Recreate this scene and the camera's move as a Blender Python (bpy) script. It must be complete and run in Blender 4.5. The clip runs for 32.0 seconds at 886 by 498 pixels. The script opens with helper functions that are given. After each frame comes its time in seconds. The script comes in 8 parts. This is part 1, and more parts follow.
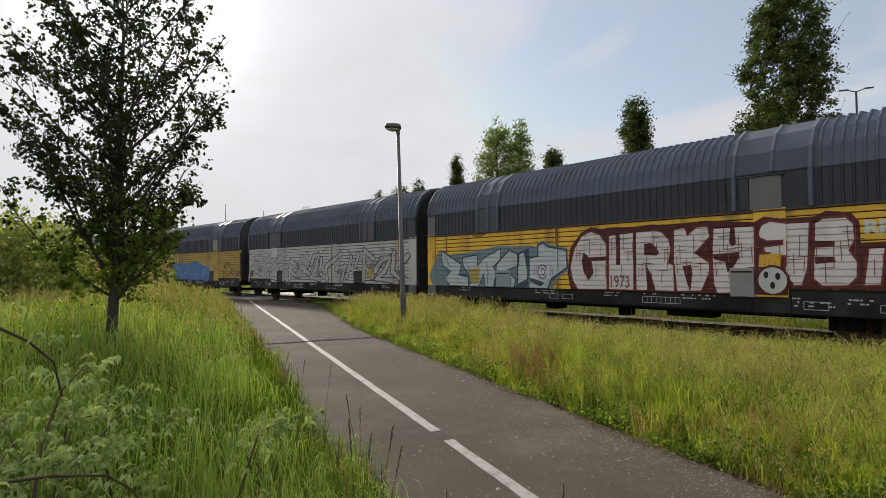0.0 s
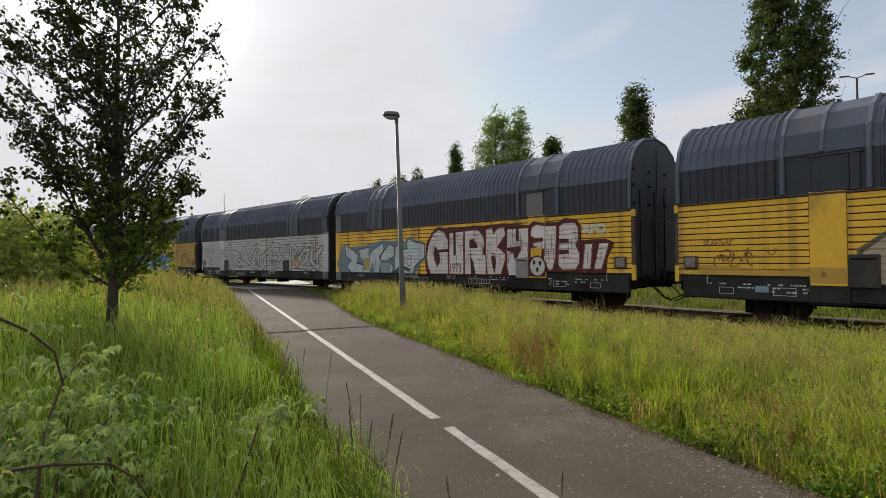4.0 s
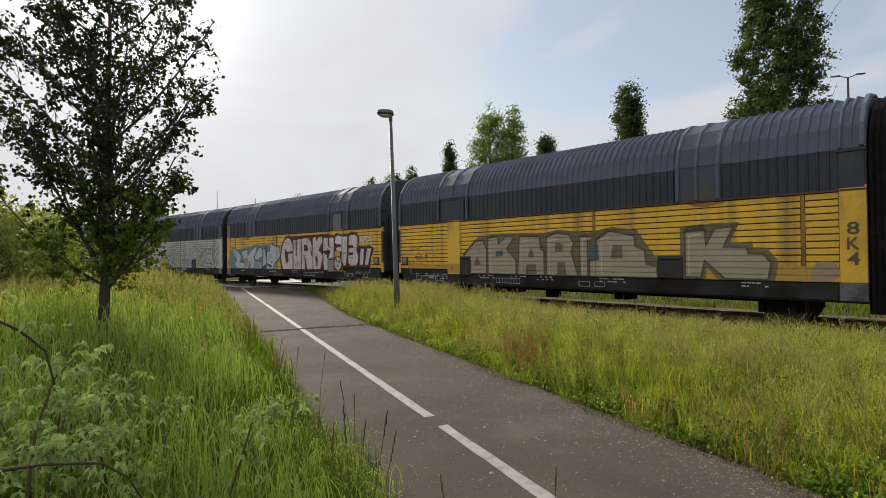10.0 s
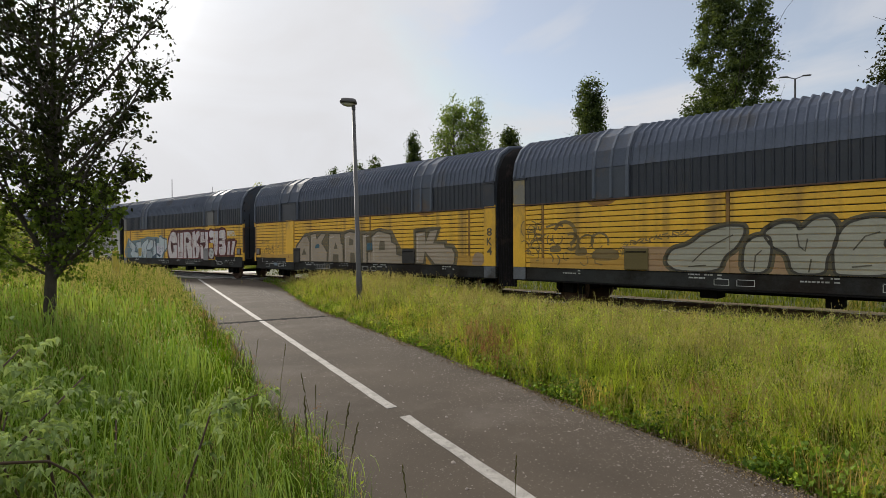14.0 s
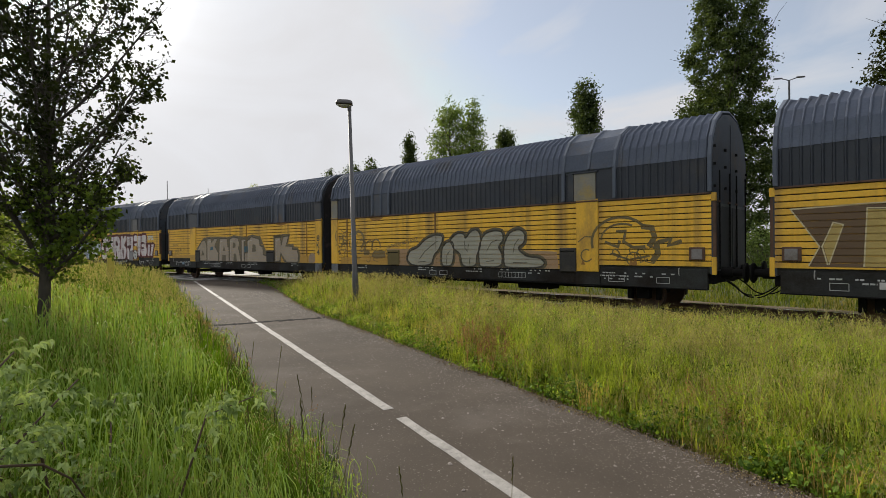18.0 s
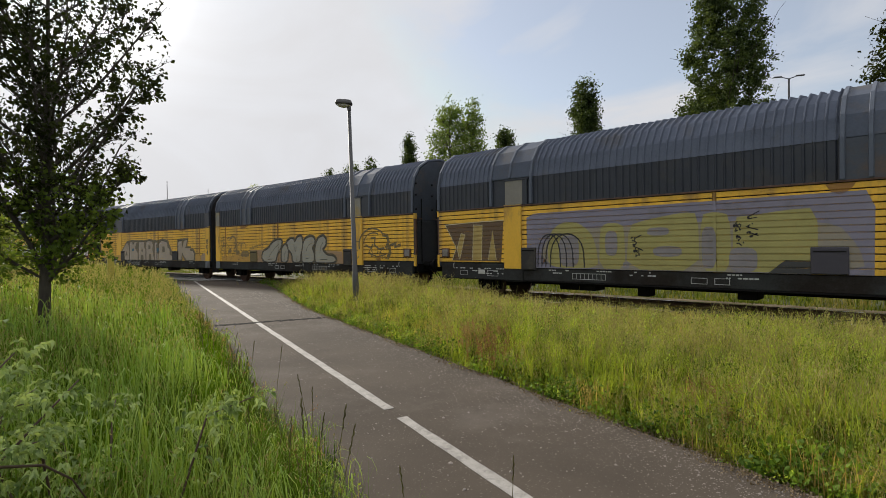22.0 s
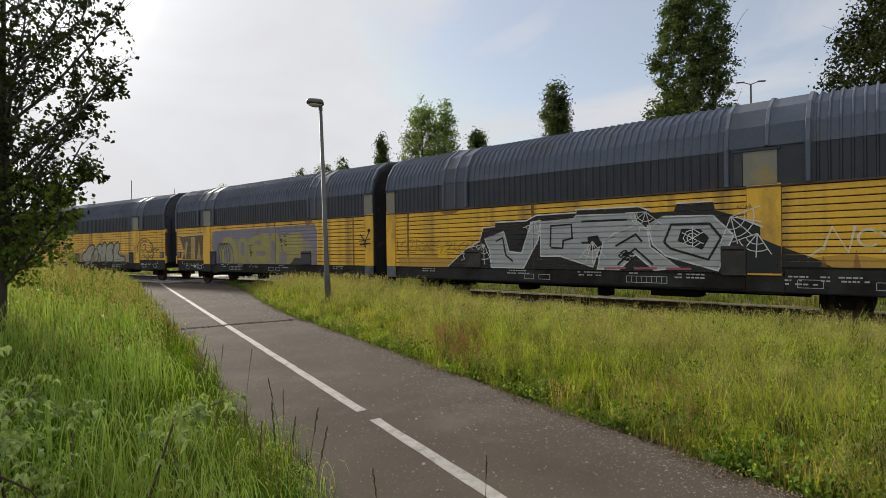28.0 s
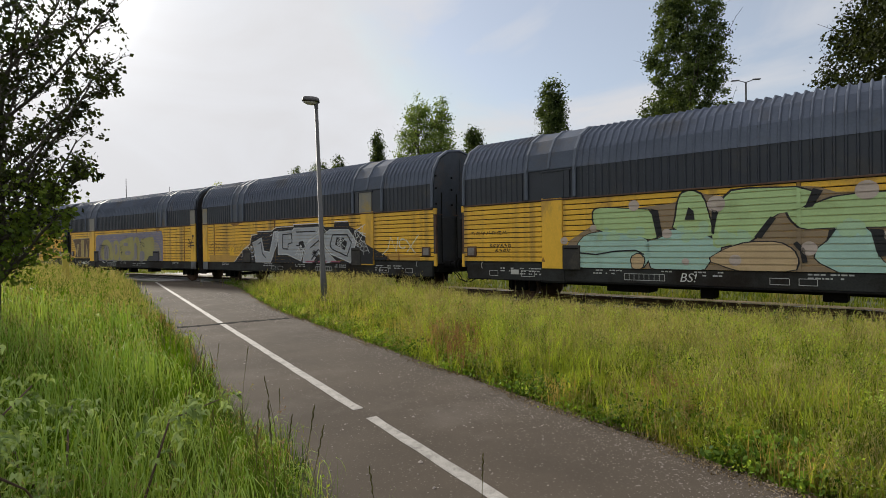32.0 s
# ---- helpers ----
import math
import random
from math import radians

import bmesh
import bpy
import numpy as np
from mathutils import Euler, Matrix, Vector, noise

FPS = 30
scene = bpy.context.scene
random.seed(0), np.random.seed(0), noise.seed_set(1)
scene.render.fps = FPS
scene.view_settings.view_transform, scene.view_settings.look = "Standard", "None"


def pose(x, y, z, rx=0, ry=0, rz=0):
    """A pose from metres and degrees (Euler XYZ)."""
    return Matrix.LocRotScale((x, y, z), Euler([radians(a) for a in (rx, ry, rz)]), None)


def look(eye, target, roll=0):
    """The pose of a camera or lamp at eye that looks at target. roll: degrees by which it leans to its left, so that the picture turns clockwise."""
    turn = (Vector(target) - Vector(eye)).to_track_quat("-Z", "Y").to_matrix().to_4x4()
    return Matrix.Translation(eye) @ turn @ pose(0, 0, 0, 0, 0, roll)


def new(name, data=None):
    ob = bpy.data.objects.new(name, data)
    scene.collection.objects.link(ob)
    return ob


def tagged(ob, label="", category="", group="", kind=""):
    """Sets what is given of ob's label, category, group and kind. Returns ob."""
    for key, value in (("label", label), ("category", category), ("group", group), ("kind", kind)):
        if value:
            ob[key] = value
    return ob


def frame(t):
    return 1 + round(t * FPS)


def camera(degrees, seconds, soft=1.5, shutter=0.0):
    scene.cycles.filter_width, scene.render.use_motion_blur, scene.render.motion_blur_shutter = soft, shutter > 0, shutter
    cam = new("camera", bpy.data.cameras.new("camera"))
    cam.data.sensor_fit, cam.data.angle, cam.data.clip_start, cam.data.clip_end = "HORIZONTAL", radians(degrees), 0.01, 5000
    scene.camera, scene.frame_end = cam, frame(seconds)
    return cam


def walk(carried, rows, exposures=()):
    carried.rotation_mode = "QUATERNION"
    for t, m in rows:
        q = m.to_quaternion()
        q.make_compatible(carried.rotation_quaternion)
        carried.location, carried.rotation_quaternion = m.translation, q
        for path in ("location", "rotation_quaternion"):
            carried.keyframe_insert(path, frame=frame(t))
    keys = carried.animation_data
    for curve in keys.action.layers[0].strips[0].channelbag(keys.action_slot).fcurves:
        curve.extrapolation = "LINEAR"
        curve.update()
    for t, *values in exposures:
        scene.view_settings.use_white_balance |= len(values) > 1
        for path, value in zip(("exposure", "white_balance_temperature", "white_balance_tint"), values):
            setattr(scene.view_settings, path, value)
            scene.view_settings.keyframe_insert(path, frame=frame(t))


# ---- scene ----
import functools
from collections import namedtuple

# ---- camera: held by hand at the side of a cycle path, it pans slowly to the right ----
EYE = (0.0, 0.0, 1.642)
cam = camera(80.05, 32.0, soft=0.8)
VIEW = [
    (0, -39.53, 2.10, -0.45), (0.5, -39.52, 2.19, -0.75), (1, -39.60, 1.92, -0.67), (1.5, -39.55, 1.61, -0.64), (2, -39.53, 1.50, -0.65),
    (2.5, -39.57, 1.34, -0.65), (3, -39.55, 1.02, -0.69), (3.5, -39.52, 0.89, -0.66), (5.5, -40.19, 0.89, -0.71), (6, -40.24, 0.89, -0.68),
    (6.5, -40.21, 0.89, -0.64), (7, -40.20, 0.84, -0.70), (7.5, -40.18, 0.84, -0.73), (8, -40.21, 0.83, -0.70), (8.5, -40.24, 0.83, -0.73),
    (9, -40.28, 0.80, -0.75), (9.5, -40.24, 0.81, -0.76), (10, -40.25, 0.68, -0.66), (10.5, -40.28, 0.17, -0.49), (11, -40.27, -0.23, -0.38),
    (11.5, -40.39, -0.40, -0.33), (12, -41.41, -0.29, -0.21), (12.5, -42.42, -0.27, -0.24), (13, -43.22, -0.29, -0.28), (13.5, -43.79, -0.31, -0.34),
    (14, -44.24, -0.30, -0.35), (14.5, -44.53, -0.30, -0.28), (16.5, -44.70, -0.27, -0.30), (17, -44.69, -0.25, -0.33), (17.5, -44.69, -0.23, -0.30),
    (18, -44.65, -0.17, -0.45), (18.5, -44.73, -0.20, -0.36), (19, -44.76, -0.19, -0.37), (19.5, -44.73, -0.21, -0.38), (20, -44.74, -0.22, -0.39),
    (20.5, -44.74, -0.22, -0.40), (21, -44.74, -0.22, -0.39), (21.5, -44.71, -0.21, -0.50), (22, -44.64, -0.22, -0.62), (22.5, -44.64, -0.23, -0.62),
    (23, -44.65, -0.25, -0.61), (23.5, -44.65, -0.26, -0.63), (24, -44.62, -0.24, -0.69), (24.5, -44.64, -0.23, -0.73), (25, -44.65, -0.18, -0.74),
    (25.5, -44.70, -0.19, -0.75), (27.5, -47.17, -0.16, -0.73), (28, -47.59, -0.17, -0.73), (28.5, -47.87, -0.20, -0.76), (29, -47.93, -0.18, -0.75),
    (29.5, -47.94, -0.18, -0.76), (30, -47.88, -0.26, -0.85), (30.5, -47.97, -0.35, -0.67), (31, -47.97, -0.36, -0.72), (31.5, -48.01, -0.38, -0.76),
    (32, -48.00, -0.39, -0.81),
]


def aim(yaw, pitch, roll):
    """A pose at the eye: yaw to the left from +y, pitch up, degrees."""
    a, b = radians(yaw), radians(pitch)
    ahead = Vector((-math.sin(a) * math.cos(b), math.cos(a) * math.cos(b), math.sin(b)))
    return look(EYE, Vector(EYE) + ahead, roll)


walk(cam, [(t, aim(y, p, r)) for t, y, p, r in VIEW], exposures=[(0, 0.55), (32, 0.55)])

# ---- sky and sun: low morning sun behind thin haze, seen against the light ----
SUN_AZ, SUN_EL = radians(9.2), radians(24.0)
SUN_DIR = Vector((math.sin(SUN_AZ) * math.cos(SUN_EL), math.cos(SUN_AZ) * math.cos(SUN_EL), math.sin(SUN_EL)))


def make_world():
    world = bpy.data.worlds.new("sky")
    scene.world = world
    world.use_nodes = True
    nt = world.node_tree
    nt.nodes.clear()
    out = nt.nodes.new("ShaderNodeOutputWorld")
    bg = nt.nodes.new("ShaderNodeBackground")
    bg.inputs["Strength"].default_value = 0.095
    sky = nt.nodes.new("ShaderNodeTexSky")
    sky.sky_type = "NISHITA"
    sky.sun_disc = False
    sky.sun_elevation = SUN_EL
    sky.sun_rotation = SUN_AZ
    sky.altitude = 100
    sky.air_density, sky.dust_density, sky.ozone_density = 1.0, 1.2, 1.4
    # thin high cloud: soft streaks that whiten the blue
    tc = nt.nodes.new("ShaderNodeTexCoord")
    mp = nt.nodes.new("ShaderNodeMapping")
    mp.inputs["Scale"].default_value = (2.2, 1.4, 4.0)
    mp.inputs["Rotation"].default_value = (0.3, 0.1, 0.6)
    no = nt.nodes.new("ShaderNodeTexNoise")
    no.inputs["Scale"].default_value = 1.3
    no.inputs["Detail"].default_value = 6
    no.inputs["Roughness"].default_value = 0.55
    no.inputs["Distortion"].default_value = 0.6
    rp = nt.nodes.new("ShaderNodeValToRGB")
    rp.color_ramp.elements[0].position, rp.color_ramp.elements[1].position = 0.37, 0.55
    rp.color_ramp.elements[0].color = (0.40, 0.40, 0.40, 1)
    rp.color_ramp.elements[1].color = (0.96, 0.96, 0.96, 1)
    mix = nt.nodes.new("ShaderNodeMix")
    mix.data_type = "RGBA"
    # bright aureole of the hazy sun
    dot = nt.nodes.new("ShaderNodeVectorMath")
    dot.operation = "DOT_PRODUCT"
    dot.inputs[1].default_value = SUN_DIR
    halo = nt.nodes.new("ShaderNodeValToRGB")
    cr = halo.color_ramp
    cr.interpolation = "B_SPLINE"
    cr.elements[0].position, cr.elements[1].position = 0.55, 1.0
    cr.elements[0].color, cr.elements[1].color = (0, 0, 0, 1), (1, 1, 1, 1)
    for pos, v in ((0.80, 0.004), (0.92, 0.018), (0.965, 0.06), (0.985, 0.14), (0.995, 0.5)):
        e = cr.elements.new(pos)
        e.color = (v, v * 0.985, v * 0.95, 1)
    glow = nt.nodes.new("ShaderNodeVectorMath")
    glow.operation = "SCALE"
    glow.inputs["Scale"].default_value = 9.0
    add = nt.nodes.new("ShaderNodeVectorMath")
    add.operation = "ADD"
    L = nt.links.new
    L(tc.outputs["Generated"], mp.inputs["Vector"])
    L(mp.outputs["Vector"], no.inputs["Vector"])
    L(no.outputs["Fac"], rp.inputs["Fac"])
    L(rp.outputs["Color"], mix.inputs["Factor"])
    haze = nt.nodes.new("ShaderNodeVectorMath")
    haze.operation = "MINIMUM"
    haze.inputs[1].default_value = (5.6, 5.75, 6.1)
    L(sky.outputs["Color"], haze.inputs[0])
    L(haze.outputs["Vector"], mix.inputs["A"])
    sep = nt.nodes.new("ShaderNodeSeparateXYZ")
    L(tc.outputs["Generated"], sep.inputs["Vector"])
    over = nt.nodes.new("ShaderNodeMapRange")
    over.interpolation_type = "SMOOTHSTEP"
    over.inputs["From Min"].default_value, over.inputs["From Max"].default_value = 0.38, 0.95
    over.inputs["To Min"].default_value, over.inputs["To Max"].default_value = 1.0, 2.1
    L(sep.outputs["Z"], over.inputs["Value"])
    cloud = nt.nodes.new("ShaderNodeVectorMath")
    cloud.operation = "SCALE"
    cloud.inputs[0].default_value = (5.05, 5.05, 5.22)
    L(over.outputs["Result"], cloud.inputs["Scale"])
    L(cloud.outputs["Vector"], mix.inputs["B"])
    L(tc.outputs["Generated"], dot.inputs[0])
    L(dot.outputs["Value"], halo.inputs["Fac"])
    L(halo.outputs["Color"], glow.inputs[0])
    L(mix.outputs["Result"], add.inputs[0])
    L(glow.outputs["Vector"], add.inputs[1])
    L(add.outputs["Vector"], bg.inputs["Color"])
    L(bg.outputs["Background"], out.inputs["Surface"])


make_world()
sun_data = bpy.data.lights.new("sun", "SUN")
sun_data.energy, sun_data.angle, sun_data.color = 3.6, radians(8.0), (1.0, 0.93, 0.82)
sun = new("sun", sun_data)
sun.matrix_world = look(SUN_DIR * 100, (0, 0, 0))

# ---- materials ----


def mat(name, base, rough=0.7, metal=0.0, var=0.25, scale=3.0, fine=60.0, bump=0.15, stretch=(1, 1, 1), dirt=None, dirt_amt=0.0,
        spec=0.4, per_object=0.0, dist=0.01, specks=0.0):
    """Principled surface, colour varied at two scales, with fine relief; dirt: a second colour in patches."""
    m = bpy.data.materials.new(name)
    m.use_nodes = True
    nt = m.node_tree
    L = nt.links.new
    bs = nt.nodes["Principled BSDF"]
    bs.inputs["Roughness"].default_value = rough
    bs.inputs["Metallic"].default_value = metal
    bs.inputs["Specular IOR Level"].default_value = spec
    tc = nt.nodes.new("ShaderNodeTexCoord")
    mp = nt.nodes.new("ShaderNodeMapping")
    mp.inputs["Scale"].default_value = stretch
    L(tc.outputs["Object"], mp.inputs["Vector"])
    n1 = nt.nodes.new("ShaderNodeTexNoise")
    n1.inputs["Scale"].default_value, n1.inputs["Detail"].default_value, n1.inputs["Roughness"].default_value = scale, 5, 0.6
    n2 = nt.nodes.new("ShaderNodeTexNoise")
    n2.inputs["Scale"].default_value, n2.inputs["Detail"].default_value = fine, 3
    L(mp.outputs["Vector"], n1.inputs["Vector"])
    L(mp.outputs["Vector"], n2.inputs["Vector"])
    a = nt.nodes.new("ShaderNodeMath")
    a.operation = "MULTIPLY_ADD"
    a.inputs[1].default_value = 0.6
    L(n1.outputs["Fac"], a.inputs[0])
    b = nt.nodes.new("ShaderNodeMath")
    b.operation = "MULTIPLY"
    b.inputs[1].default_value = 0.4
    L(n2.outputs["Fac"], b.inputs[0])
    L(b.outputs["Value"], a.inputs[2])
    rng = nt.nodes.new("ShaderNodeMapRange")
    rng.inputs["From Min"].default_value, rng.inputs["From Max"].default_value = 0.3, 0.7
    rng.inputs["To Min"].default_value, rng.inputs["To Max"].default_value = 1 - var, 1 + var
    L(a.outputs["Value"], rng.inputs["Value"])
    val = rng.outputs["Result"]
    if per_object:
        oi = nt.nodes.new("ShaderNodeObjectInfo")
        r2 = nt.nodes.new("ShaderNodeMapRange")
        r2.inputs["To Min"].default_value, r2.inputs["To Max"].default_value = 1 - per_object, 1 + per_object
        L(oi.outputs["Random"], r2.inputs["Value"])
        mu = nt.nodes.new("ShaderNodeMath")
        mu.operation = "MULTIPLY"
        L(val, mu.inputs[0])
        L(r2.outputs["Result"], mu.inputs[1])
        val = mu.outputs["Value"]
    sc = nt.nodes.new("ShaderNodeVectorMath")
    sc.operation = "SCALE"
    L(val, sc.inputs["Scale"])
    if dirt:
        n3 = nt.nodes.new("ShaderNodeTexNoise")
        n3.inputs["Scale"].default_value, n3.inputs["Detail"].default_value, n3.inputs["Roughness"].default_value = scale * 0.6, 8, 0.7
        L(mp.outputs["Vector"], n3.inputs["Vector"])
        r3 = nt.nodes.new("ShaderNodeMapRange")
        r3.inputs["From Min"].default_value, r3.inputs["From Max"].default_value = 0.62 - 0.3 * dirt_amt, 0.80 - 0.3 * dirt_amt
        L(n3.outputs["Fac"], r3.inputs["Value"])
        mx = nt.nodes.new("ShaderNodeMix")
        mx.data_type = "RGBA"
        mx.inputs["A"].default_value, mx.inputs["B"].default_value = (*base, 1), (*dirt, 1)
        L(r3.outputs["Result"], mx.inputs["Factor"])
        L(mx.outputs["Result"], sc.inputs[0])
    else:
        sc.inputs[0].default_value = base
    if specks:
        n4 = nt.nodes.new("ShaderNodeTexNoise")
        n4.inputs["Scale"].default_value, n4.inputs["Detail"].default_value = 45.0, 2
        L(mp.outputs["Vector"], n4.inputs["Vector"])
        r4 = nt.nodes.new("ShaderNodeMapRange")
        r4.inputs["From Min"].default_value, r4.inputs["From Max"].default_value = 0.645, 0.70
        r4.inputs["To Max"].default_value = specks
        L(n4.outputs["Fac"], r4.inputs["Value"])
        m4 = nt.nodes.new("ShaderNodeMix")
        m4.data_type = "RGBA"
        m4.inputs["B"].default_value = (0.24, 0.22, 0.20, 1)
        L(r4.outputs["Result"], m4.inputs["Factor"])
        L(sc.outputs["Vector"], m4.inputs["A"])
        L(m4.outputs["Result"], bs.inputs["Base Color"])
    else:
        L(sc.outputs["Vector"], bs.inputs["Base Color"])
    if bump:
        bp = nt.nodes.new("ShaderNodeBump")
        bp.inputs["Strength"].default_value, bp.inputs["Distance"].default_value = bump, dist
        L(a.outputs["Value"], bp.inputs["Height"])
        L(bp.outputs["Normal"], bs.inputs["Normal"])
    return m


def leaf_mat(name, c1, c2, trans=0.5, rough=0.6, clump=0.6, trans_tint=(1.25, 1.15, 0.55), spec=0.14, tuft=0.5, patch=None, patch_scale=0.5,
             patch_from=0.50):
    """Leaves or blades: clump noise and each island's own tone mix two colours, part of the light passes through;
    patch: a third colour in drifts.
    """
    m = bpy.data.materials.new(name)
    m.use_nodes = True
    nt = m.node_tree
    L = nt.links.new
    nt.nodes.clear()
    out = nt.nodes.new("ShaderNodeOutputMaterial")
    geo = nt.nodes.new("ShaderNodeNewGeometry")
    tc = nt.nodes.new("ShaderNodeTexCoord")
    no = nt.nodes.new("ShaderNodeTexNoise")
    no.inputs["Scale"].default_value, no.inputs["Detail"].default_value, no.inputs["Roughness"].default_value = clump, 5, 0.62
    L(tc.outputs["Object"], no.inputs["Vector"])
    # with a near-black c1 this noise paints the shade between tufts
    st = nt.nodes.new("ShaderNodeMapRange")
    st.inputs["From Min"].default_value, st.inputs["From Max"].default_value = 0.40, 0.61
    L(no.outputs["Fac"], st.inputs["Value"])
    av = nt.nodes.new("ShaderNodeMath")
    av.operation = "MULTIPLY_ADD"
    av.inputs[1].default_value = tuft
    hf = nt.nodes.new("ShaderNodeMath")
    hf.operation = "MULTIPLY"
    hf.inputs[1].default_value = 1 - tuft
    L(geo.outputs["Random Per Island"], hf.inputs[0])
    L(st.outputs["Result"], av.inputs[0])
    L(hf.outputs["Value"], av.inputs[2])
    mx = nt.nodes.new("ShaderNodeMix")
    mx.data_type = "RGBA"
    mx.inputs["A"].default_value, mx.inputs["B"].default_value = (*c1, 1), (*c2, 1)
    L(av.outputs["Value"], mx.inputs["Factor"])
    colour = mx.outputs["Result"]
    if patch:
        pn = nt.nodes.new("ShaderNodeTexNoise")
        pn.inputs["Scale"].default_value, pn.inputs["Detail"].default_value, pn.inputs["Roughness"].default_value = patch_scale, 4, 0.65
        L(tc.outputs["Object"], pn.inputs["Vector"])
        pr = nt.nodes.new("ShaderNodeMapRange")
        pr.inputs["From Min"].default_value, pr.inputs["From Max"].default_value, pr.inputs["To Max"].default_value = patch_from, patch_from + 0.14, 0.85
        L(pn.outputs["Fac"], pr.inputs["Value"])
        pk = nt.nodes.new("ShaderNodeMath")
        pk.operation = "MULTIPLY"
        L(pr.outputs["Result"], pk.inputs[0])
        L(geo.outputs["Random Per Island"], pk.inputs[1])
        pm = nt.nodes.new("ShaderNodeMix")
        pm.data_type = "RGBA"
        pm.inputs["B"].default_value = (*patch, 1)
        L(pk.outputs["Value"], pm.inputs["Factor"])
        L(colour, pm.inputs["A"])
        colour = pm.outputs["Result"]
    tint = nt.nodes.new("ShaderNodeVectorMath")
    tint.operation = "MULTIPLY"
    tint.inputs[1].default_value = trans_tint
    L(colour, tint.inputs[0])
    df = nt.nodes.new("ShaderNodeBsdfPrincipled")
    df.inputs["Roughness"].default_value = rough
    df.inputs["Specular IOR Level"].default_value = spec
    L(colour, df.inputs["Base Color"])
    tr = nt.nodes.new("ShaderNodeBsdfTranslucent")
    L(tint.outputs["Vector"], tr.inputs["Color"])
    ms = nt.nodes.new("ShaderNodeMixShader")
    ms.inputs["Fac"].default_value = trans
    L(df.outputs["BSDF"], ms.inputs[1])
    L(tr.outputs["BSDF"], ms.inputs[2])
    L(ms.outputs["Shader"], out.inputs["Surface"])
    return m


M_GROUND = mat("soil_and_litter", (0.040, 0.046, 0.016), 0.95, var=0.4, scale=0.7, fine=25, bump=0.5, dist=0.03, dirt=(0.065, 0.062, 0.025), dirt_amt=0.3)
M_ASPHALT = mat("asphalt", (0.061, 0.049, 0.037), 0.95, spec=0.14, specks=0.35, var=0.30, scale=0.8, fine=120, bump=0.5, dist=0.004, dirt=(0.092, 0.077, 0.063), dirt_amt=0.35)
M_LINE = mat("road_paint", (0.25, 0.235, 0.21), 0.7, var=0.35, scale=9, fine=90, bump=0.4, dist=0.003, dirt=(0.12, 0.11, 0.10), dirt_amt=0.42)
M_YELLOW = mat("yellow_paint", (0.76, 0.44, 0.042), 0.55, var=0.15, scale=1.1, fine=24, bump=0.08, dirt=(0.36, 0.21, 0.055), dirt_amt=0.50, stretch=(1.7, 1, 0.7), per_object=0.05)
M_YELLOW_DULL = mat("dull_yellow_paint", (0.42, 0.27, 0.05), 0.6, var=0.2, scale=1.1, fine=24, bump=0.08, dirt=(0.22, 0.14, 0.06), dirt_amt=0.5)
M_WHITE = mat("silver_white_paint", (0.46, 0.45, 0.42), 0.55, var=0.12, scale=1.4, fine=30, bump=0.08, dirt=(0.22, 0.20, 0.17), dirt_amt=0.35, per_object=0.06)
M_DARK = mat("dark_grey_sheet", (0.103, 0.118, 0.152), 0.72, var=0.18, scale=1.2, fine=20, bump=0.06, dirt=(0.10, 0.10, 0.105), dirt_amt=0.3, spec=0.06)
# same sheet as the roof; the upright wall's shade is in this darker tone
M_DARK2 = mat("shaded_side_sheet", (0.025, 0.030, 0.040), 0.42, var=0.25, scale=1.5, fine=25, bump=0.06, dirt=(0.050, 0.046, 0.043), dirt_amt=0.3)
M_FRAME = mat("grey_underframe", (0.036, 0.038, 0.036), 0.7, spec=0.12, var=0.35, scale=1.6, fine=30, bump=0.15, dirt=(0.020, 0.016, 0.013), dirt_amt=0.65)
M_BLACK = mat("sooty_black_steel", spec=0.12, base=(0.009, 0.0085, 0.008), rough=0.8, var=0.3, scale=4, fine=40, bump=0.2)
M_RUST = mat("rusty_steel", (0.10, 0.055, 0.035), 0.8, var=0.3, scale=4, fine=60, bump=0.2, dirt=(0.04, 0.03, 0.025), dirt_amt=0.4)
M_RAILTOP = mat("worn_rail_head", (0.80, 0.74, 0.66), 0.14, metal=1.0, var=0.1, scale=2, fine=40, bump=0.0)
M_BELLOWS = mat("black_bellows", spec=0.12, base=(0.012, 0.011, 0.011), rough=0.75, var=0.25, scale=3, fine=40, bump=0.1, dirt=(0.05, 0.035, 0.03), dirt_amt=0.3)
M_WINDOW = mat("dull_grey_panel", (0.20, 0.19, 0.16), 0.6, var=0.15, scale=2, fine=30, bump=0.05, dirt=(0.30, 0.22, 0.07), dirt_amt=0.3)
M_RUSTPOST = mat("rusty_yellow_post", (0.30, 0.17, 0.035), 0.65, var=0.25, scale=3, fine=30, bump=0.1, dirt=(0.14, 0.07, 0.03), dirt_amt=0.6)
M_TAR = mat("tar_joint", (0.014, 0.013, 0.012), 0.95, var=0.3, scale=6, fine=40, bump=0.3, spec=0.03)
M_SLEEPER = mat("dark_wooden_sleeper", (0.045, 0.036, 0.028), 0.9, var=0.3, scale=5, fine=40, bump=0.3)
# near-black base puts the train's shadow on the bed into the ballast colour
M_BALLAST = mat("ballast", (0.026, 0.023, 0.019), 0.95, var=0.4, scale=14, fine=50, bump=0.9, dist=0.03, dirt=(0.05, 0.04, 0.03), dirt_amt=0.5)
M_HATCH = mat("dull_hatch_plate", (0.20, 0.185, 0.175), 0.6, var=0.2, scale=4, fine=40, bump=0.08, dirt=(0.12, 0.09, 0.07), dirt_amt=0.5)
M_CONCRETE = mat("concrete", (0.34, 0.33, 0.31), 0.85, var=0.15, scale=1.5, fine=60, bump=0.2, dirt=(0.24, 0.23, 0.2), dirt_amt=0.4)
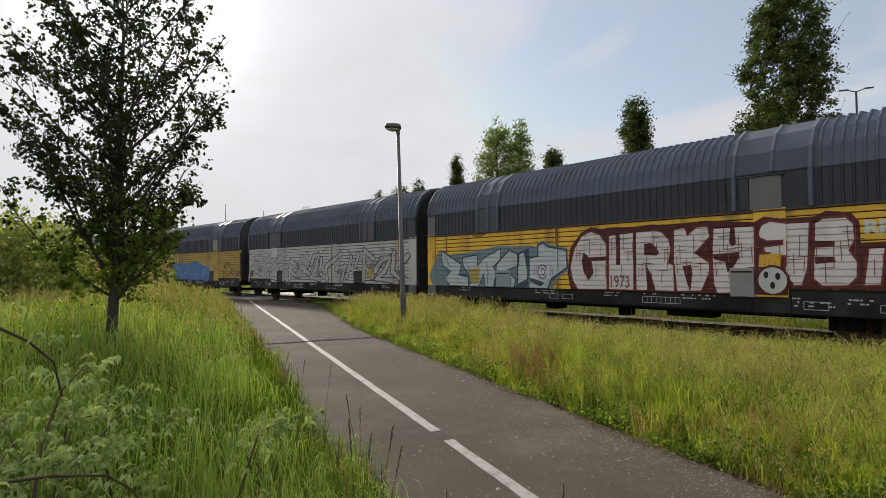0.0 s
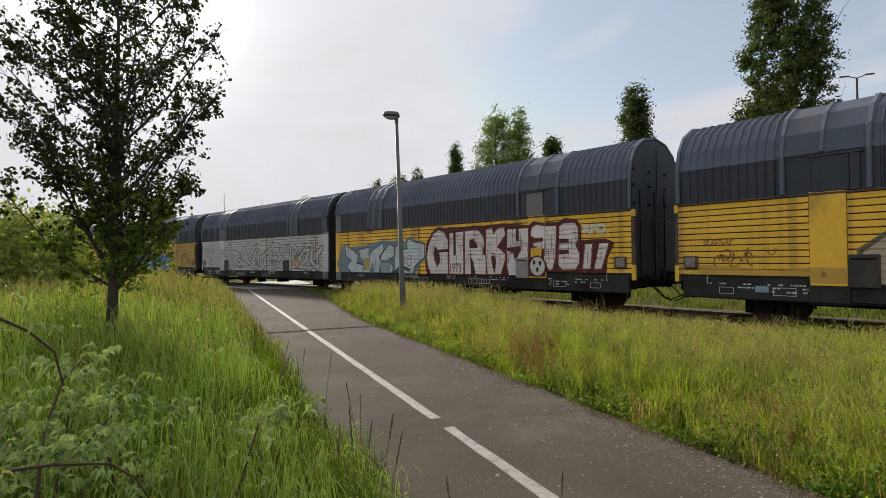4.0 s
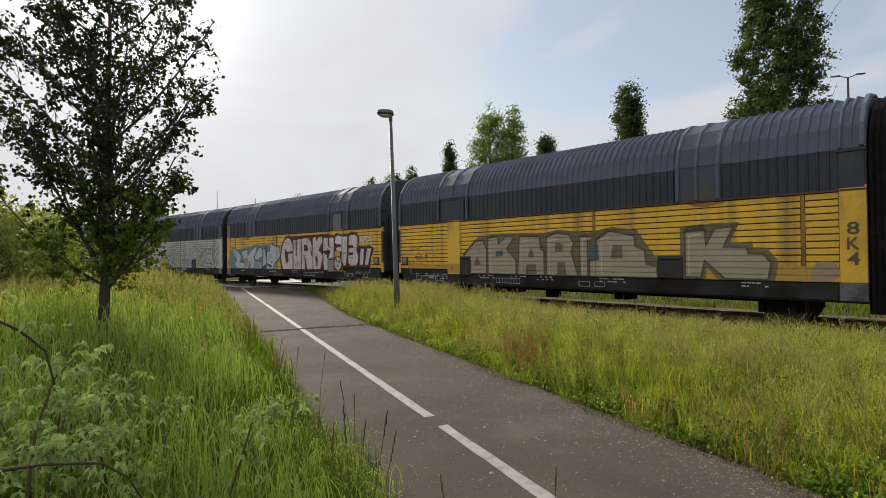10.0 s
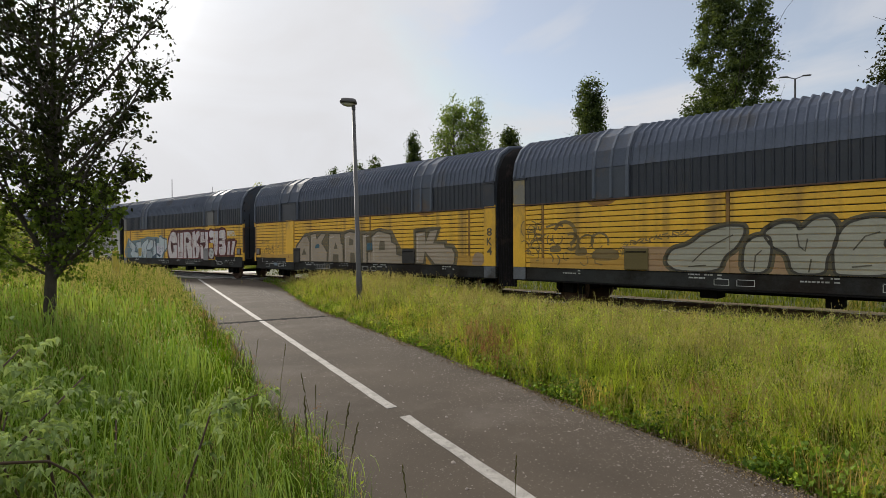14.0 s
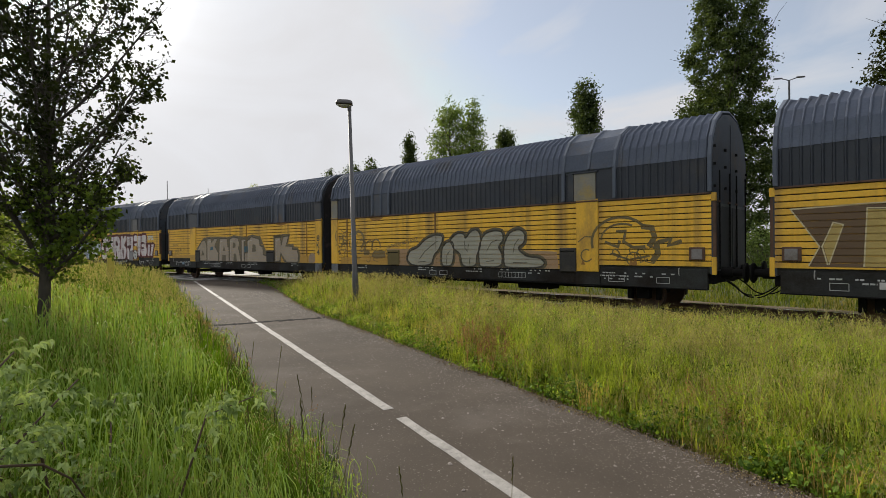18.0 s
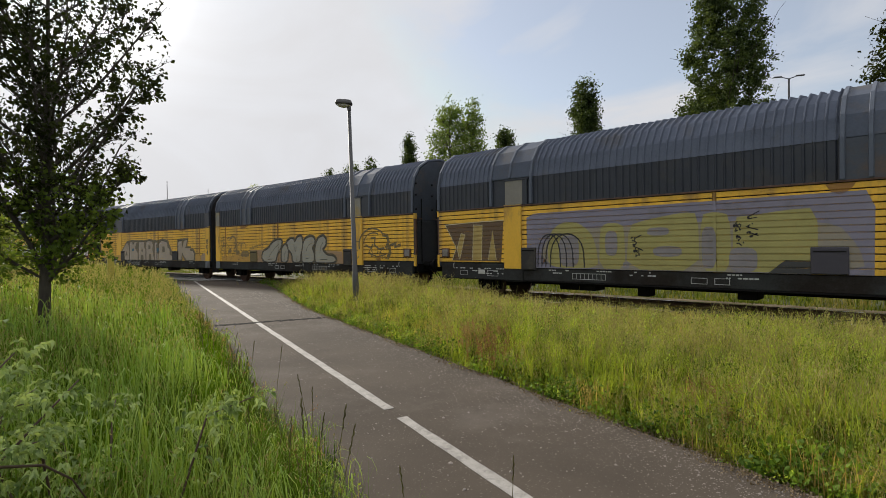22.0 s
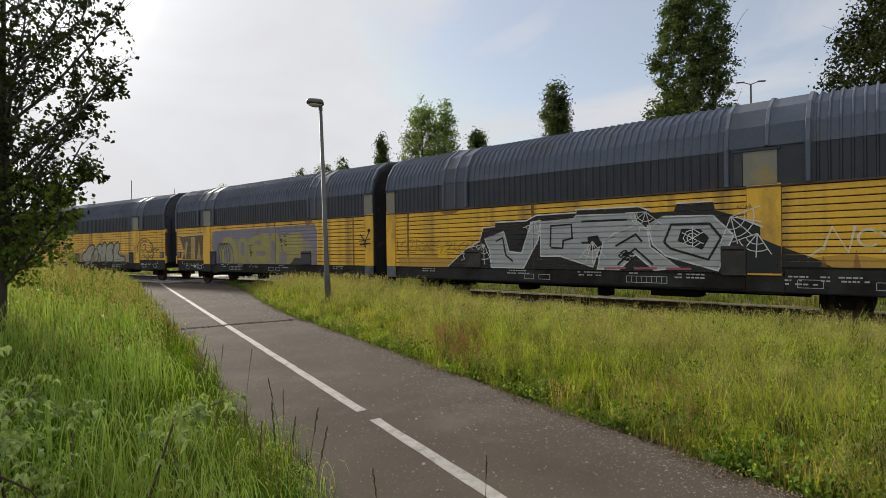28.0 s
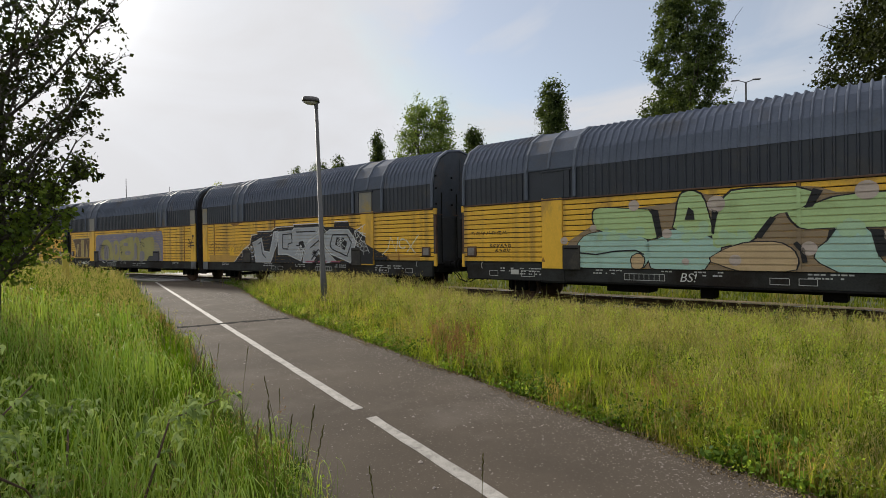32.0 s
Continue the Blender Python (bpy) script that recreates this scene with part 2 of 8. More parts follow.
M_POLE = mat("galvanised_pole", (0.085, 0.085, 0.085), 0.6, metal=0.2, var=0.12, scale=3, fine=40, bump=0.05)
M_LAMP = mat("lamp_housing", (0.075, 0.07, 0.068), 0.5, var=0.12, scale=5, fine=40, bump=0.03)
M_GLASS = mat("lamp_lens", (0.55, 0.52, 0.48), 0.25, var=0.05, scale=5, bump=0.0)
M_BARK = mat("bark", (0.060, 0.050, 0.040), 0.9, var=0.35, scale=6, fine=40, bump=0.9, dist=0.02, stretch=(1, 1, 0.3))
M_DARKDOOR = mat("dark_door_sheet", (0.03, 0.032, 0.036), 0.6, var=0.25, scale=2, fine=30, bump=0.08, dirt=(0.05, 0.045, 0.04), dirt_amt=0.4)
M_HALL = mat("pale_cladding", (0.78, 0.80, 0.84), 0.6, var=0.06, scale=0.2, fine=4, bump=0.05)
# the crown's silhouette against the bright sky is put into these dark colours
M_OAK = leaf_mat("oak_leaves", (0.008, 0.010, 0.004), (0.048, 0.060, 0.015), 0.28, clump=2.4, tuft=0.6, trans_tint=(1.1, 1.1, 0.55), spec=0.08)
M_OAK_LOW = leaf_mat("lighter_oak_leaves", (0.030, 0.055, 0.010), (0.16, 0.23, 0.040), 0.48, clump=1.6)
M_POPLAR = leaf_mat("poplar_leaves", (0.018, 0.031, 0.011), (0.105, 0.148, 0.045), 0.40, clump=0.9, tuft=0.68)
M_BIRCH = leaf_mat("light_leaves", (0.060, 0.105, 0.026), (0.215, 0.290, 0.090), 0.5, clump=0.8, tuft=0.62)
M_HEDGE = leaf_mat("hedge_leaves", (0.12, 0.16, 0.04), (0.33, 0.37, 0.13), 0.5, clump=0.8)
# near-black first colours of meadow, verge and herbs paint in their shaded gaps
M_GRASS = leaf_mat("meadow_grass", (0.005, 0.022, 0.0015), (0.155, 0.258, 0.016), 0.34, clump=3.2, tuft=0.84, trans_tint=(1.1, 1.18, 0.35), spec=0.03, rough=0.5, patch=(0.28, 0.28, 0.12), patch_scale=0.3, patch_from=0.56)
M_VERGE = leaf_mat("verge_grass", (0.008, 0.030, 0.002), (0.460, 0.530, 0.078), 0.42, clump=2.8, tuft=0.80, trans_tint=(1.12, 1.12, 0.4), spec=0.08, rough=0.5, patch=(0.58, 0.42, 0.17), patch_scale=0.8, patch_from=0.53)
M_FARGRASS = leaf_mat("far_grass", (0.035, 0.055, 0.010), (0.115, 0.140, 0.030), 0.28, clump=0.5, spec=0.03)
M_WEED = leaf_mat("weed_leaves", (0.022, 0.060, 0.006), (0.22, 0.34, 0.045), 0.42, clump=2.2, tuft=0.6)
M_GRASS_DRY = leaf_mat("seeding_grass", (0.15, 0.14, 0.06), (0.38, 0.35, 0.165), 0.45, clump=3.0, tuft=0.6, spec=0.05)
M_BRAMBLE = leaf_mat("bramble_leaves", (0.07, 0.13, 0.035), (0.50, 0.62, 0.27), 0.52, clump=9.0, tuft=0.65)
# paler than the meadow: the shine on bent blades is in this colour
M_ARCH = leaf_mat("arching_blades", (0.12, 0.23, 0.03), (0.32, 0.42, 0.11), 0.40, clump=1.0, spec=0.04, rough=0.55)
M_HERB = leaf_mat("herb_leaves", (0.014, 0.050, 0.004), (0.40, 0.52, 0.085), 0.45, clump=3.6, tuft=0.75)
M_GRIT = mat("pale_grit", (0.17, 0.145, 0.125), 0.8, var=0.3, scale=5, fine=40, bump=0.1)
M_STRAW = leaf_mat("straw", (0.22, 0.15, 0.045), (0.56, 0.42, 0.17), 0.42, clump=4.0, spec=0.06)
M_LITTER = leaf_mat("dry_litter", (0.09, 0.065, 0.042), (0.30, 0.24, 0.16), 0.15, clump=2.5, spec=0.03)
M_SORREL = leaf_mat("brown_seed_heads", (0.13, 0.065, 0.035), (0.36, 0.22, 0.13), 0.40, clump=1.5, spec=0.04)
M_DUST = mat("dusty_infill", (0.17, 0.135, 0.085), 0.95, var=0.45, scale=3.0, fine=45, bump=0.8, dist=0.03, dirt=(0.10, 0.10, 0.04), dirt_amt=0.5, spec=0.1)
M_TWIG = mat("red_brown_twig", (0.075, 0.045, 0.03), 0.7, var=0.3, scale=8, fine=60, bump=0.2)


@functools.lru_cache(maxsize=None)
def paint(r, g, b, name="spray_paint"):
    return mat(name, (r, g, b), 0.6, var=0.14, scale=2.0, fine=40, bump=0.05, dirt=(r * 0.7, g * 0.68, b * 0.62), dirt_amt=0.25)


# ---- building helpers ----


def mesh_of(bm, name, material=None, recalc=True, smooth=False):
    if recalc:
        bmesh.ops.recalc_face_normals(bm, faces=bm.faces)
    me = bpy.data.meshes.new(name)
    bm.to_mesh(me)
    bm.free()
    if material:
        me.materials.append(material)
    if smooth:
        me.shade_smooth()
    return me


def part(name, data, material, parent, label="", m=None):
    """One mesh object under a thing or a part; data is a bmesh or a finished mesh."""
    me = mesh_of(data, name, material) if isinstance(data, bmesh.types.BMesh) else data
    ob = new(name, me)
    ob.parent = parent
    if m is not None:
        ob.matrix_basis = m
    if label:
        tagged(ob, label)
    return ob


def thing(name, label, category, group="", kind="", m=None, data=None):
    ob = new(name, data)
    if m is not None:
        ob.matrix_basis = m
    return tagged(ob, label, category, group, kind)


def box(bm, x0, x1, y0, y1, z0, z1):
    v = [bm.verts.new((x, y, z)) for z in (z0, z1) for y in (y0, y1) for x in (x0, x1)]
    for f in ((0, 2, 3, 1), (4, 5, 7, 6), (0, 1, 5, 4), (2, 6, 7, 3), (0, 4, 6, 2), (1, 3, 7, 5)):
        bm.faces.new([v[i] for i in f])
    return v


def boxed(bevel=0.0, *boxes):
    bm = bmesh.new()
    for b in boxes:
        box(bm, *b)
    if bevel:
        bmesh.ops.bevel(bm, geom=bm.edges[:], offset=bevel, segments=1, affect="EDGES")
    return bm


def tube(bm, pts, radii, n=6, cap=True):
    """A tapered round tube along points."""
    rings = []
    pts = [Vector(p) for p in pts]
    for i, p in enumerate(pts):
        d = (pts[min(i + 1, len(pts) - 1)] - pts[max(i - 1, 0)]).normalized()
        a = d.orthogonal().normalized()
        if rings:
            a = (last - d * last.dot(d)).normalized()
        last = a
        b = d.cross(a)
        rings.append([bm.verts.new(p + (a * math.cos(2 * math.pi * k / n) + b * math.sin(2 * math.pi * k / n)) * radii[i]) for k in range(n)])
    for r0, r1 in zip(rings, rings[1:]):
        for k in range(n):
            bm.faces.new((r0[k], r0[(k + 1) % n], r1[(k + 1) % n], r1[k]))
    if cap:
        bm.faces.new(rings[0][::-1])
        bm.faces.new(rings[-1])
    return bm


def mesh_np(name, verts, faces, material, smooth=False):
    """A mesh from arrays; faces is an (n, k) array."""
    me = bpy.data.meshes.new(name)
    n, k = faces.shape
    me.vertices.add(len(verts))
    me.vertices.foreach_set("co", np.ascontiguousarray(verts, np.float32).ravel())
    me.loops.add(n * k)
    me.loops.foreach_set("vertex_index", np.ascontiguousarray(faces, np.int32).ravel())
    me.polygons.add(n)
    me.polygons.foreach_set("loop_start", np.arange(0, n * k, k, dtype=np.int32))
    me.update(calc_edges=True)
    me.materials.append(material)
    if smooth:
        me.shade_smooth()
    return me


def leaves_mesh(name, centres, size, material, rng, droop=0.3, aspect=0.6, jitter=0.35):
    """Small folded leaves, one at each centre, turned at random."""
    n = len(centres)
    d = rng.normal(size=(n, 3))
    d[:, 2] -= droop
    d /= np.linalg.norm(d, axis=1)[:, None]
    a = np.cross(d, rng.normal(size=(n, 3)))
    a /= np.linalg.norm(a, axis=1)[:, None] + 1e-9
    c = np.cross(d, a)
    s = size * (1 + jitter * rng.uniform(-1, 1, size=n))[:, None]
    v = np.empty((n, 4, 3))
    v[:, 0] = centres - d * s * 0.5
    v[:, 1] = centres + a * s * aspect * 0.5 + c * s * 0.12
    v[:, 2] = centres + d * s * 0.5
    v[:, 3] = centres - a * s * aspect * 0.5 + c * s * 0.12
    i = np.arange(n)[:, None] * 4
    f = np.concatenate([i + [0, 1, 2], i + [0, 2, 3]])
    return mesh_np(name, v.reshape(-1, 3), f, material)


# ---- the lie of the land ----
R_SIDE, X_SIDE, HALF_W = 251.9, 12.495, 1.46      # curve of the train's near side
CENTRE = Vector((X_SIDE - R_SIDE, 0, 0))
PATH_0, PATH_E, PATH_N = Vector((2.2, 0, 0)), Vector((0.2651, 0.9642, 0)), Vector((0.9642, -0.2651, 0))


def on_track(arc, off=0.0, z=0.0):
    """A place along the track: arc metres on from abeam of the camera, off metres outwards from the near side."""
    a = arc / R_SIDE
    return CENTRE + Vector(((R_SIDE + off) * math.cos(a), (R_SIDE + off) * math.sin(a), z))


def path_u(x, y):
    return (x - PATH_0.x) * PATH_N.x + (y - PATH_0.y) * PATH_N.y


def path_v(x, y):
    return (x - PATH_0.x) * PATH_E.x + (y - PATH_0.y) * PATH_E.y


def track_off(x, y):
    return np.hypot(x - CENTRE.x, y - CENTRE.y) - R_SIDE


def smooth01(t):
    t = np.clip(t, 0, 1)
    return t * t * (3 - 2 * t)


def path_right(v):
    return 1.64 + 0.9 * smooth01((v - 12) / 12)


def ground_z(x, y):
    u, v, o = path_u(x, y), path_v(x, y), track_off(x, y)
    left = 0.42 * smooth01((-u - 1.7) / 2.6) * smooth01((o * -1 - 1.0) / 3.0)
    right = 0.12 * smooth01((u - path_right(v)) / 1.5) * smooth01((-o - 0.8) / 2.0) * smooth01((v - 8) / 8)
    wav = 0.04 * np.sin(x * 0.7 + 1) * np.cos(y * 0.53) * smooth01((np.abs(u) - 1.9) / 1.5)
    bed = smooth01(1 - np.abs(o - 1.46) / 3.2)
    return (left + right + wav) * (1 - bed) - 0.06 - 0.10 * bed * (smooth01((np.abs(u) - 2.5) / 1.5))


# ---- ground, path, track ----
def make_ground():
    xs = np.concatenate([[-3000, -1200, -500, -220, -110, -60, -35], np.arange(-25, 40.1, 0.6), [46, 55, 70, 95, 140, 240, 500, 1200, 3000]])
    ys = np.concatenate([[-3000, -1200, -500, -200, -90, -45, -25], np.arange(-16, 62.1, 0.6), [66, 72, 82, 100, 130, 200, 330, 600, 1300, 3000]])
    gx, gy = np.meshgrid(xs, ys)
    gz = ground_z(gx, gy)
    nx, ny = len(xs), len(ys)
    i = (np.arange(ny - 1)[:, None] * nx + np.arange(nx - 1)[None]).ravel()
    f = np.stack([i, i + 1, i + nx + 1, i + nx], 1)
    me = mesh_np("ground", np.stack([gx, gy, gz], -1).reshape(-1, 3), f, M_GROUND, smooth=True)
    return tagged(new("ground", me), "grassy earth reaching away on both sides of the railway", "ground", kind="structure")


def strip(name, v0, v1, u0, u1, z, thick, material, step=0.5, parent=None, edge=0.0, seed=0, kind_path=False):
    """A slab along the path between two distances and two offsets; its sides may waver a little."""
    rng = random.Random(seed)
    bm = bmesh.new()
    n = max(1, round((v1 - v0) / step))
    rows = []
    for i in range(n + 1):
        v = v0 + (v1 - v0) * i / n
        a, b = (u0, u1(v) if callable(u1) else u1)
        a, b = a + rng.uniform(-edge, edge), b + rng.uniform(-edge, edge)
        cols = 4 if kind_path else 1
        tops = [PATH_0 + PATH_E * v + PATH_N * (a + (b - a) * k / cols) + Vector((0, 0, z)) for k in range(cols + 1)]
        rows.append(([bm.verts.new(p) for p in tops], [bm.verts.new(p - Vector((0, 0, thick))) for p in (tops[0], tops[-1])]))
    for (t0, b0), (t1, b1) in zip(rows, rows[1:]):
        for k in range(len(t0) - 1):
            bm.faces.new((t0[k], t0[k + 1], t1[k + 1], t1[k]))
        bm.faces.new((t0[-1], b0[1], b1[1], t1[-1]))
        bm.faces.new((b0[0], t0[0], t1[0], b1[0]))
    for t, b in (rows[0], rows[-1]):
        bm.faces.new((*t, b[1], b[0]))
    return bm


def seam(v0):
    """A ragged tar seam across the path, standing a little proud of it."""
    rng = random.Random(3)
    bm = bmesh.new()
    rows = []
    for i in range(61):
        u = -1.36 + 2.98 * i / 60
        mid, w = v0 + 0.03 * math.sin(u * 4), rng.uniform(0.05, 0.12) + (0.06 if rng.random() < 0.15 else 0)
        rows.append([bm.verts.new(PATH_0 + PATH_E * (mid + d * w) + PATH_N * u + Vector((0, 0, z))) for d, z in ((-1, -0.05), (-1, 0.003), (1, 0.003), (1, -0.05))])
    for r0, r1 in zip(rows, rows[1:]):
        for k in range(3):
            bm.faces.new((r0[k], r0[k + 1], r1[k + 1], r1[k]))
    return bm


def make_path():
    path = thing("cycle_path", "grey asphalt cycle path with a broken white centre line", "path", kind="structure")
    joint = 11.72
    for k, (a, b) in enumerate(((-9.0, joint - 0.03), (joint + 0.03, 30.1))):
        part("paving_slab", strip("slab", a, b, -1.36, path_right, 0.0, 0.10, M_ASPHALT, edge=0.02, seed=k, kind_path=True), M_ASPHALT, path)
    part("joint_filler", seam(joint), M_TAR, path, "dark ragged joint across the path")
    for k, (a, b) in enumerate(((-3.4, 4.06), (4.36, joint - 0.10), (joint + 0.12, 19.0), (19.15, 29.6))):
        part("line_marking", strip("line", a, b, -0.055, 0.055, 0.004, 0.003, M_LINE, step=0.25, edge=0.006, seed=5 + k), M_LINE, path, "worn white line paint")
    # level crossing: concrete panels between and outside the rails
    crossing = thing("level_crossing", "worn concrete panels of a level crossing between the rails", "level crossing", kind="structure")
    for arc0 in np.arange(26.6, 35.5, 1.5):
        for o0, o1 in ((0.0, 0.66), (0.80, 2.12), (2.26, 3.3)):
            bm = bmesh.new()
            vs = [on_track(arc0 + da, o) for da, o in ((0.01, o0), (1.48, o0), (1.48, o1), (0.01, o1))]
            lo, hi = [bm.verts.new(v + Vector((0, 0, -0.12))) for v in vs], [bm.verts.new(v + Vector((0, 0, -0.006 + 0.02 * o0))) for v in vs]
            bm.faces.new(hi)
            for q in range(4):
                bm.faces.new((lo[q], lo[(q + 1) % 4], hi[(q + 1) % 4], hi[q]))
            part("concrete_panel", bm, M_CONCRETE, crossing)
    # the sky's sheen on the asphalt is put in as a pale concrete colour
    far = thing("far_road", "asphalt road going on beyond the railway, sky sheen in its pale colour", "road", kind="structure",
                data=mesh_of(strip("far", 34.2, 70.0, -3.2, 4.2, 0.02, 0.1, M_CONCRETE, step=2), "far_road", M_CONCRETE))
    return path


def make_track():
    track = thing("railway_track", "rusty rails with worn shiny heads on a weedy ballast bed", "railway track", kind="structure")
    A0, A1, n = -40.0, 170.0, 140
    arcs = [A0 + (A1 - A0) * i / n for i in range(n + 1)]

    def sweep(profile):
        bm = bmesh.new()
        rows = [[bm.verts.new(on_track(a, o, z)) for o, z in profile] for a in arcs]
        for r0, r1 in zip(rows, rows[1:]):
            for k in range(len(profile)):
                bm.faces.new((r0[k], r0[(k + 1) % len(profile)], r1[(k + 1) % len(profile)], r1[k]))
        bm.faces.new(rows[0])
        bm.faces.new(rows[-1][::-1])
        return bm

    part("ballast_bed", sweep([(-0.9, -0.36), (0.0, -0.24), (2.3, -0.10), (3.5, -0.10), (4.8, -0.34)]), M_BALLAST, track, "ballast, the train's shade in its dark colour")
    part("shoulder", sweep([(2.27, -0.10), (2.28, 0.055), (2.6, 0.085), (3.1, 0.075), (3.5, 0.0), (3.9, -0.12)]), M_DUST, track, "dusty dry gravel shoulder beyond the rails")
    for o, h in ((0.70, 0.0), (2.18, 0.10)):
        rail = part("rail", sweep([(o - 0.065, h - 0.155), (o - 0.065, h - 0.14), (o - 0.012, h - 0.12), (o - 0.012, h - 0.04), (o - 0.035, h - 0.03), (o - 0.035, h - 0.004),
                                   (o + 0.035, h - 0.004), (o + 0.035, h - 0.03), (o + 0.012, h - 0.04), (o + 0.012, h - 0.12), (o + 0.065, h - 0.14), (o + 0.065, h - 0.155)]), M_RUST, track, "rusty rail")
        part("rail_head", sweep([(o - 0.03, h - 0.003), (o - 0.024, h + 0.0015), (o + 0.024, h + 0.0015), (o + 0.03, h - 0.003)]), M_RAILTOP, rail, "shiny worn running surface")
    me = mesh_of(boxed(0.02, (-1.25, 1.25, -0.12, 0.12, -0.40, -0.150)), "sleeper", M_SLEEPER)
    for k in range(120):
        arc = -8 + 0.62 * k
        if 26.3 < arc < 36:
            continue
        p = on_track(arc, 1.46)
        part("sleeper", me, None, track, m=pose(p.x, p.y, p.z + 0.04, 0, -4, math.degrees(arc / R_SIDE)))
    return track


make_ground()
make_path()
make_track()

# ---- the train: closed car-carrier wagons, each of two units with bellows between ----
U, GAP_N, GAP_W = 14.41, 0.668, 1.167
PITCH, N_PLANK, Z_SILL, Z_EAVE, Z_BREAK = 0.1375, 12, 1.15, 2.80, 3.62
ROOF = [(1.46, 3.62), (1.36, 4.06), (1.10, 4.45), (0.64, 4.72), (0.0, 4.82), (-0.64, 4.72), (-1.10, 4.45), (-1.36, 4.06), (-1.46, 3.62)]
Z_LOW = Z_SILL - PITCH          # foot of the long plank fields
FIELDS = ((0.03, 2.73), (3.37, 8.52), (8.61, 13.33), (13.42, 13.97))
MESHES = {}
M_BOX = mat("dark_box_paint", (0.030, 0.028, 0.026), 0.7, var=0.3, scale=3, fine=30, bump=0.1, dirt=(0.07, 0.06, 0.045), dirt_amt=0.4)
M_SMOOTH = mat("smooth_dark_panel", (0.050, 0.060, 0.078), 0.45, var=0.18, scale=2, fine=25, bump=0.04, dirt=(0.09, 0.065, 0.05), dirt_amt=0.35)
M_SHELL = mat("smooth_roof_shell", (0.072, 0.085, 0.112), 0.62, var=0.18, scale=1.3, fine=20, bump=0.05, dirt=(0.09, 0.085, 0.08), dirt_amt=0.35, spec=0.15)
M_FOOT = mat("grey_post_foot", (0.12, 0.13, 0.14), 0.6, var=0.25, scale=3, fine=30, bump=0.08, dirt=(0.05, 0.045, 0.04), dirt_amt=0.5)
M_END = mat("dark_end_sheet", (0.046, 0.054, 0.068), 0.55, var=0.3, scale=1.6, fine=24, bump=0.08, dirt=(0.075, 0.062, 0.052), dirt_amt=0.4, spec=0.2)
M_BAND = mat("grey_roof_band", (0.088, 0.103, 0.132), 0.72, var=0.15, scale=2, fine=25, bump=0.05)


def cached(key, fn):
    if key not in MESHES:
        MESHES[key] = fn()
    return MESHES[key]


def plank_mesh(length, material):
    """One horizontal cladding plank, outer face towards +y, its edges turned in."""
    bm = bmesh.new()
    prof = [(0.0, 0.007), (0.028, 0.0095), (0.036, 0.016), (0.036, 0.1185), (0.028, 0.1235), (0.0, 0.1260)]
    e = [[bm.verts.new((x, y, z)) for y, z in prof] for x in (-length / 2, length / 2)]
    for k in range(len(prof)):
        bm.faces.new((e[0][k], e[0][(k + 1) % len(prof)], e[1][(k + 1) % len(prof)], e[1][k]))
    bm.faces.new(e[0][::-1])
    bm.faces.new(e[1])
    return mesh_of(bm, "plank", material)


PLAIN = ((2.20, 3.80), (10.78, 11.84))          # stretches of roof without ribs, where the shells overlap


def rib_stations():
    """Places along the unit, and whether a rib stands there."""
    st, a = [], 0.0
    while a < U - 0.18:
        st += [(a, 0), (a + 0.110, 0), (a + 0.128, 1), (a + 0.152, 1), (a + 0.170, 0)]
        a += 0.18
    st.append((U, 0))
    return [(a, r * (not any(p - 0.02 < a < q + 0.02 for p, q in PLAIN))) for a, r in st]


def ribbed_roof(f):
    """The arched roof with pressed ribs across, from one end to the other."""
    bm = bmesh.new()
    rows = []
    for a, r in rib_stations():
        row = []
        for y, z in ROOF:
            k = 1 + (0.029 if z > 3.7 else 0.012) * r
            row.append(bm.verts.new((f * (-U / 2 + a), y * k, (2.6 + (z - 2.6) * k) if z > 3.7 else z)))
        rows.append(row)
    for r0, r1 in zip(rows, rows[1:]):
        for k in range(len(ROOF) - 1):
            bm.faces.new((r0[k], r0[k + 1], r1[k + 1], r1[k]))
    bm.normal_update()
    bm.faces.ensure_lookup_table()
    if bm.faces[len(bm.faces) // 2].normal.z < 0:
        bmesh.ops.reverse_faces(bm, faces=bm.faces[:])
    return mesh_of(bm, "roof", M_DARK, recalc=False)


def ribbed_wall(f, side):
    """The upper side wall, whose ribs carry on those of the roof."""
    bm = bmesh.new()
    rows = []
    for a, r in rib_stations():
        y = side * (HALF_W - 0.016 + 0.028 * r)
        rows.append([bm.verts.new((f * (-U / 2 + a), y, z)) for z in (Z_EAVE + 0.03, Z_BREAK)])
    for r0, r1 in zip(rows, rows[1:]):
        bm.faces.new((r0[0], r0[1], r1[1], r1[0]))
    bm.normal_update()
    bm.faces.ensure_lookup_table()
    if bm.faces[0].normal.y * side < 0:
        bmesh.ops.reverse_faces(bm, faces=bm.faces[:])
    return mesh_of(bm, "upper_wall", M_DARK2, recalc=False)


def end_wall(f, at_coupler):
    """A closed end of dark sheet, following the roof's arch."""
    bm = bmesh.new()
    prof = [(-1.46, 1.0), *ROOF[::-1], (1.46, 1.0)]
    a0 = 0.0 if at_coupler else U - 0.06
    e = [[bm.verts.new((f * (-U / 2 + a0 + d), y * 0.985, z - 0.01)) for y, z in prof] for d in (0.0, 0.06)]
    n = len(prof)
    for k in range(n):
        bm.faces.new((e[0][k], e[0][(k + 1) % n], e[1][(k + 1) % n], e[1][k]))
    bm.faces.new(e[0][::-1])
    bm.faces.new(e[1])
    return mesh_of(bm, "end_wall", M_END)


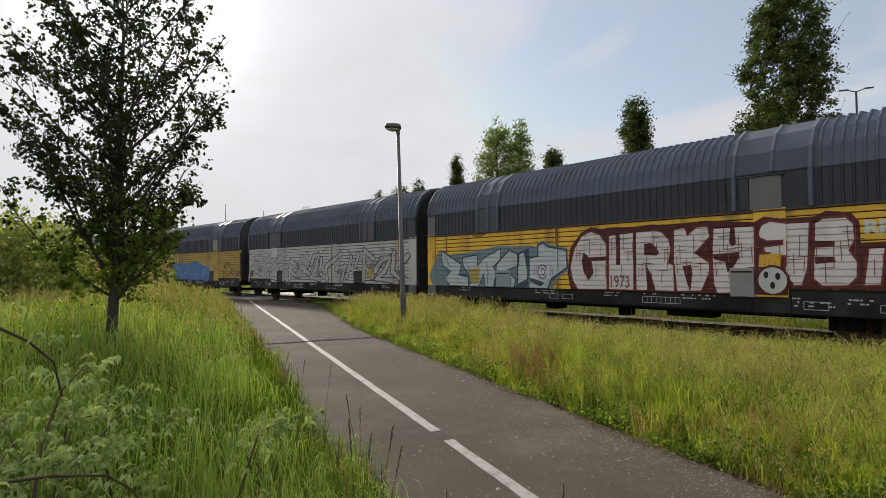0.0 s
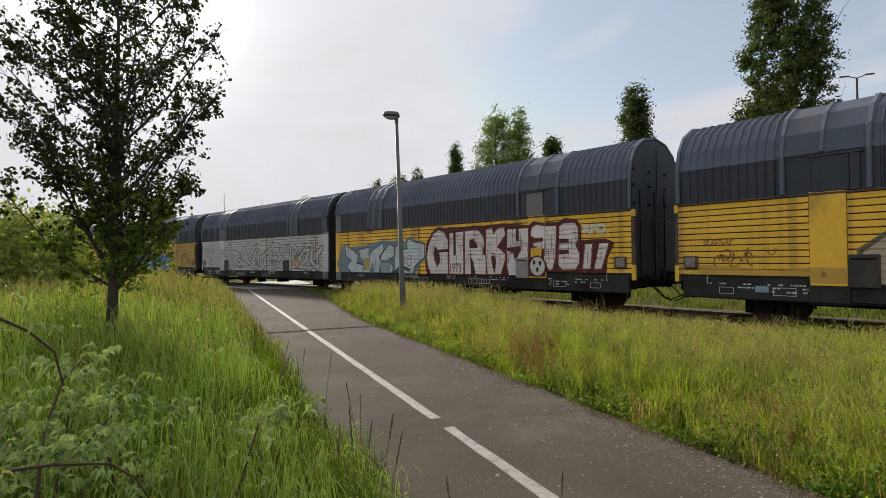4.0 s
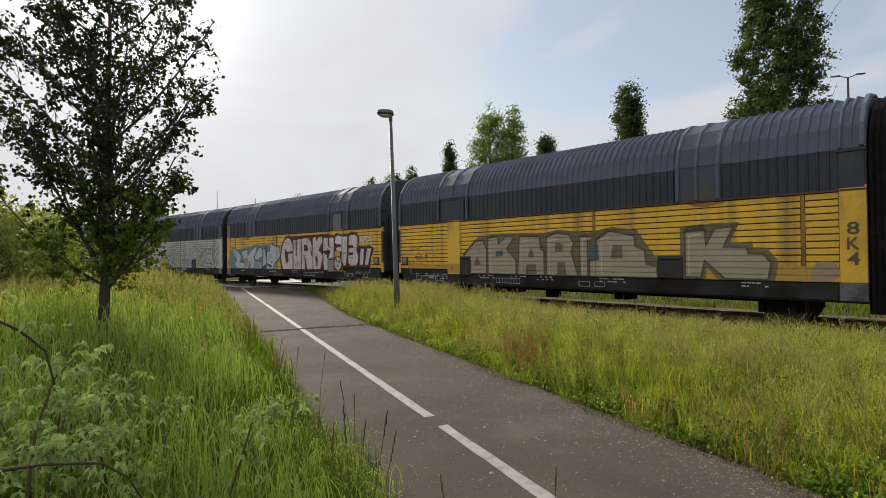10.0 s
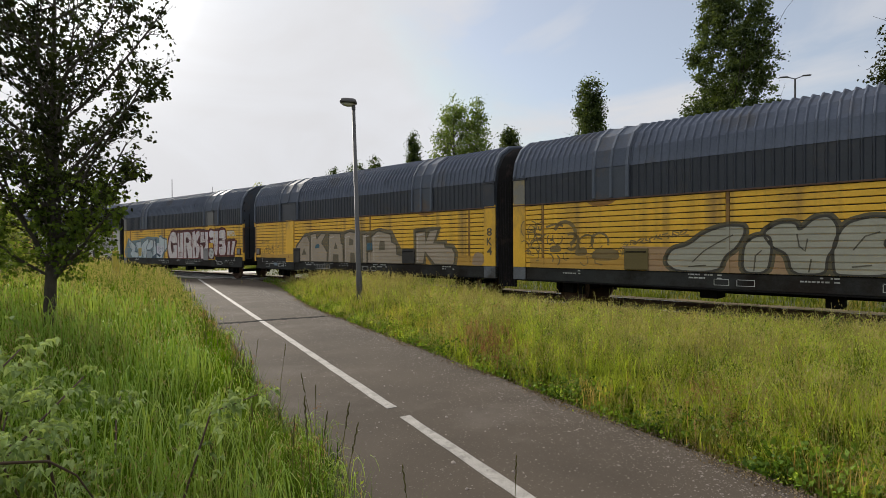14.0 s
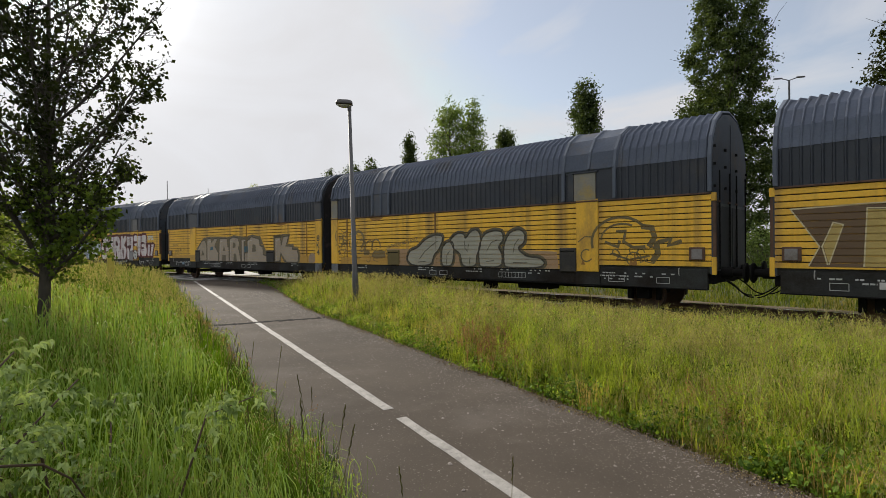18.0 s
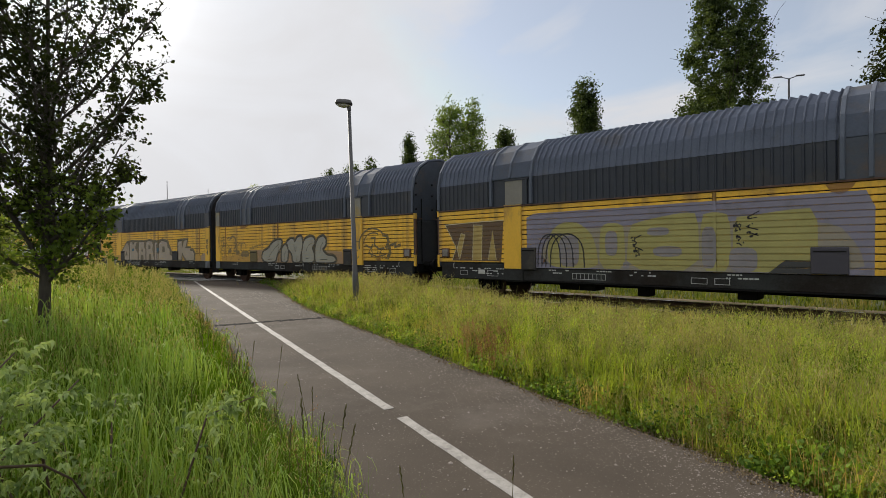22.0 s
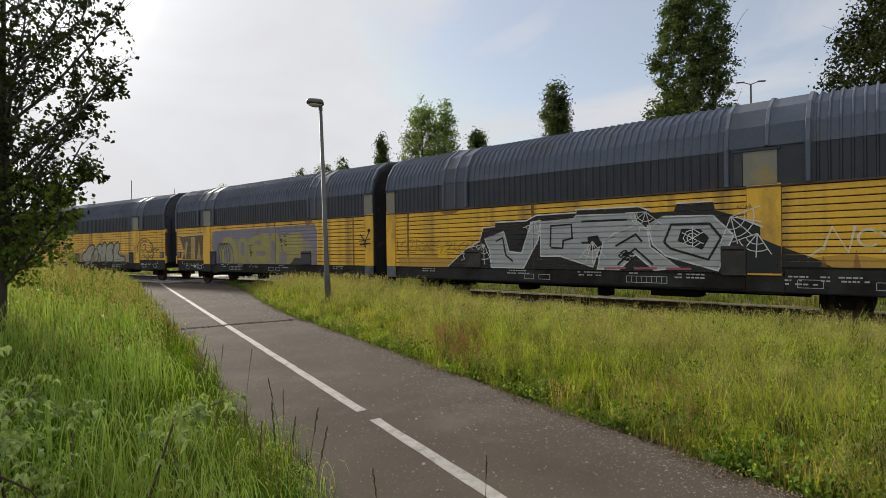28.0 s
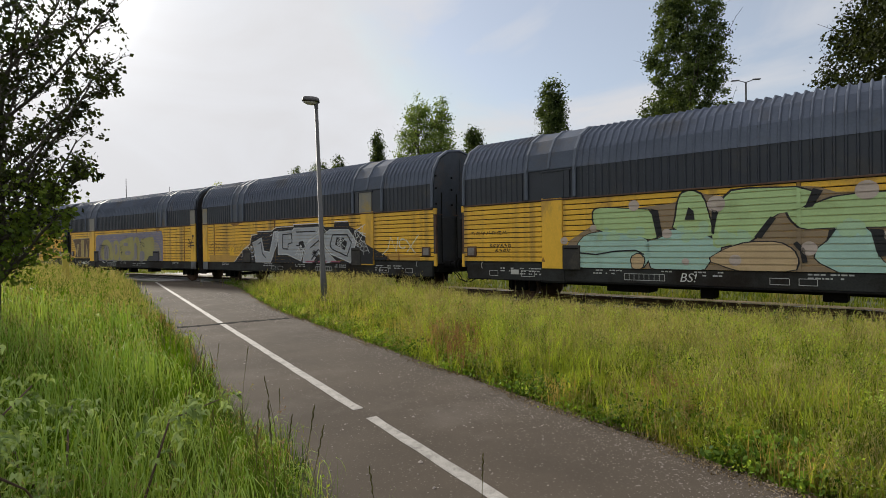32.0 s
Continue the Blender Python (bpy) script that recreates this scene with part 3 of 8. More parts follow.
def arch_band(f, a, w, lift, z_low, material):
    """A raised band that runs over the roof and part of the way down the sides."""
    bm = bmesh.new()
    prof = [(1.46, z_low), *ROOF, (-1.46, z_low)]
    rows = []
    for da, l in ((-w / 2, 0.0), (-w / 2 + 0.015, lift), (w / 2 - 0.015, lift), (w / 2, 0.0)):
        row = []
        for y, z in prof:
            d = Vector((0, y, max(0, z - 2.9) if z > 3.6 else 0.0)).normalized()
            row.append(bm.verts.new((f * (-U / 2 + a + da), y + d.y * (l + 0.012), z + d.z * (l + 0.03))))
        rows.append(row)
    for r0, r1 in zip(rows, rows[1:]):
        for k in range(len(prof) - 1):
            bm.faces.new((r0[k], r0[k + 1], r1[k + 1], r1[k]))
    return mesh_of(bm, "roof_band", material)


def lathe(bm, prof, n=28, axis="y", centre=(0, 0, 0)):
    """A turned body: profile of (distance along the axis, radius)."""
    rings = []
    for d, r in prof:
        ring = []
        for k in range(n):
            c, s = math.cos(2 * math.pi * k / n) * r, math.sin(2 * math.pi * k / n) * r
            p = (c, d, s) if axis == "y" else ((d, c, s) if axis == "x" else (c, s, d))
            ring.append(bm.verts.new(Vector(p) + Vector(centre)))
        rings.append(ring)
    for r0, r1 in zip(rings, rings[1:]):
        for k in range(n):
            bm.faces.new((r0[k], r0[(k + 1) % n], r1[(k + 1) % n], r1[k]))
    bm.faces.new(rings[0])
    bm.faces.new(rings[-1][::-1])
    return bm


def wheel_mesh(side):
    bm = bmesh.new()
    lathe(bm, [(side * 0.64, 0.10), (side * 0.66, 0.36), (side * 0.655, 0.40), (side * 0.655, 0.455), (side * 0.70, 0.455), (side * 0.705, 0.43), (side * 0.79, 0.425), (side * 0.79, 0.36), (side * 0.74, 0.33), (side * 0.73, 0.14), (side * 0.80, 0.11)])
    for k in range(4):
        a = k * math.pi / 2
        box(bm, 0.24 * math.cos(a) - 0.03, 0.24 * math.cos(a) + 0.03, *sorted((side * 0.72, side * 0.755)), 0.24 * math.sin(a) - 0.03, 0.24 * math.sin(a) + 0.03)
    return mesh_of(bm, "wheel", M_RUST)


WHEELS = []        # (wheelset, its place in the unit)


def wheelset(parent, f, a):
    x = f * (-U / 2 + a)
    ws = new("wheelset", cached("axle", lambda: mesh_of(lathe(bmesh.new(), [(-0.95, 0.07), (-0.7, 0.085), (0.0, 0.075), (0.7, 0.085), (0.95, 0.07)], 12), "axle", M_BLACK)))
    ws.parent = parent
    for s in (1, -1):
        part("wheel", cached(("wheel", s), lambda: wheel_mesh(s)), None, ws)
    WHEELS.append((ws, x))


def wagon_unit(index, front_coupler, paint_m, paint_label, panel_m, boxes=None):
    """One unit. f = 1 when its bellows end leads, -1 when its coupler end leads. Origin: on the rails below its middle."""
    f = -1 if front_coupler else 1
    unit = thing("car_carrier_wagon", paint_label, "railway wagon", "wagons of the train")
    X = lambda a: f * (-U / 2 + a)
    span = lambda a, b: tuple(sorted((X(a), X(b))))
    key = (f, paint_m.name)
    # lower side cladding, plank by plank on the visible side
    for a, b in FIELDS:
        L = b - a
        for k in range(0 if a < 1 else -1, N_PLANK):
            part("plank", cached(("plank", round(L, 2), paint_m.name), lambda: plank_mesh(L, paint_m)), None, unit,
                 m=pose((X(a) + X(b)) / 2, HALF_W - 0.045, Z_SILL + k * PITCH))
    part("back_cladding", cached(("core", f), lambda: mesh_of(boxed(0, (*span(0.06, U - 0.05), -HALF_W + 0.02, HALF_W - 0.05, 1.01, Z_EAVE + 0.02)), "core", M_FRAME)), None, unit, "shadowed inner cladding")
    part("far_side", cached(("far", f, paint_m.name), lambda: mesh_of(boxed(0, (*span(0.1, U - 0.02), -HALF_W - 0.01, -HALF_W + 0.02, Z_SILL, Z_EAVE)), "far_side", paint_m)), None, unit)
    # plain posts between the plank fields
    for nm, a, b, z0, z1, d in (("post", 2.74, 3.36, 0.98, Z_EAVE + 0.07, 0.012), ("post", 8.53, 8.60, Z_LOW, Z_EAVE, 0.004), ("post", 13.34, 13.41, Z_LOW, Z_EAVE, 0.002),
                                ("corner_post", 13.98, U, 1.02, Z_EAVE + 0.10, 0.015)):
        part(nm, cached((nm, a, key), lambda: mesh_of(boxed(0.008, (*span(a, b), HALF_W - 0.06, HALF_W + d, z0, z1)), nm, M_RUSTPOST if b - a < 0.1 else paint_m)), None, unit)
    part("post_foot", cached(("pf", f), lambda: mesh_of(boxed(0.008, (*span(13.97, U), HALF_W - 0.10, HALF_W + 0.012, 0.66, 1.015)), "post_foot", M_FOOT)), None, unit, "grey foot of the corner post")
    part("corner_cap", cached(("cp", key), lambda: mesh_of(boxed(0.008, (*span(-0.07, 0.03), HALF_W - 0.10, HALF_W - 0.004, 2.64, Z_EAVE + 0.03)), "corner_cap", paint_m)), None, unit)
    part("corner_foot", cached(("cf", key), lambda: mesh_of(boxed(0.008, (*span(-0.07, 0.025), HALF_W - 0.08, HALF_W - 0.004, 0.98, 1.38)), "corner_foot", paint_m)), None, unit)
    part("corner_post", cached(("cp2", f), lambda: mesh_of(boxed(0.006, (*span(-0.06, 0.022), HALF_W - 0.11, HALF_W - 0.022, 1.36, 2.66)), "corner_post", M_RUST)), None, unit, "rust-brown corner post")
    # eave rail, sill and underframe
    part("eave_rail", cached(("eave", f), lambda: mesh_of(boxed(0.006, (*span(0.03, U), HALF_W - 0.05, HALF_W + 0.022, Z_EAVE - 0.002, Z_EAVE + 0.038)), "eave_rail", M_RUST)), None, unit, "thin rusty rail along the eaves")
    part("side_sill", cached(("sill", f), lambda: mesh_of(boxed(0.012, (*span(0.12, 2.70), HALF_W - 0.16, HALF_W - 0.03, 0.64, 1.10), (*span(2.70, 3.40), HALF_W - 0.16, HALF_W - 0.006, 0.60, 0.98),
                                                                (*span(3.40, 13.95), HALF_W - 0.16, HALF_W - 0.03, 0.66, Z_LOW - 0.005), (*span(13.95, U), HALF_W - 0.16, HALF_W + 0.006, 0.68, 1.02)), "side_sill", M_FRAME)), None, unit, "grey steel side sill")
    part("sill_flange", cached(("fl", f), lambda: mesh_of(boxed(0.004, (*span(0.12, U), HALF_W - 0.12, HALF_W + 0.01, 0.625, 0.655)), "sill_flange", M_BLACK)), None, unit)
    part("underframe", cached(("uf", f), lambda: mesh_of(boxed(0, (*span(0.2, U - 0.1), -1.2, -0.95, 0.70, 1.06), (*span(0.2, U - 0.1), 0.35, 0.6, 0.72, 1.06), (*span(0.2, U - 0.1), -0.6, -0.35, 0.72, 1.06),
                                                                    *[(*span(a, a + 0.14), -1.3, 1.3, 0.72, 1.04) for a in (0.3, 3.0, 5.2, 7.4, 9.6, 11.2, 13.8)]), "underframe", M_BLACK)), None, unit, "black underframe beams")
    for a, b, z0, z1 in ((3.37, 3.86, 0.96, 1.60), (10.33, 10.94, 1.03, 1.56)):
        bm_ = (boxes or (M_BOX, M_BOX))[a > 5]
        bx = part("equipment_box", cached(("eb", f, a, bm_.name), lambda: mesh_of(boxed(0.015, (*span(a, b), HALF_W - 0.05, HALF_W + 0.035, z0, z1)), "equipment_box", bm_)), None, unit, "dark sheet-metal box" if bm_ is M_BOX else "sheet-metal box sprayed over")
        part("box_rib", cached(("ebr", f, a), lambda: mesh_of(boxed(0.004, (*span(a + 0.04, b - 0.04), HALF_W + 0.03, HALF_W + 0.044, z1 - 0.10, z1 - 0.07)), "box_rib", M_BLACK)), None, bx)
    sb = part("signal_box", cached(("sb", f), lambda: mesh_of(boxed(0.01, (*span(0.16, 0.50), HALF_W - 0.04, HALF_W + 0.03, 1.30, 1.60)), "signal_box", M_RUST)), None, unit, "rusty frame of a small hatch")
    part("hatch", cached(("ht", f), lambda: mesh_of(boxed(0.008, (*span(0.21, 0.44), HALF_W + 0.02, HALF_W + 0.042, 1.33, 1.56)), "hatch", M_HATCH)), None, sb, "pale grey hatch plate")
    # upper walls, window panel, roof
    for s in (1, -1):
        part("upper_wall", cached(("uw", f, s), lambda: ribbed_wall(f, s)), None, unit, "upright corrugated sheet, its shade in the dark tone")
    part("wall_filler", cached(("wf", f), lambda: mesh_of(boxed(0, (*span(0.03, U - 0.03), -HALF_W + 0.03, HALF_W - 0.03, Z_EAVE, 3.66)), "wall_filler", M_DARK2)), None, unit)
    for a, b in ((2.80, 3.42), (13.98, U - 0.02)):
        w = part("upper_panel", cached(("up", f, a, panel_m.name), lambda: mesh_of(boxed(0.008, (*span(a, b), HALF_W - 0.02, HALF_W + 0.018, Z_EAVE + 0.05, 3.56)), "upper_panel", panel_m)), None, unit, "dull plain panel")
        part("panel_frame", cached(("upf", f, a), lambda: mesh_of(boxed(0.004, (*span(a - 0.06, b + (0.22 if a < 5 else 0.02)), HALF_W - 0.02, HALF_W + 0.04, 3.56, 3.60), *(((*span(b + 0.01, b + 0.17), HALF_W - 0.02, HALF_W + 0.03, Z_EAVE + 0.05, 3.56),) if a < 5 else ())), "panel_frame", M_DARK2)), None, w)
    part("roof", cached(("roof", f), lambda: ribbed_roof(f)), None, unit, "dark grey ribbed arched roof")
    for a, w, zl in ((2.28, 0.10, 2.86), (2.98, 0.09, 3.62), (3.73, 0.10, 2.86), (10.85, 0.10, 2.86), (11.28, 0.09, 2.86), (11.76, 0.10, 2.86), (U - 0.40, 0.06, 3.62), (U - 0.06, 0.10, 3.62), (0.05, 0.10, 2.86)):
        part("roof_band", cached(("band", f, a), lambda: arch_band(f, a, w * 1.0, 0.050, zl, M_BAND)), None, unit)
    for a, b in PLAIN:
        part("roof_shell", cached(("shell", f, a), lambda: arch_band(f, (a + b) / 2, b - a, 0.012, 3.62, M_SHELL)), None, unit, "smooth overlapping roof shell")
    part("plain_panel", cached(("pp", f), lambda: mesh_of(boxed(0.006, (*span(10.80, 11.82), HALF_W - 0.02, HALF_W + 0.014, Z_EAVE + 0.036, 3.63), (*span(10.80, 10.90), HALF_W + 0.008, HALF_W + 0.032, Z_EAVE + 0.036, 3.63),
                                                                      (*span(11.72, 11.82), HALF_W + 0.008, HALF_W + 0.032, Z_EAVE + 0.036, 3.63)), "plain_panel", M_SMOOTH)), None, unit, "smooth dark wall panel")
    # coupler end
    ew = part("end_wall", cached(("ew", f, 0), lambda: end_wall(f, True)), None, unit, "dark grey end wall of sheet steel")
    s0 = lambda a, b: span(a, b)
    part("end_door", cached(("ed", f), lambda: mesh_of(boxed(0.01, (*s0(-0.035, 0.0), -1.30, -0.02, 1.05, 2.55), (*s0(-0.035, 0.0), 0.02, 1.30, 1.05, 2.55)), "end_door", M_DARKDOOR)), None, ew, "dark lower end doors")
    for y in (1.34, 0.5, -0.45, -1.38):
        for z in (2.95, 3.45, 3.85):
            part("hinge", cached(("hg", f), lambda: mesh_of(boxed(0.004, (*s0(-0.05, 0.0), 0, 0.035, 0, 0.06)), "hinge", M_BLACK)), None, ew, m=pose(0, y, z))
    for y in (1.12, 0.30, -0.30, -1.12):
        bar = part("lock_bar", cached(("lb", f), lambda: mesh_of(tube(bmesh.new(), [(X(-0.06), 0, 1.10), (X(-0.06), 0, 3.35)], [0.018, 0.018], 6), "lock_bar", M_BLACK)), None, ew, "upright lock bar", m=pose(0, y, 0))
        part("handle", cached(("lbh", f), lambda: mesh_of(boxed(0.005, (*s0(-0.085, -0.055), -0.02, 0.16, 2.62, 2.66)), "handle", M_RUST)), None, bar)
    part("end_seam", cached(("es", f), lambda: mesh_of(boxed(0, (*s0(-0.015, 0.0), -0.02, 0.02, 2.56, 4.55), (*s0(-0.03, 0.0), -1.40, 1.40, 2.55, 2.61)), "end_seam", M_DARK2)), None, ew)
    part("buffer_beam", cached(("bb", f), lambda: mesh_of(boxed(0.01, (*span(-0.02, 0.22), -1.28, 1.28, 0.78, 1.12)), "buffer_beam", M_BLACK)), None, unit)
    for y in (0.875, -0.875):
        bf = part("buffer", cached(("buf", f, y), lambda: mesh_of(lathe(bmesh.new(), [(X(0), 0.13), (X(-0.28), 0.12), (X(-0.281), 0.085), (X(-0.50), 0.085)], 16, "x", (0, y, 1.02)), "buffer", M_BLACK)), None, unit)
        part("buffer_head", cached(("bh", f, y), lambda: mesh_of(lathe(bmesh.new(), [(X(-0.50), 0.20), (X(-0.52), 0.23), (X(-0.555), 0.22), (X(-0.57), 0.12)], 20, "x", (0, y, 1.02)), "buffer_head", M_BLACK)), None, bf)
    part("coupling", cached(("cpl", f), lambda: mesh_of(boxed(0.01, (*span(-0.57, 0.0), -0.10, 0.10, 0.92, 1.06), (*span(-0.55, -0.35), -0.16, 0.16, 0.86, 1.02)), "coupling", M_BLACK)), None, unit)
    for y, drop in ((0.45, 0.42), (0.62, 0.36), (-0.5, 0.40)):
        def hose():
            bm = bmesh.new()
            pts = [(X(-0.58 + 0.62 * i / 8), y + 0.06 * math.sin(i), 0.86 - drop * math.sin(math.pi * (0.5 * i / 8 + 0.5)) * (1 - (i / 8) ** 2) ** 0.5) for i in range(9)]
            tube(bm, pts, [0.016] * 9, 6)
            return mesh_of(bm, "brake_hose", M_BLACK, smooth=True)
        part("brake_hose", cached(("hose", f, y), hose), None, unit)
    part("handrail", cached(("hr", f), lambda: mesh_of(tube(bmesh.new(), [(X(0.72), HALF_W, 0.95), (X(0.72), HALF_W + 0.04, 0.98), (X(0.72), HALF_W + 0.04, 1.10), (X(0.72), HALF_W, 1.12)], [0.012] * 4, 5), "handrail", M_CONCRETE)), None, unit, "pale handrail")
    # running gear
    for a in (1.75, U - 1.6):
        wheelset(unit, f, a)
        for s in (1, -1):
            part("axle_guard", cached(("ag", f, a, s), lambda: mesh_of(boxed(0.01, (*span(a - 0.42, a - 0.30), *sorted((s * 0.86, s * 1.0)), 0.30, 0.78), (*span(a + 0.30, a + 0.42), *sorted((s * 0.86, s * 1.0)), 0.30, 0.78),
                                                                       (*span(a - 0.16, a + 0.16), *sorted((s * 0.84, s * 1.04)), 0.32, 0.58), (*span(a - 0.62, a + 0.62), *sorted((s * 0.90, s * 1.0)), 0.58, 0.66)), "axle_guard", M_BLACK)), None, unit, "black axle guard and leaf spring")
    part("brake_gear", cached(("bg", f), lambda: mesh_of(boxed(0.02, (*span(4.4, 5.5), 0.55, 1.10, 0.42, 0.72), (*span(6.6, 6.9), 0.6, 1.0, 0.34, 0.72), (*span(8.9, 9.3), 0.5, 1.05, 0.40, 0.72), (*span(2.4, 12.4), -0.04, 0.04, 0.45, 0.52)), "brake_gear", M_BLACK)), None, unit, "black brake gear")
    if not front_coupler:
        # bellows that close the narrow gap towards the leading unit
        def bellows():
            bm = bmesh.new()
            prof = [(1.40, 0.42), *[(y * 0.985, z - 0.03) for y, z in ROOF], (-1.40, 0.42)]
            rows = []
            for i in range(15):
                k = 0.0 if i % 2 else 0.035
                rows.append([bm.verts.new((U / 2 - 0.02 + (GAP_N + 0.04) * i / 14, y * (0.975 - k), z - k * (2 if z > 1 else 0))) for y, z in prof])
            for r0, r1 in zip(rows, rows[1:]):
                for q in range(len(prof) - 1):
                    bm.faces.new((r0[q], r0[q + 1], r1[q + 1], r1[q]))
            return mesh_of(bm, "bellows", M_BELLOWS)
        part("bellows", cached("bellows", bellows), None, unit, "sooty black folding bellows")
    part("end_wall", cached(("ew", f, 1), lambda: end_wall(f, False)), None, unit)
    return unit


def stencils(unit, seed, front_coupler):
    """Rows of small white stencil marks on the sill, too small to read."""
    rng = random.Random(seed)
    f = -1 if front_coupler else 1
    bm = bmesh.new()
    for a, w, rows in ((0.75, 0.35, 1), (1.35, 0.40, 2), (1.95, 0.22, 3), (2.30, 0.38, 3), (4.2, 0.7, 2), (5.6, 0.5, 1), (6.6, 0.6, 2), (8.7, 0.7, 2), (12.2, 0.5, 2)):
        for r in range(rows):
            x = -U / 2 + a
            z = 0.95 - 0.075 * r
            while x < -U / 2 + a + w:
                wd = rng.uniform(0.03, 0.10)
                if rng.random() < 0.6:
                    box(bm, *sorted((f * x, f * (x + wd))), HALF_W - 0.031, HALF_W - 0.027, z, z + 0.032)
                x += wd + 0.02
    for a, w, h in ((0.95, 0.30, 0.14), (2.05, 0.42, 0.16), (5.0, 0.95, 0.15), (8.05, 0.34, 0.13), (8.55, 0.30, 0.13)):
        z0 = 0.74
        for x0, x1, za, zb in ((a, a + w, z0, z0 + 0.012), (a, a + w, z0 + h, z0 + h + 0.012), (a, a + 0.012, z0, z0 + h), (a + w, a + w + 0.012, z0, z0 + h)):
            box(bm, *sorted((f * (-U / 2 + x0), f * (-U / 2 + x1))), HALF_W - 0.031, HALF_W - 0.027, za, zb)
        if w > 0.9:
            for q in range(1, 8):
                x0 = a + w * q / 8
                box(bm, *sorted((f * (-U / 2 + x0), f * (-U / 2 + x0 + 0.01))), HALF_W - 0.031, HALF_W - 0.027, z0 + 0.012 * (q % 3), z0 + h)
    part("stencil", bm, paint(0.42, 0.42, 0.40, "white_stencil"), unit, "small white stencilled marks")["kind"] = "stuff"


UNITS = {}
LABELS = {0: "car-carrier wagon sprayed silver-white, with dark ribbed roof", 1: "yellow car-carrier wagon with white and dark red graffiti letters",
          2: "yellow car-carrier wagon with grey-brown graffiti letters", 3: "yellow car-carrier wagon with rounded grey graffiti letters",
          4: "yellow car-carrier wagon with a dull violet graffiti field", 5: "yellow car-carrier wagon with silver and black graffiti",
          6: "yellow car-carrier wagon with mint-green graffiti shapes", -1: "brownish yellow car-carrier wagon with blue graffiti"}
M_PANEL_GREY = mat("grey_panel", (0.14, 0.135, 0.13), 0.6, var=0.12, scale=2, fine=30, bump=0.05)
BOXES = {1: (paint(0.25, 0.235, 0.23, "sprayed_box"), paint(0.26, 0.30, 0.32, "sprayed_blue_box")), 3: (M_BOX, paint(0.13, 0.10, 0.035, "olive_box")), 4: (M_BOX, paint(0.05, 0.046, 0.058, "violet_box"))}
ORDER = [(-2, True), (-1, False), (0, True), (1, False), (2, True), (3, False), (4, True), (5, False), (6, True), (7, False)]
for k, fc in ORDER:
    lab = LABELS.get(k, "yellow closed car-carrier wagon with dark ribbed roof")
    UNITS[k] = wagon_unit(k, fc, {0: M_WHITE, -1: M_YELLOW_DULL}.get(k, M_YELLOW), lab, {1: M_PANEL_GREY, 6: M_DARK2, 0: M_DARK2, 2: M_DARK2}.get(k, M_WINDOW), BOXES.get(k))
    stencils(UNITS[k], 30 + k, fc)


for k, col, lab in ((2, (0.20, 0.28, 0.36), "pale blue plate on the sill"), (4, (0.50, 0.49, 0.46), "white plate on the sill"), (6, (0.50, 0.49, 0.46), "white plate on the sill")):
    plate = part("plate", mesh_of(boxed(0.004, (U / 2 - 2.0, U / 2 - 1.68, HALF_W - 0.031, HALF_W - 0.022, 0.78, 0.95)), "plate", M_BOX), None, UNITS[k])
    part("plate_face", mesh_of(boxed(0.002, (U / 2 - 1.97, U / 2 - 1.71, HALF_W - 0.023, HALF_W - 0.018, 0.80, 0.93)), "plate_face", paint(*col, "plate_paint")), None, plate, lab)


def run(t):
    """How far the leading end of the white unit has come along the track, in metres."""
    return 30.657 + 1.4786 * t + 0.018971 * t * t + 0.000149 * t ** 3


def unit_arc(k, t):
    """The middle of unit k, along the track."""
    s = run(t)
    step = (GAP_N, GAP_W)
    for j in range(0, k):
        s -= U + step[j % 2]
    for j in range(k, 0):
        s += U + step[j % 2]
    return s - U / 2


def motions():
    for k, unit in UNITS.items():
        rows = []
        for i in range(33):
            a = unit_arc(k, float(i))
            p = on_track(a, HALF_W)
            rows.append((float(i), pose(p.x, p.y, 0.0, 0, 0, 90 + math.degrees(a / R_SIDE))))
        walk(unit, rows)
    for ws, x in WHEELS:
        rows = []
        for i in range(161):
            t = 0.2 * i
            rows.append((t, pose(x, 0, 0.425, 0, math.degrees((run(t) - run(0)) / 0.425), 0)))
        walk(ws, rows)


# ---- graffiti: sprayed on the planks, so cut by the grooves between them ----
POST_LIFT = ((2.74, 3.36, 0.021), (8.53, 8.60, 0.013), (13.34, 13.41, 0.011), (13.98, 14.41, 0.024))
FACE_Y = HALF_W - 0.009


def flat():
    return bmesh.new()


def poly(bm, pts):
    bm.faces.new([bm.verts.new((x, z, 0)) for x, z in pts])
    return bm


def soft(pts, rounds=2):
    """Corners cut to a smooth closed outline."""
    for _ in range(rounds):
        out = []
        for (x0, z0), (x1, z1) in zip(pts, pts[1:] + pts[:1]):
            out += [(0.8 * x0 + 0.2 * x1, 0.8 * z0 + 0.2 * z1), (0.2 * x0 + 0.8 * x1, 0.2 * z0 + 0.8 * z1)]
        pts = out
    return pts


def disc(bm, x, z, r, rz=None, n=18):
    return poly(bm, [(x + r * math.cos(2 * math.pi * k / n), z + (rz or r) * math.sin(2 * math.pi * k / n)) for k in range(n)])


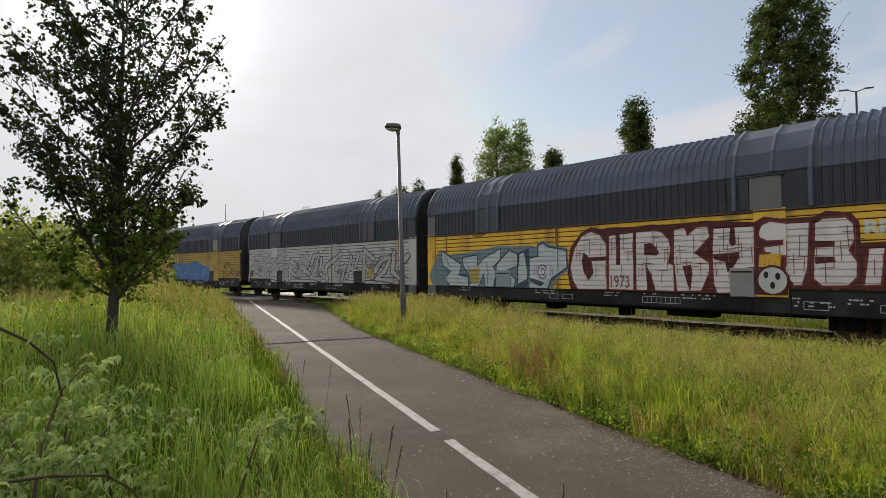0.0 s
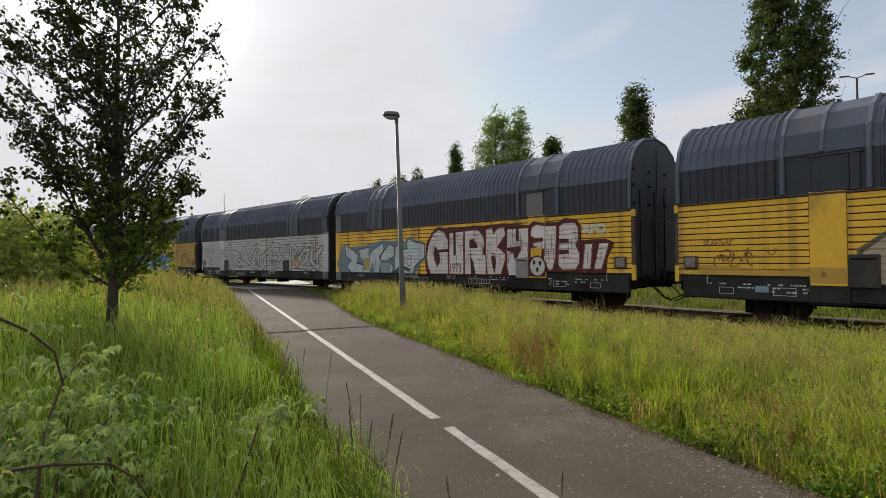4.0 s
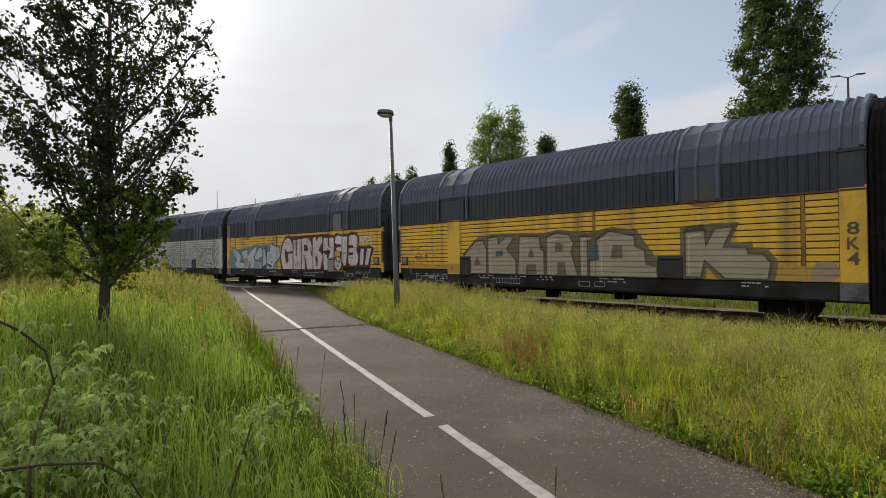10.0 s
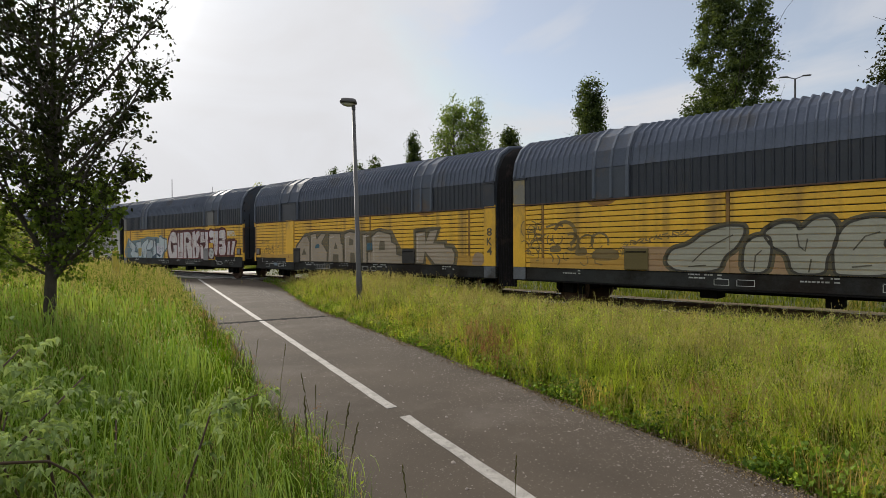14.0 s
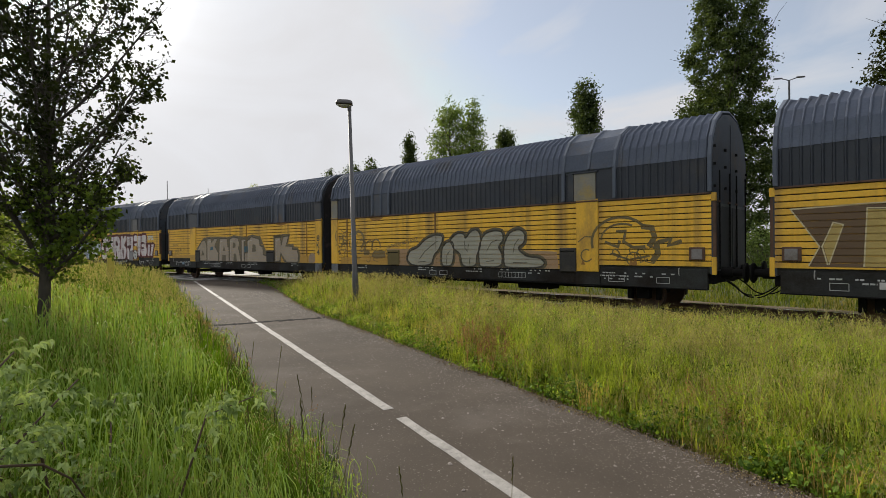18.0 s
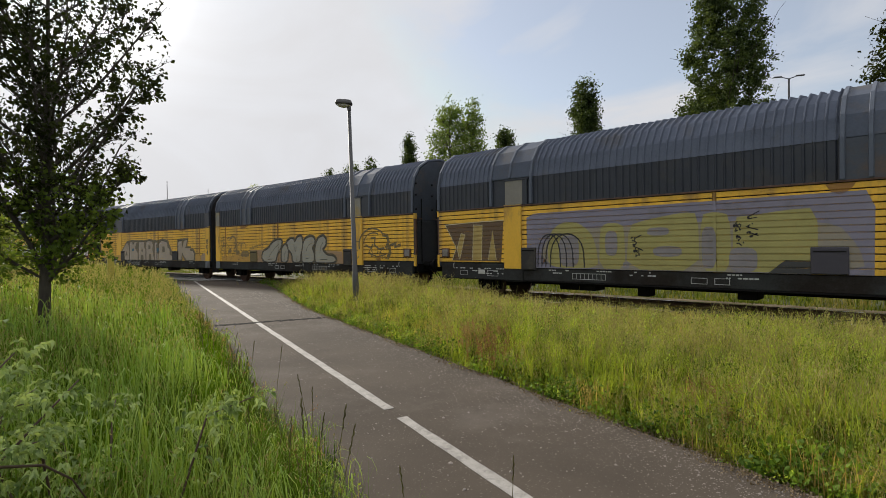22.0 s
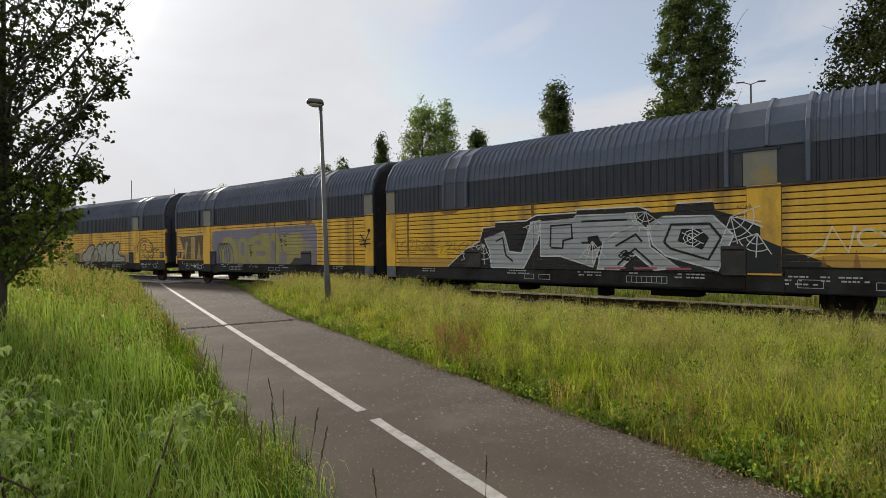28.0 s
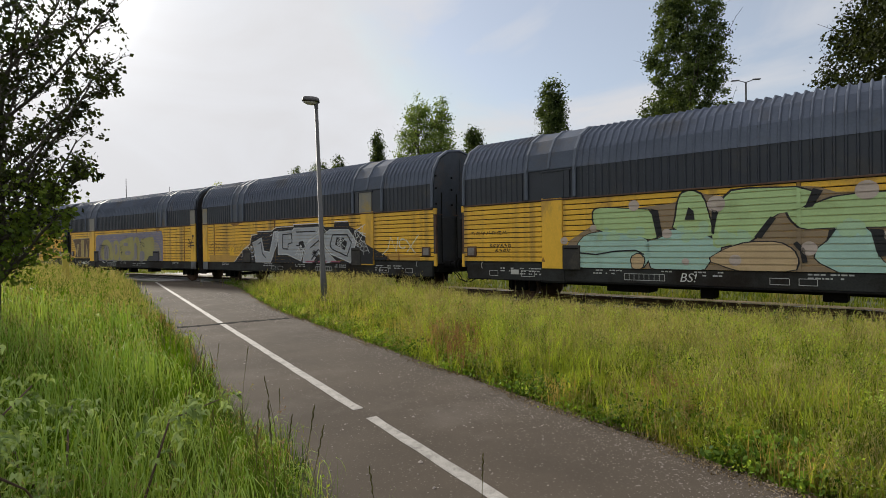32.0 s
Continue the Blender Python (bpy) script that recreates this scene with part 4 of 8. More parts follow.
def stroke(bm, pts, w):
    """A line of even width with mitred bends."""
    pts = [Vector((x, z)) for x, z in pts]
    L, Rr = [], []
    for i, p in enumerate(pts):
        a = (p - pts[i - 1]).normalized() if i else (pts[1] - p).normalized()
        b = (pts[i + 1] - p).normalized() if i < len(pts) - 1 else a
        t = (a + b)
        t = t.normalized() if t.length > 0.2 else a
        nrm = Vector((-t.y, t.x)) * (w / 2 / max(0.85, abs(t.dot(a))))
        L.append(bm.verts.new((*(p + nrm), 0)))
        Rr.append(bm.verts.new((*(p - nrm), 0)))
    for i in range(len(pts) - 1):
        bm.faces.new((Rr[i], Rr[i + 1], L[i + 1], L[i]))
    return bm


def arcs(x, z, r, a0, a1, n=9, rz=None):
    return [(x + r * math.cos(radians(a0 + (a1 - a0) * i / n)), z + (rz or r) * math.sin(radians(a0 + (a1 - a0) * i / n))) for i in range(n + 1)]


def lettering(bm, body, x0, x1, z0, z1, bold=0.03, shear=0.0, space=1.0):
    """Letters in the built-in font, fitted between the given edges."""
    cu = bpy.data.curves.new("letters", "FONT")
    cu.body, cu.offset, cu.shear, cu.space_character, cu.resolution_u = body, bold, shear, space, 3
    ob = bpy.data.objects.new("letters", cu)
    scene.collection.objects.link(ob)
    me = bpy.data.meshes.new_from_object(ob.evaluated_get(bpy.context.evaluated_depsgraph_get()))
    bpy.data.objects.remove(ob)
    bpy.data.curves.remove(cu)
    n = len(me.vertices)
    co = np.empty(n * 3)
    me.vertices.foreach_get("co", co)
    co = co.reshape(-1, 3)
    lo, hi = co.min(0), co.max(0)
    co[:, 0] = x0 + (co[:, 0] - lo[0]) / (hi[0] - lo[0]) * (x1 - x0)
    co[:, 1] = z0 + (co[:, 1] - lo[1]) / (hi[1] - lo[1]) * (z1 - z0)
    vs = [bm.verts.new((x, z, 0)) for x, z, _ in co]
    for p in me.polygons:
        bm.faces.new([vs[i] for i in p.vertices])
    bpy.data.meshes.remove(me)
    return bm


GLYPHS = {"G": [arcs(0.5, 0.5, 0.5, 50, 320, 10), [(0.9, 0.18), (0.95, 0.46), (0.62, 0.46)]], "U": [[(0.05, 1), (0.05, 0.35), (0.2, 0.06), (0.5, 0.0), (0.8, 0.06), (0.95, 0.35), (0.95, 1)]],
          "R": [[(0.08, 0), (0.08, 1), (0.7, 1), (0.95, 0.78), (0.7, 0.52), (0.1, 0.5)], [(0.5, 0.5), (0.98, 0)]], "K": [[(0.06, 0), (0.06, 1)], [(0.95, 1), (0.12, 0.5), (1.0, 0)]],
          "Y": [[(0.05, 1), (0.12, 0.62), (0.5, 0.45), (0.9, 0.55)], [(0.95, 1), (0.92, 0.3), (0.65, 0.0), (0.1, 0.04)]], "9": [arcs(0.42, 0.75, 0.36, 0, 360, 10, 0.22), [(0.85, 1), (0.9, 0.5), (0.7, 0.08), (0.1, 0.0)]],
          "3": [[(0.05, 1), (0.6, 1), (0.92, 0.8), (0.6, 0.54), (0.3, 0.52)], [(0.55, 0.52), (0.95, 0.28), (0.6, 0.0), (0.05, 0.0)]], "C": [arcs(0.55, 0.5, 0.52, 60, 300, 9)],
          "A": [[(0.0, 0), (0.42, 1), (0.6, 1), (1.0, 0)], [(0.25, 0.35), (0.75, 0.35)]], "M": [[(0.0, 0), (0.12, 1), (0.5, 0.35), (0.88, 1), (1.0, 0)]],
          "E": [[(0.95, 1), (0.05, 1), (0.05, 0), (0.95, 0)], [(0.1, 0.5), (0.75, 0.5)]], "T": [[(0, 1), (1, 1)], [(0.5, 1), (0.5, 0)]], "I": [[(0.5, 1), (0.5, 0)]], "L": [[(0.1, 1), (0.1, 0), (1, 0)]],
          "a": [[(0.0, 0.1), (0.3, 0.9), (0.5, 0.3), (0.8, 1.0)], [(0.2, 0.5), (1.0, 0.2)]], "b": [[(0.1, 1.0), (0.0, 0.3), (0.6, 0.0), (0.5, 0.6), (1.0, 0.9)]], "c": [[(0.0, 0.7), (0.6, 1.0), (0.3, 0.4), (0.9, 0.5), (0.7, 0.0)]],
          "d": [[(0.1, 0.0), (0.2, 1.0), (0.9, 0.7)], [(0.2, 0.5), (0.8, 0.1), (1.0, 0.4)]], "e": [[(0.0, 0.4), (0.4, 0.9), (0.9, 0.95), (0.6, 0.4), (0.1, 0.05), (1.0, 0.0)]],
          "O": [arcs(0.5, 0.5, 0.5, 0, 360, 12)], "N": [[(0.05, 0), (0.05, 1), (0.95, 0), (0.95, 1)]], "Z": [[(0.05, 1), (0.95, 1), (0.05, 0), (0.95, 0)]], "H": [[(0.05, 0), (0.05, 1)], [(0.95, 0), (0.95, 1)], [(0.05, 0.5), (0.95, 0.5)]]}


def bubble(bm, body, edges, z0, z1, w, inset, tops=None, step=0.0, over=0.0, side=None):
    """Fat hand-sprayed letters: each glyph's strokes with rounded ends, between the given upright edges; each letter a step above the last."""
    q = 0
    side = inset if side is None else side
    for i, ch in enumerate(body):
        xa, xb = edges[i] + side, edges[i + 1] - side
        za, zb = z0 + inset, (tops[i] if tops else z1) - inset
        for line in GLYPHS[ch]:
            pts = [(xa + (xb - xa) * x, za + (zb - za) * z) for x, z in line]
            for shape in (lambda: stroke(bm, pts, w), *[(lambda p=p: disc(bm, p[0], p[1], w / 2, n=12)) for p in pts]):
                n0 = len(bm.verts)
                shape()
                bm.verts.ensure_lookup_table()
                for v in bm.verts[n0:]:
                    v.co.z = step * i + over + 0.00012 * (q % 6)
                q += 1
    return bm


def piece(k, words, z0, w_out, w_in, inset, side, dark, light, layer, what):
    """Overlapping outlined letters: words is a list of (body, edges, tops)."""
    for w, over, col, lab in ((w_out, 0.0, dark, "outline of " + what), (w_in, 0.0009, light, what)):
        bm = flat()
        for body, edges, tops in words:
            bubble(bm, body, edges, z0, 2.3, w, inset, tops, 0.0018, over, side)
        spray(k, bm, col, layer, lab)


def spray(k, bm, colour, layer, label, name="graffiti"):
    """Lay flat shapes (distance from the leading end, height) on the near side of unit k."""
    coupler_first = dict(ORDER)[k]
    posts = [(a, b, l) if coupler_first else (U - b, U - a, l) for a, b, l in POST_LIFT]
    bmesh.ops.recalc_face_normals(bm, faces=bm.faces[:])
    cuts = []
    for q in range(-1, N_PLANK):
        cuts += [Z_SILL + q * PITCH + 0.011, Z_SILL + q * PITCH + 0.1225]
    for z in cuts:
        bmesh.ops.bisect_plane(bm, geom=bm.verts[:] + bm.edges[:] + bm.faces[:], plane_co=(0, z, 0), plane_no=(0, 1, 0))
    for a, b, _ in posts:
        for x in (a, b):
            bmesh.ops.bisect_plane(bm, geom=bm.verts[:] + bm.edges[:] + bm.faces[:], plane_co=(x, 0, 0), plane_no=(1, 0, 0))
    ends = (2.74, U) if coupler_first else (0.0, U - 2.74)
    drop, lifts = [], {}
    for fc in bm.faces:
        c = fc.calc_center_median()
        lift = next((l for a, b, l in posts if a < c.x < b), None)
        q = (c.y - Z_SILL) / PITCH
        frac = (q - math.floor(q)) * PITCH
        if c.x < 0.02 or c.x > U - 0.01 or c.y > Z_EAVE - 0.01:
            drop.append(fc)
        elif c.y < (Z_LOW if ends[0] < c.x < ends[1] else Z_SILL) + 0.01:
            drop.append(fc)
        elif lift is None and (frac < 0.011 or frac > 0.1225):
            lift = -0.02
        lifts[fc] = lift or 0.0
    bmesh.ops.delete(bm, geom=drop, context="FACES")
    out = bmesh.new()
    for fc in bm.faces:
        y = FACE_Y + 0.003 + 0.0035 * layer + lifts.get(fc, 0.0)
        out.faces.new([out.verts.new((U / 2 - v.co.x, y + v.co.z, v.co.y)) for v in fc.verts])
    bm.free()
    bmesh.ops.remove_doubles(out, verts=out.verts[:], dist=0.00005)
    out.normal_update()
    for fc in out.faces:
        if fc.normal.y < 0:
            fc.normal_flip()
    me = mesh_of(out, name, paint(*colour), recalc=False)
    tagged(part(name, me, None, UNITS[k], label), kind="stuff")


def drawn(k, shapes, fill, line, w, layer, what, rounds=1, glow=None):
    """Hand-drawn letters: each outline filled, and edged by a line on top; glow: a wider soft edge behind, as (width, colour)."""
    body, edge, halo = flat(), flat(), flat()
    for i, pts in enumerate(shapes):
        ring = soft(list(pts), rounds)
        for bm, shape in ((body, lambda: poly(body, ring)), (edge, lambda: stroke(edge, ring + ring[:2], w)), (halo, lambda: glow and stroke(halo, ring + ring[:2], glow[0]))):
            n0 = len(bm.verts)
            shape()
            bm.verts.ensure_lookup_table()
            for v in bm.verts[n0:]:
                v.co.z = 0.0003 * i
    if glow:
        spray(k, halo, glow[1], layer - 0.6, "dark surround of " + what)
    spray(k, body, fill, layer, what)
    spray(k, edge, line, layer + 1, "outline of " + what)


INK = (0.012, 0.012, 0.014)


def scribble(bm, x0, x1, z0, z1, n, w, seed):
    rng = random.Random(seed)
    for _ in range(n):
        x, z, r = rng.uniform(x0, x1), rng.uniform(z0, z1), rng.uniform(0.05, 0.26) * min(1.0, (z1 - z0) * 2, (x1 - x0) * 2)
        a = rng.uniform(0, 360)
        pts = arcs(x, z, r * rng.uniform(0.6, 1.3), a, a + rng.choice((-1, 1)) * rng.uniform(90, 260), 6, r)
        if rng.random() < 0.4:
            pts.append((pts[-1][0] + rng.uniform(0.05, 0.25), pts[-1][1] + rng.uniform(-0.12, 0.12)))
        stroke(bm, pts, w * rng.uniform(0.7, 1.3))
    return bm


def graffiti_red():
    """Unit 1: ice-blue spiky letters, then big white letters edged in dark red."""
    k = 1
    spray(k, poly(flat(), [(0.10, 1.40), (0.66, 2.32), (1.17, 2.13), (2.15, 2.17), (3.62, 2.36), (4.24, 2.31), (4.86, 2.33), (5.11, 2.25), (5.16, 2.39), (5.40, 2.45), (5.63, 2.30), (6.22, 2.20), (6.25, 1.57), (5.80, 1.27), (5.65, 1.02), (0.30, 1.02)]),
          (0.15, 0.22, 0.25), 0, "dull blue ground of a graffiti piece")
    ice = [[(0.77, 2.27), (1.82, 1.78), (1.72, 1.49), (1.85, 1.38), (2.29, 1.36), (2.22, 1.02), (1.25, 1.02), (0.92, 1.27), (1.27, 1.53), (0.83, 1.75)],
           [(1.86, 2.01), (2.61, 2.09), (2.60, 1.69), (2.90, 1.98), (3.65, 2.26), (3.64, 1.87), (3.33, 1.68), (3.47, 1.52), (3.40, 1.02), (2.94, 1.02), (2.89, 1.48), (2.66, 1.02), (2.16, 1.02), (2.14, 1.49), (1.92, 1.69)],
           [(3.47, 1.78), (4.03, 2.21), (4.42, 2.04), (4.40, 1.71), (3.91, 1.56), (4.28, 1.29), (4.20, 1.02), (3.51, 1.02), (3.44, 1.48)],
           [(4.37, 2.05), (4.81, 2.22), (4.73, 1.02), (4.35, 1.02)],
           [(4.83, 1.94), (5.17, 1.99), (5.16, 2.30), (5.37, 2.38), (5.54, 2.25), (6.18, 2.14), (6.21, 1.65), (5.64, 1.30), (5.51, 1.02), (4.81, 1.02)]]
    drawn(k, ice, (0.47, 0.53, 0.55), (0.035, 0.06, 0.085), 0.045, 1, "ice-blue graffiti letters", rounds=0)
    bm = flat()
    for pts in ([(3.50, 1.50), (3.86, 1.44), (4.02, 1.62), (3.95, 1.30), (3.70, 1.28)], [(4.10, 1.02), (4.72, 1.30), (4.74, 1.02)], [(1.55, 1.42), (1.85, 1.36), (2.20, 1.34), (1.95, 1.46)], [(3.30, 1.02), (3.46, 1.50), (3.56, 1.02)], [(4.86, 1.36), (5.40, 1.20), (5.25, 1.08), (4.86, 1.22)],
                [(4.62, 2.12), (4.82, 2.22), (4.84, 1.60), (4.74, 1.50)]):
        poly(bm, pts)
    spray(k, bm, (0.045, 0.075, 0.105), 3, "dark blue shadows between ice-blue letters")
    spray(k, poly(flat(), [(4.87, 1.76), (5.88, 1.78), (5.80, 1.48), (5.40, 1.20), (4.86, 1.34)]), (0.60, 0.58, 0.62), 4, "pale shield in a graffiti piece")
    bm = stroke(flat(), arcs(5.33, 1.52, 0.17, 20, 330, 12, 0.20), 0.035)
    stroke(bm, arcs(5.34, 1.52, 0.08, -150, 160, 8, 0.10), 0.03)
    for x in (5.0, 5.08, 5.62, 5.70):
        stroke(bm, [(x, 1.42), (x + 0.03, 1.70)], 0.02)
    stroke(bm, [(0.95, 2.05), (1.25, 1.70)], 0.025)
    stroke(bm, [(2.0, 1.9), (2.2, 1.62), (2.2, 1.1)], 0.025)
    stroke(bm, [(3.0, 1.85), (3.1, 1.5), (3.05, 1.1)], 0.025)
    spray(k, bm, (0.06, 0.09, 0.14), 5, "thin dark strokes in a graffiti piece")
    spray(k, poly(flat(), [(2.20, 1.61), (2.72, 1.65), (2.65, 1.16), (2.28, 1.12)]), (0.42, 0.33, 0.10), 4, "yellow accent in a graffiti piece")
    spray(k, poly(flat(), [(6.21, 1.48), (6.31, 2.17), (6.67, 2.60), (7.0, 2.74), (7.37, 2.66), (7.52, 2.70), (8.24, 2.67), (8.78, 2.70), (9.03, 2.65), (9.28, 2.67), (10.07, 2.70), (11.08, 2.59), (11.26, 2.70), (11.58, 2.63), (12.16, 2.63), (12.36, 2.73), (12.75, 2.67), (12.89, 2.48),
                           (12.90, 2.07), (13.65, 2.09), (13.91, 1.98), (13.85, 1.83), (13.71, 1.58), (13.64, 1.02), (6.31, 1.02)]), (0.075, 0.013, 0.013), 0, "dark red ground of graffiti letters")
    white = [[(6.30, 1.65), (6.44, 2.16), (6.71, 2.53), (7.0, 2.63), (7.28, 2.53), (7.48, 2.26), (7.47, 1.04), (6.54, 1.02), (6.38, 1.27)],
             [(7.54, 2.49), (8.26, 2.54), (8.24, 1.04), (7.51, 1.04)],
             [(8.31, 2.54), (8.81, 2.57), (9.01, 2.50), (9.19, 2.30), (9.23, 2.07), (9.16, 1.74), (9.29, 1.68), (9.29, 1.04), (8.29, 1.04)],
             [(9.29, 2.55), (9.57, 2.59), (9.63, 2.38), (9.82, 2.57), (10.09, 2.58), (10.15, 2.32), (9.80, 1.96), (10.12, 1.73), (10.12, 1.50), (9.93, 1.06), (9.34, 1.04), (9.27, 1.77)],
             [(10.21, 2.52), (11.08, 2.52), (11.07, 1.61), (10.65, 1.55), (10.63, 1.04), (10.26, 1.02), (10.18, 1.26), (10.17, 2.04)],
             [(11.14, 2.35), (11.20, 2.52), (11.38, 2.60), (11.66, 2.54), (12.09, 2.53), (12.04, 1.60), (11.93, 1.23), (11.78, 1.21), (11.62, 1.45), (11.64, 1.84), (11.40, 1.86), (11.22, 1.96), (11.24, 2.05), (11.60, 2.09), (11.60, 2.17), (11.32, 2.16), (11.16, 2.24)],
             [(12.16, 2.50), (12.30, 2.59), (12.69, 2.59), (12.81, 2.44), (12.82, 2.13), (12.73, 1.93), (12.85, 1.71), (12.84, 1.41), (12.69, 1.23), (12.26, 1.22), (12.11, 1.37)],
             [(13.01, 1.97), (13.27, 1.98), (13.19, 1.26), (12.92, 1.24)], [(13.45, 1.98), (13.76, 1.99), (13.64, 1.58), (13.53, 1.26), (13.28, 1.25)]]
    drawn(k, white, (0.66, 0.61, 0.60), (0.16, 0.025, 0.025), 0.045, 1, "big white graffiti letters", rounds=0)
    bm = flat()
    for pts in ([(6.76, 2.05), (6.94, 1.91), (7.47, 1.93), (7.47, 1.82), (7.02, 1.81), (7.06, 1.48), (6.91, 1.28), (6.75, 1.51), (6.69, 1.82)], [(7.75, 2.52), (7.87, 2.53), (7.87, 1.70), (7.75, 1.70)], [(8.54, 2.22), (8.73, 2.24), (8.86, 2.11), (8.93, 1.99), (8.86, 1.92), (8.53, 1.94)],
                [(8.56, 1.72), (8.70, 1.47), (8.82, 1.03), (8.60, 1.03)], [(9.50, 1.65), (9.70, 1.68), (9.73, 1.47), (9.66, 1.04), (9.57, 1.33)], [(9.77, 1.94), (10.05, 2.16), (10.18, 2.07), (10.19, 1.87)], [(10.58, 2.52), (10.67, 2.52), (10.69, 2.13), (10.60, 2.08), (10.55, 2.17)],
                [(10.19, 1.91), (10.77, 1.96), (10.74, 1.81), (10.62, 1.61), (10.50, 1.50), (10.45, 1.74), (10.22, 1.80)], [(12.15, 2.14), (12.49, 2.12), (12.49, 2.01), (12.14, 2.0)], [(12.16, 1.82), (12.48, 1.81), (12.50, 1.71), (12.16, 1.67)]):
        poly(bm, pts)
    spray(k, bm, (0.075, 0.013, 0.013), 3, "dark red hollows of white letters")
    rng = random.Random(2)
    bm = flat()
    x = 6.4
    while x < 13.6:
        z = rng.uniform(1.2, 2.1) if x < 12.9 else rng.uniform(1.4, 1.6)
        stroke(bm, [(x, z), (x + rng.uniform(-0.02, 0.02), z + rng.uniform(0.25, 0.6 if x < 12.9 else 0.4))], 0.015)
        if rng.random() < 0.6:
            stroke(bm, [(x - 0.1, z + 0.3), (x + 0.16, z + 0.31)], 0.015)
        x += rng.uniform(0.06, 0.15)
    lettering(bm, "1973", 7.58, 8.12, 1.10, 1.42, 0.005)
    spray(k, bm, (0.22, 0.07, 0.07), 4, "thin red drips and lines over white letters")
    spray(k, lettering(flat(), "RPD.", 12.96, 13.74, 2.22, 2.50, 0.05), (0.56, 0.57, 0.50), 1, "small white lettering")
    spray(k, poly(flat(), [(11.16, 1.88), (11.58, 1.90), (11.56, 1.62), (11.14, 1.62)]), (0.66, 0.38, 0.04), 4, "bare yellow paint between letters")
    spray(k, disc(flat(), 11.40, 1.33, 0.32, 0.33), (0.085, 0.012, 0.012), 5, "dark red outline of a skull")
    spray(k, disc(flat(), 11.40, 1.33, 0.27, 0.28), (0.50, 0.50, 0.47), 6, "pale sprayed skull")
    bm = disc(flat(), 11.28, 1.45, 0.045, 0.075)
    disc(bm, 11.50, 1.42, 0.05, 0.075)
    spray(k, disc(bm, 11.40, 1.23, 0.045, 0.075), INK, 7, "dark eyes of a skull")


def graffiti_tan():
    """Unit 2: wide beige letters with dark edges, then one great letter by itself."""
    k = 2
    dark, beige = (0.10, 0.085, 0.055), (0.38, 0.315, 0.235)
    spray(k, poly(flat(), [(3.52, 1.02), (10.4, 1.02), (10.38, 1.40), (10.1, 1.78), (9.8, 2.22), (9.1, 2.34), (8.4, 2.22), (7.4, 2.34), (6.9, 2.26), (5.9, 2.30), (4.9, 2.32), (4.2, 2.22), (3.5, 1.70)]), (0.16, 0.13, 0.075), 0, "dark ground of graffiti letters")
    letters = [[(3.57, 1.65), (4.09, 2.09), (4.42, 2.14), (4.60, 1.83), (4.58, 1.02), (3.74, 1.02), (3.62, 1.35)],
               [(4.66, 2.18), (5.05, 2.23), (5.12, 1.98), (5.42, 2.21), (5.76, 2.18), (5.46, 1.82), (5.84, 1.46), (5.82, 1.02), (4.66, 1.02)],
               [(5.98, 2.19), (6.73, 2.18), (6.78, 1.79), (6.90, 1.74), (6.90, 1.02), (5.90, 1.02), (5.94, 1.81)],
               [(6.98, 2.15), (7.34, 2.25), (7.77, 2.19), (7.92, 1.95), (7.84, 1.68), (8.05, 1.02), (6.98, 1.02)],
               [(8.10, 2.11), (8.36, 2.14), (8.36, 1.02), (8.12, 1.02)],
               [(8.62, 2.01), (9.02, 2.24), (9.72, 2.09), (9.75, 1.82), (10.0, 1.72), (10.03, 1.37), (10.32, 1.31), (10.32, 1.02), (8.42, 1.02), (8.42, 1.45), (8.69, 1.49)]]
    great = [[(10.99, 2.14), (11.45, 2.17), (11.47, 1.78), (11.65, 2.18), (12.06, 2.21), (11.85, 1.76), (12.33, 1.75), (12.36, 1.62), (12.65, 1.60), (12.80, 1.40), (12.74, 1.04), (11.88, 1.03), (11.44, 1.45), (11.36, 1.05), (10.99, 1.06)]]
    drawn(k, letters, beige, dark, 0.055, 1, "beige graffiti letters", rounds=0)
    drawn(k, great, beige, dark, 0.06, 1, "great beige graffiti letter", rounds=0, glow=(0.26, (0.17, 0.135, 0.07)))
    bm = flat()
    for pts in ([(4.0, 1.30), (4.18, 1.62), (4.34, 1.32)], [(6.3, 1.55), (6.42, 1.86), (6.55, 1.56)], [(6.2, 1.02), (6.25, 1.34), (6.6, 1.34), (6.62, 1.02)], [(7.28, 1.70), (7.32, 1.98), (7.55, 1.92), (7.56, 1.72)],
                [(7.35, 1.02), (7.38, 1.42), (7.62, 1.40), (7.68, 1.02)], [(9.05, 1.50), (9.12, 1.86), (9.38, 1.84), (9.40, 1.52)]):
        poly(bm, pts)
    spray(k, bm, (0.15, 0.125, 0.08), 3, "dark hollows of beige letters")
    bm = flat()
    for x in (4.7, 5.98, 7.02, 8.14, 8.72, 11.03):
        stroke(bm, [(x + 0.06, 1.10), (x + 0.06, 2.02), (x + 0.34, 2.06)], 0.035)
    spray(k, bm, (0.52, 0.46, 0.38), 3, "thin pale lines on beige letters")
    bm = poly(flat(), [(5.0, 1.58), (5.32, 1.62), (5.28, 1.78), (5.02, 1.74)])
    spray(k, poly(bm, [(8.38, 1.76), (8.69, 1.79), (8.69, 1.52), (8.37, 1.50)]), (0.06, 0.14, 0.18), 4, "blue-green accents in graffiti")
    bm = scribble(flat(), 0.9, 2.3, 1.35, 1.75, 12, 0.03, 7)
    for q, ch in enumerate("edcb"):
        bubble(bm, ch, (0.62 + 0.17 * q, 0.78 + 0.17 * q), 1.84, 1.98, 0.03, 0.012, None, 0.0, 0.0, 0.012)
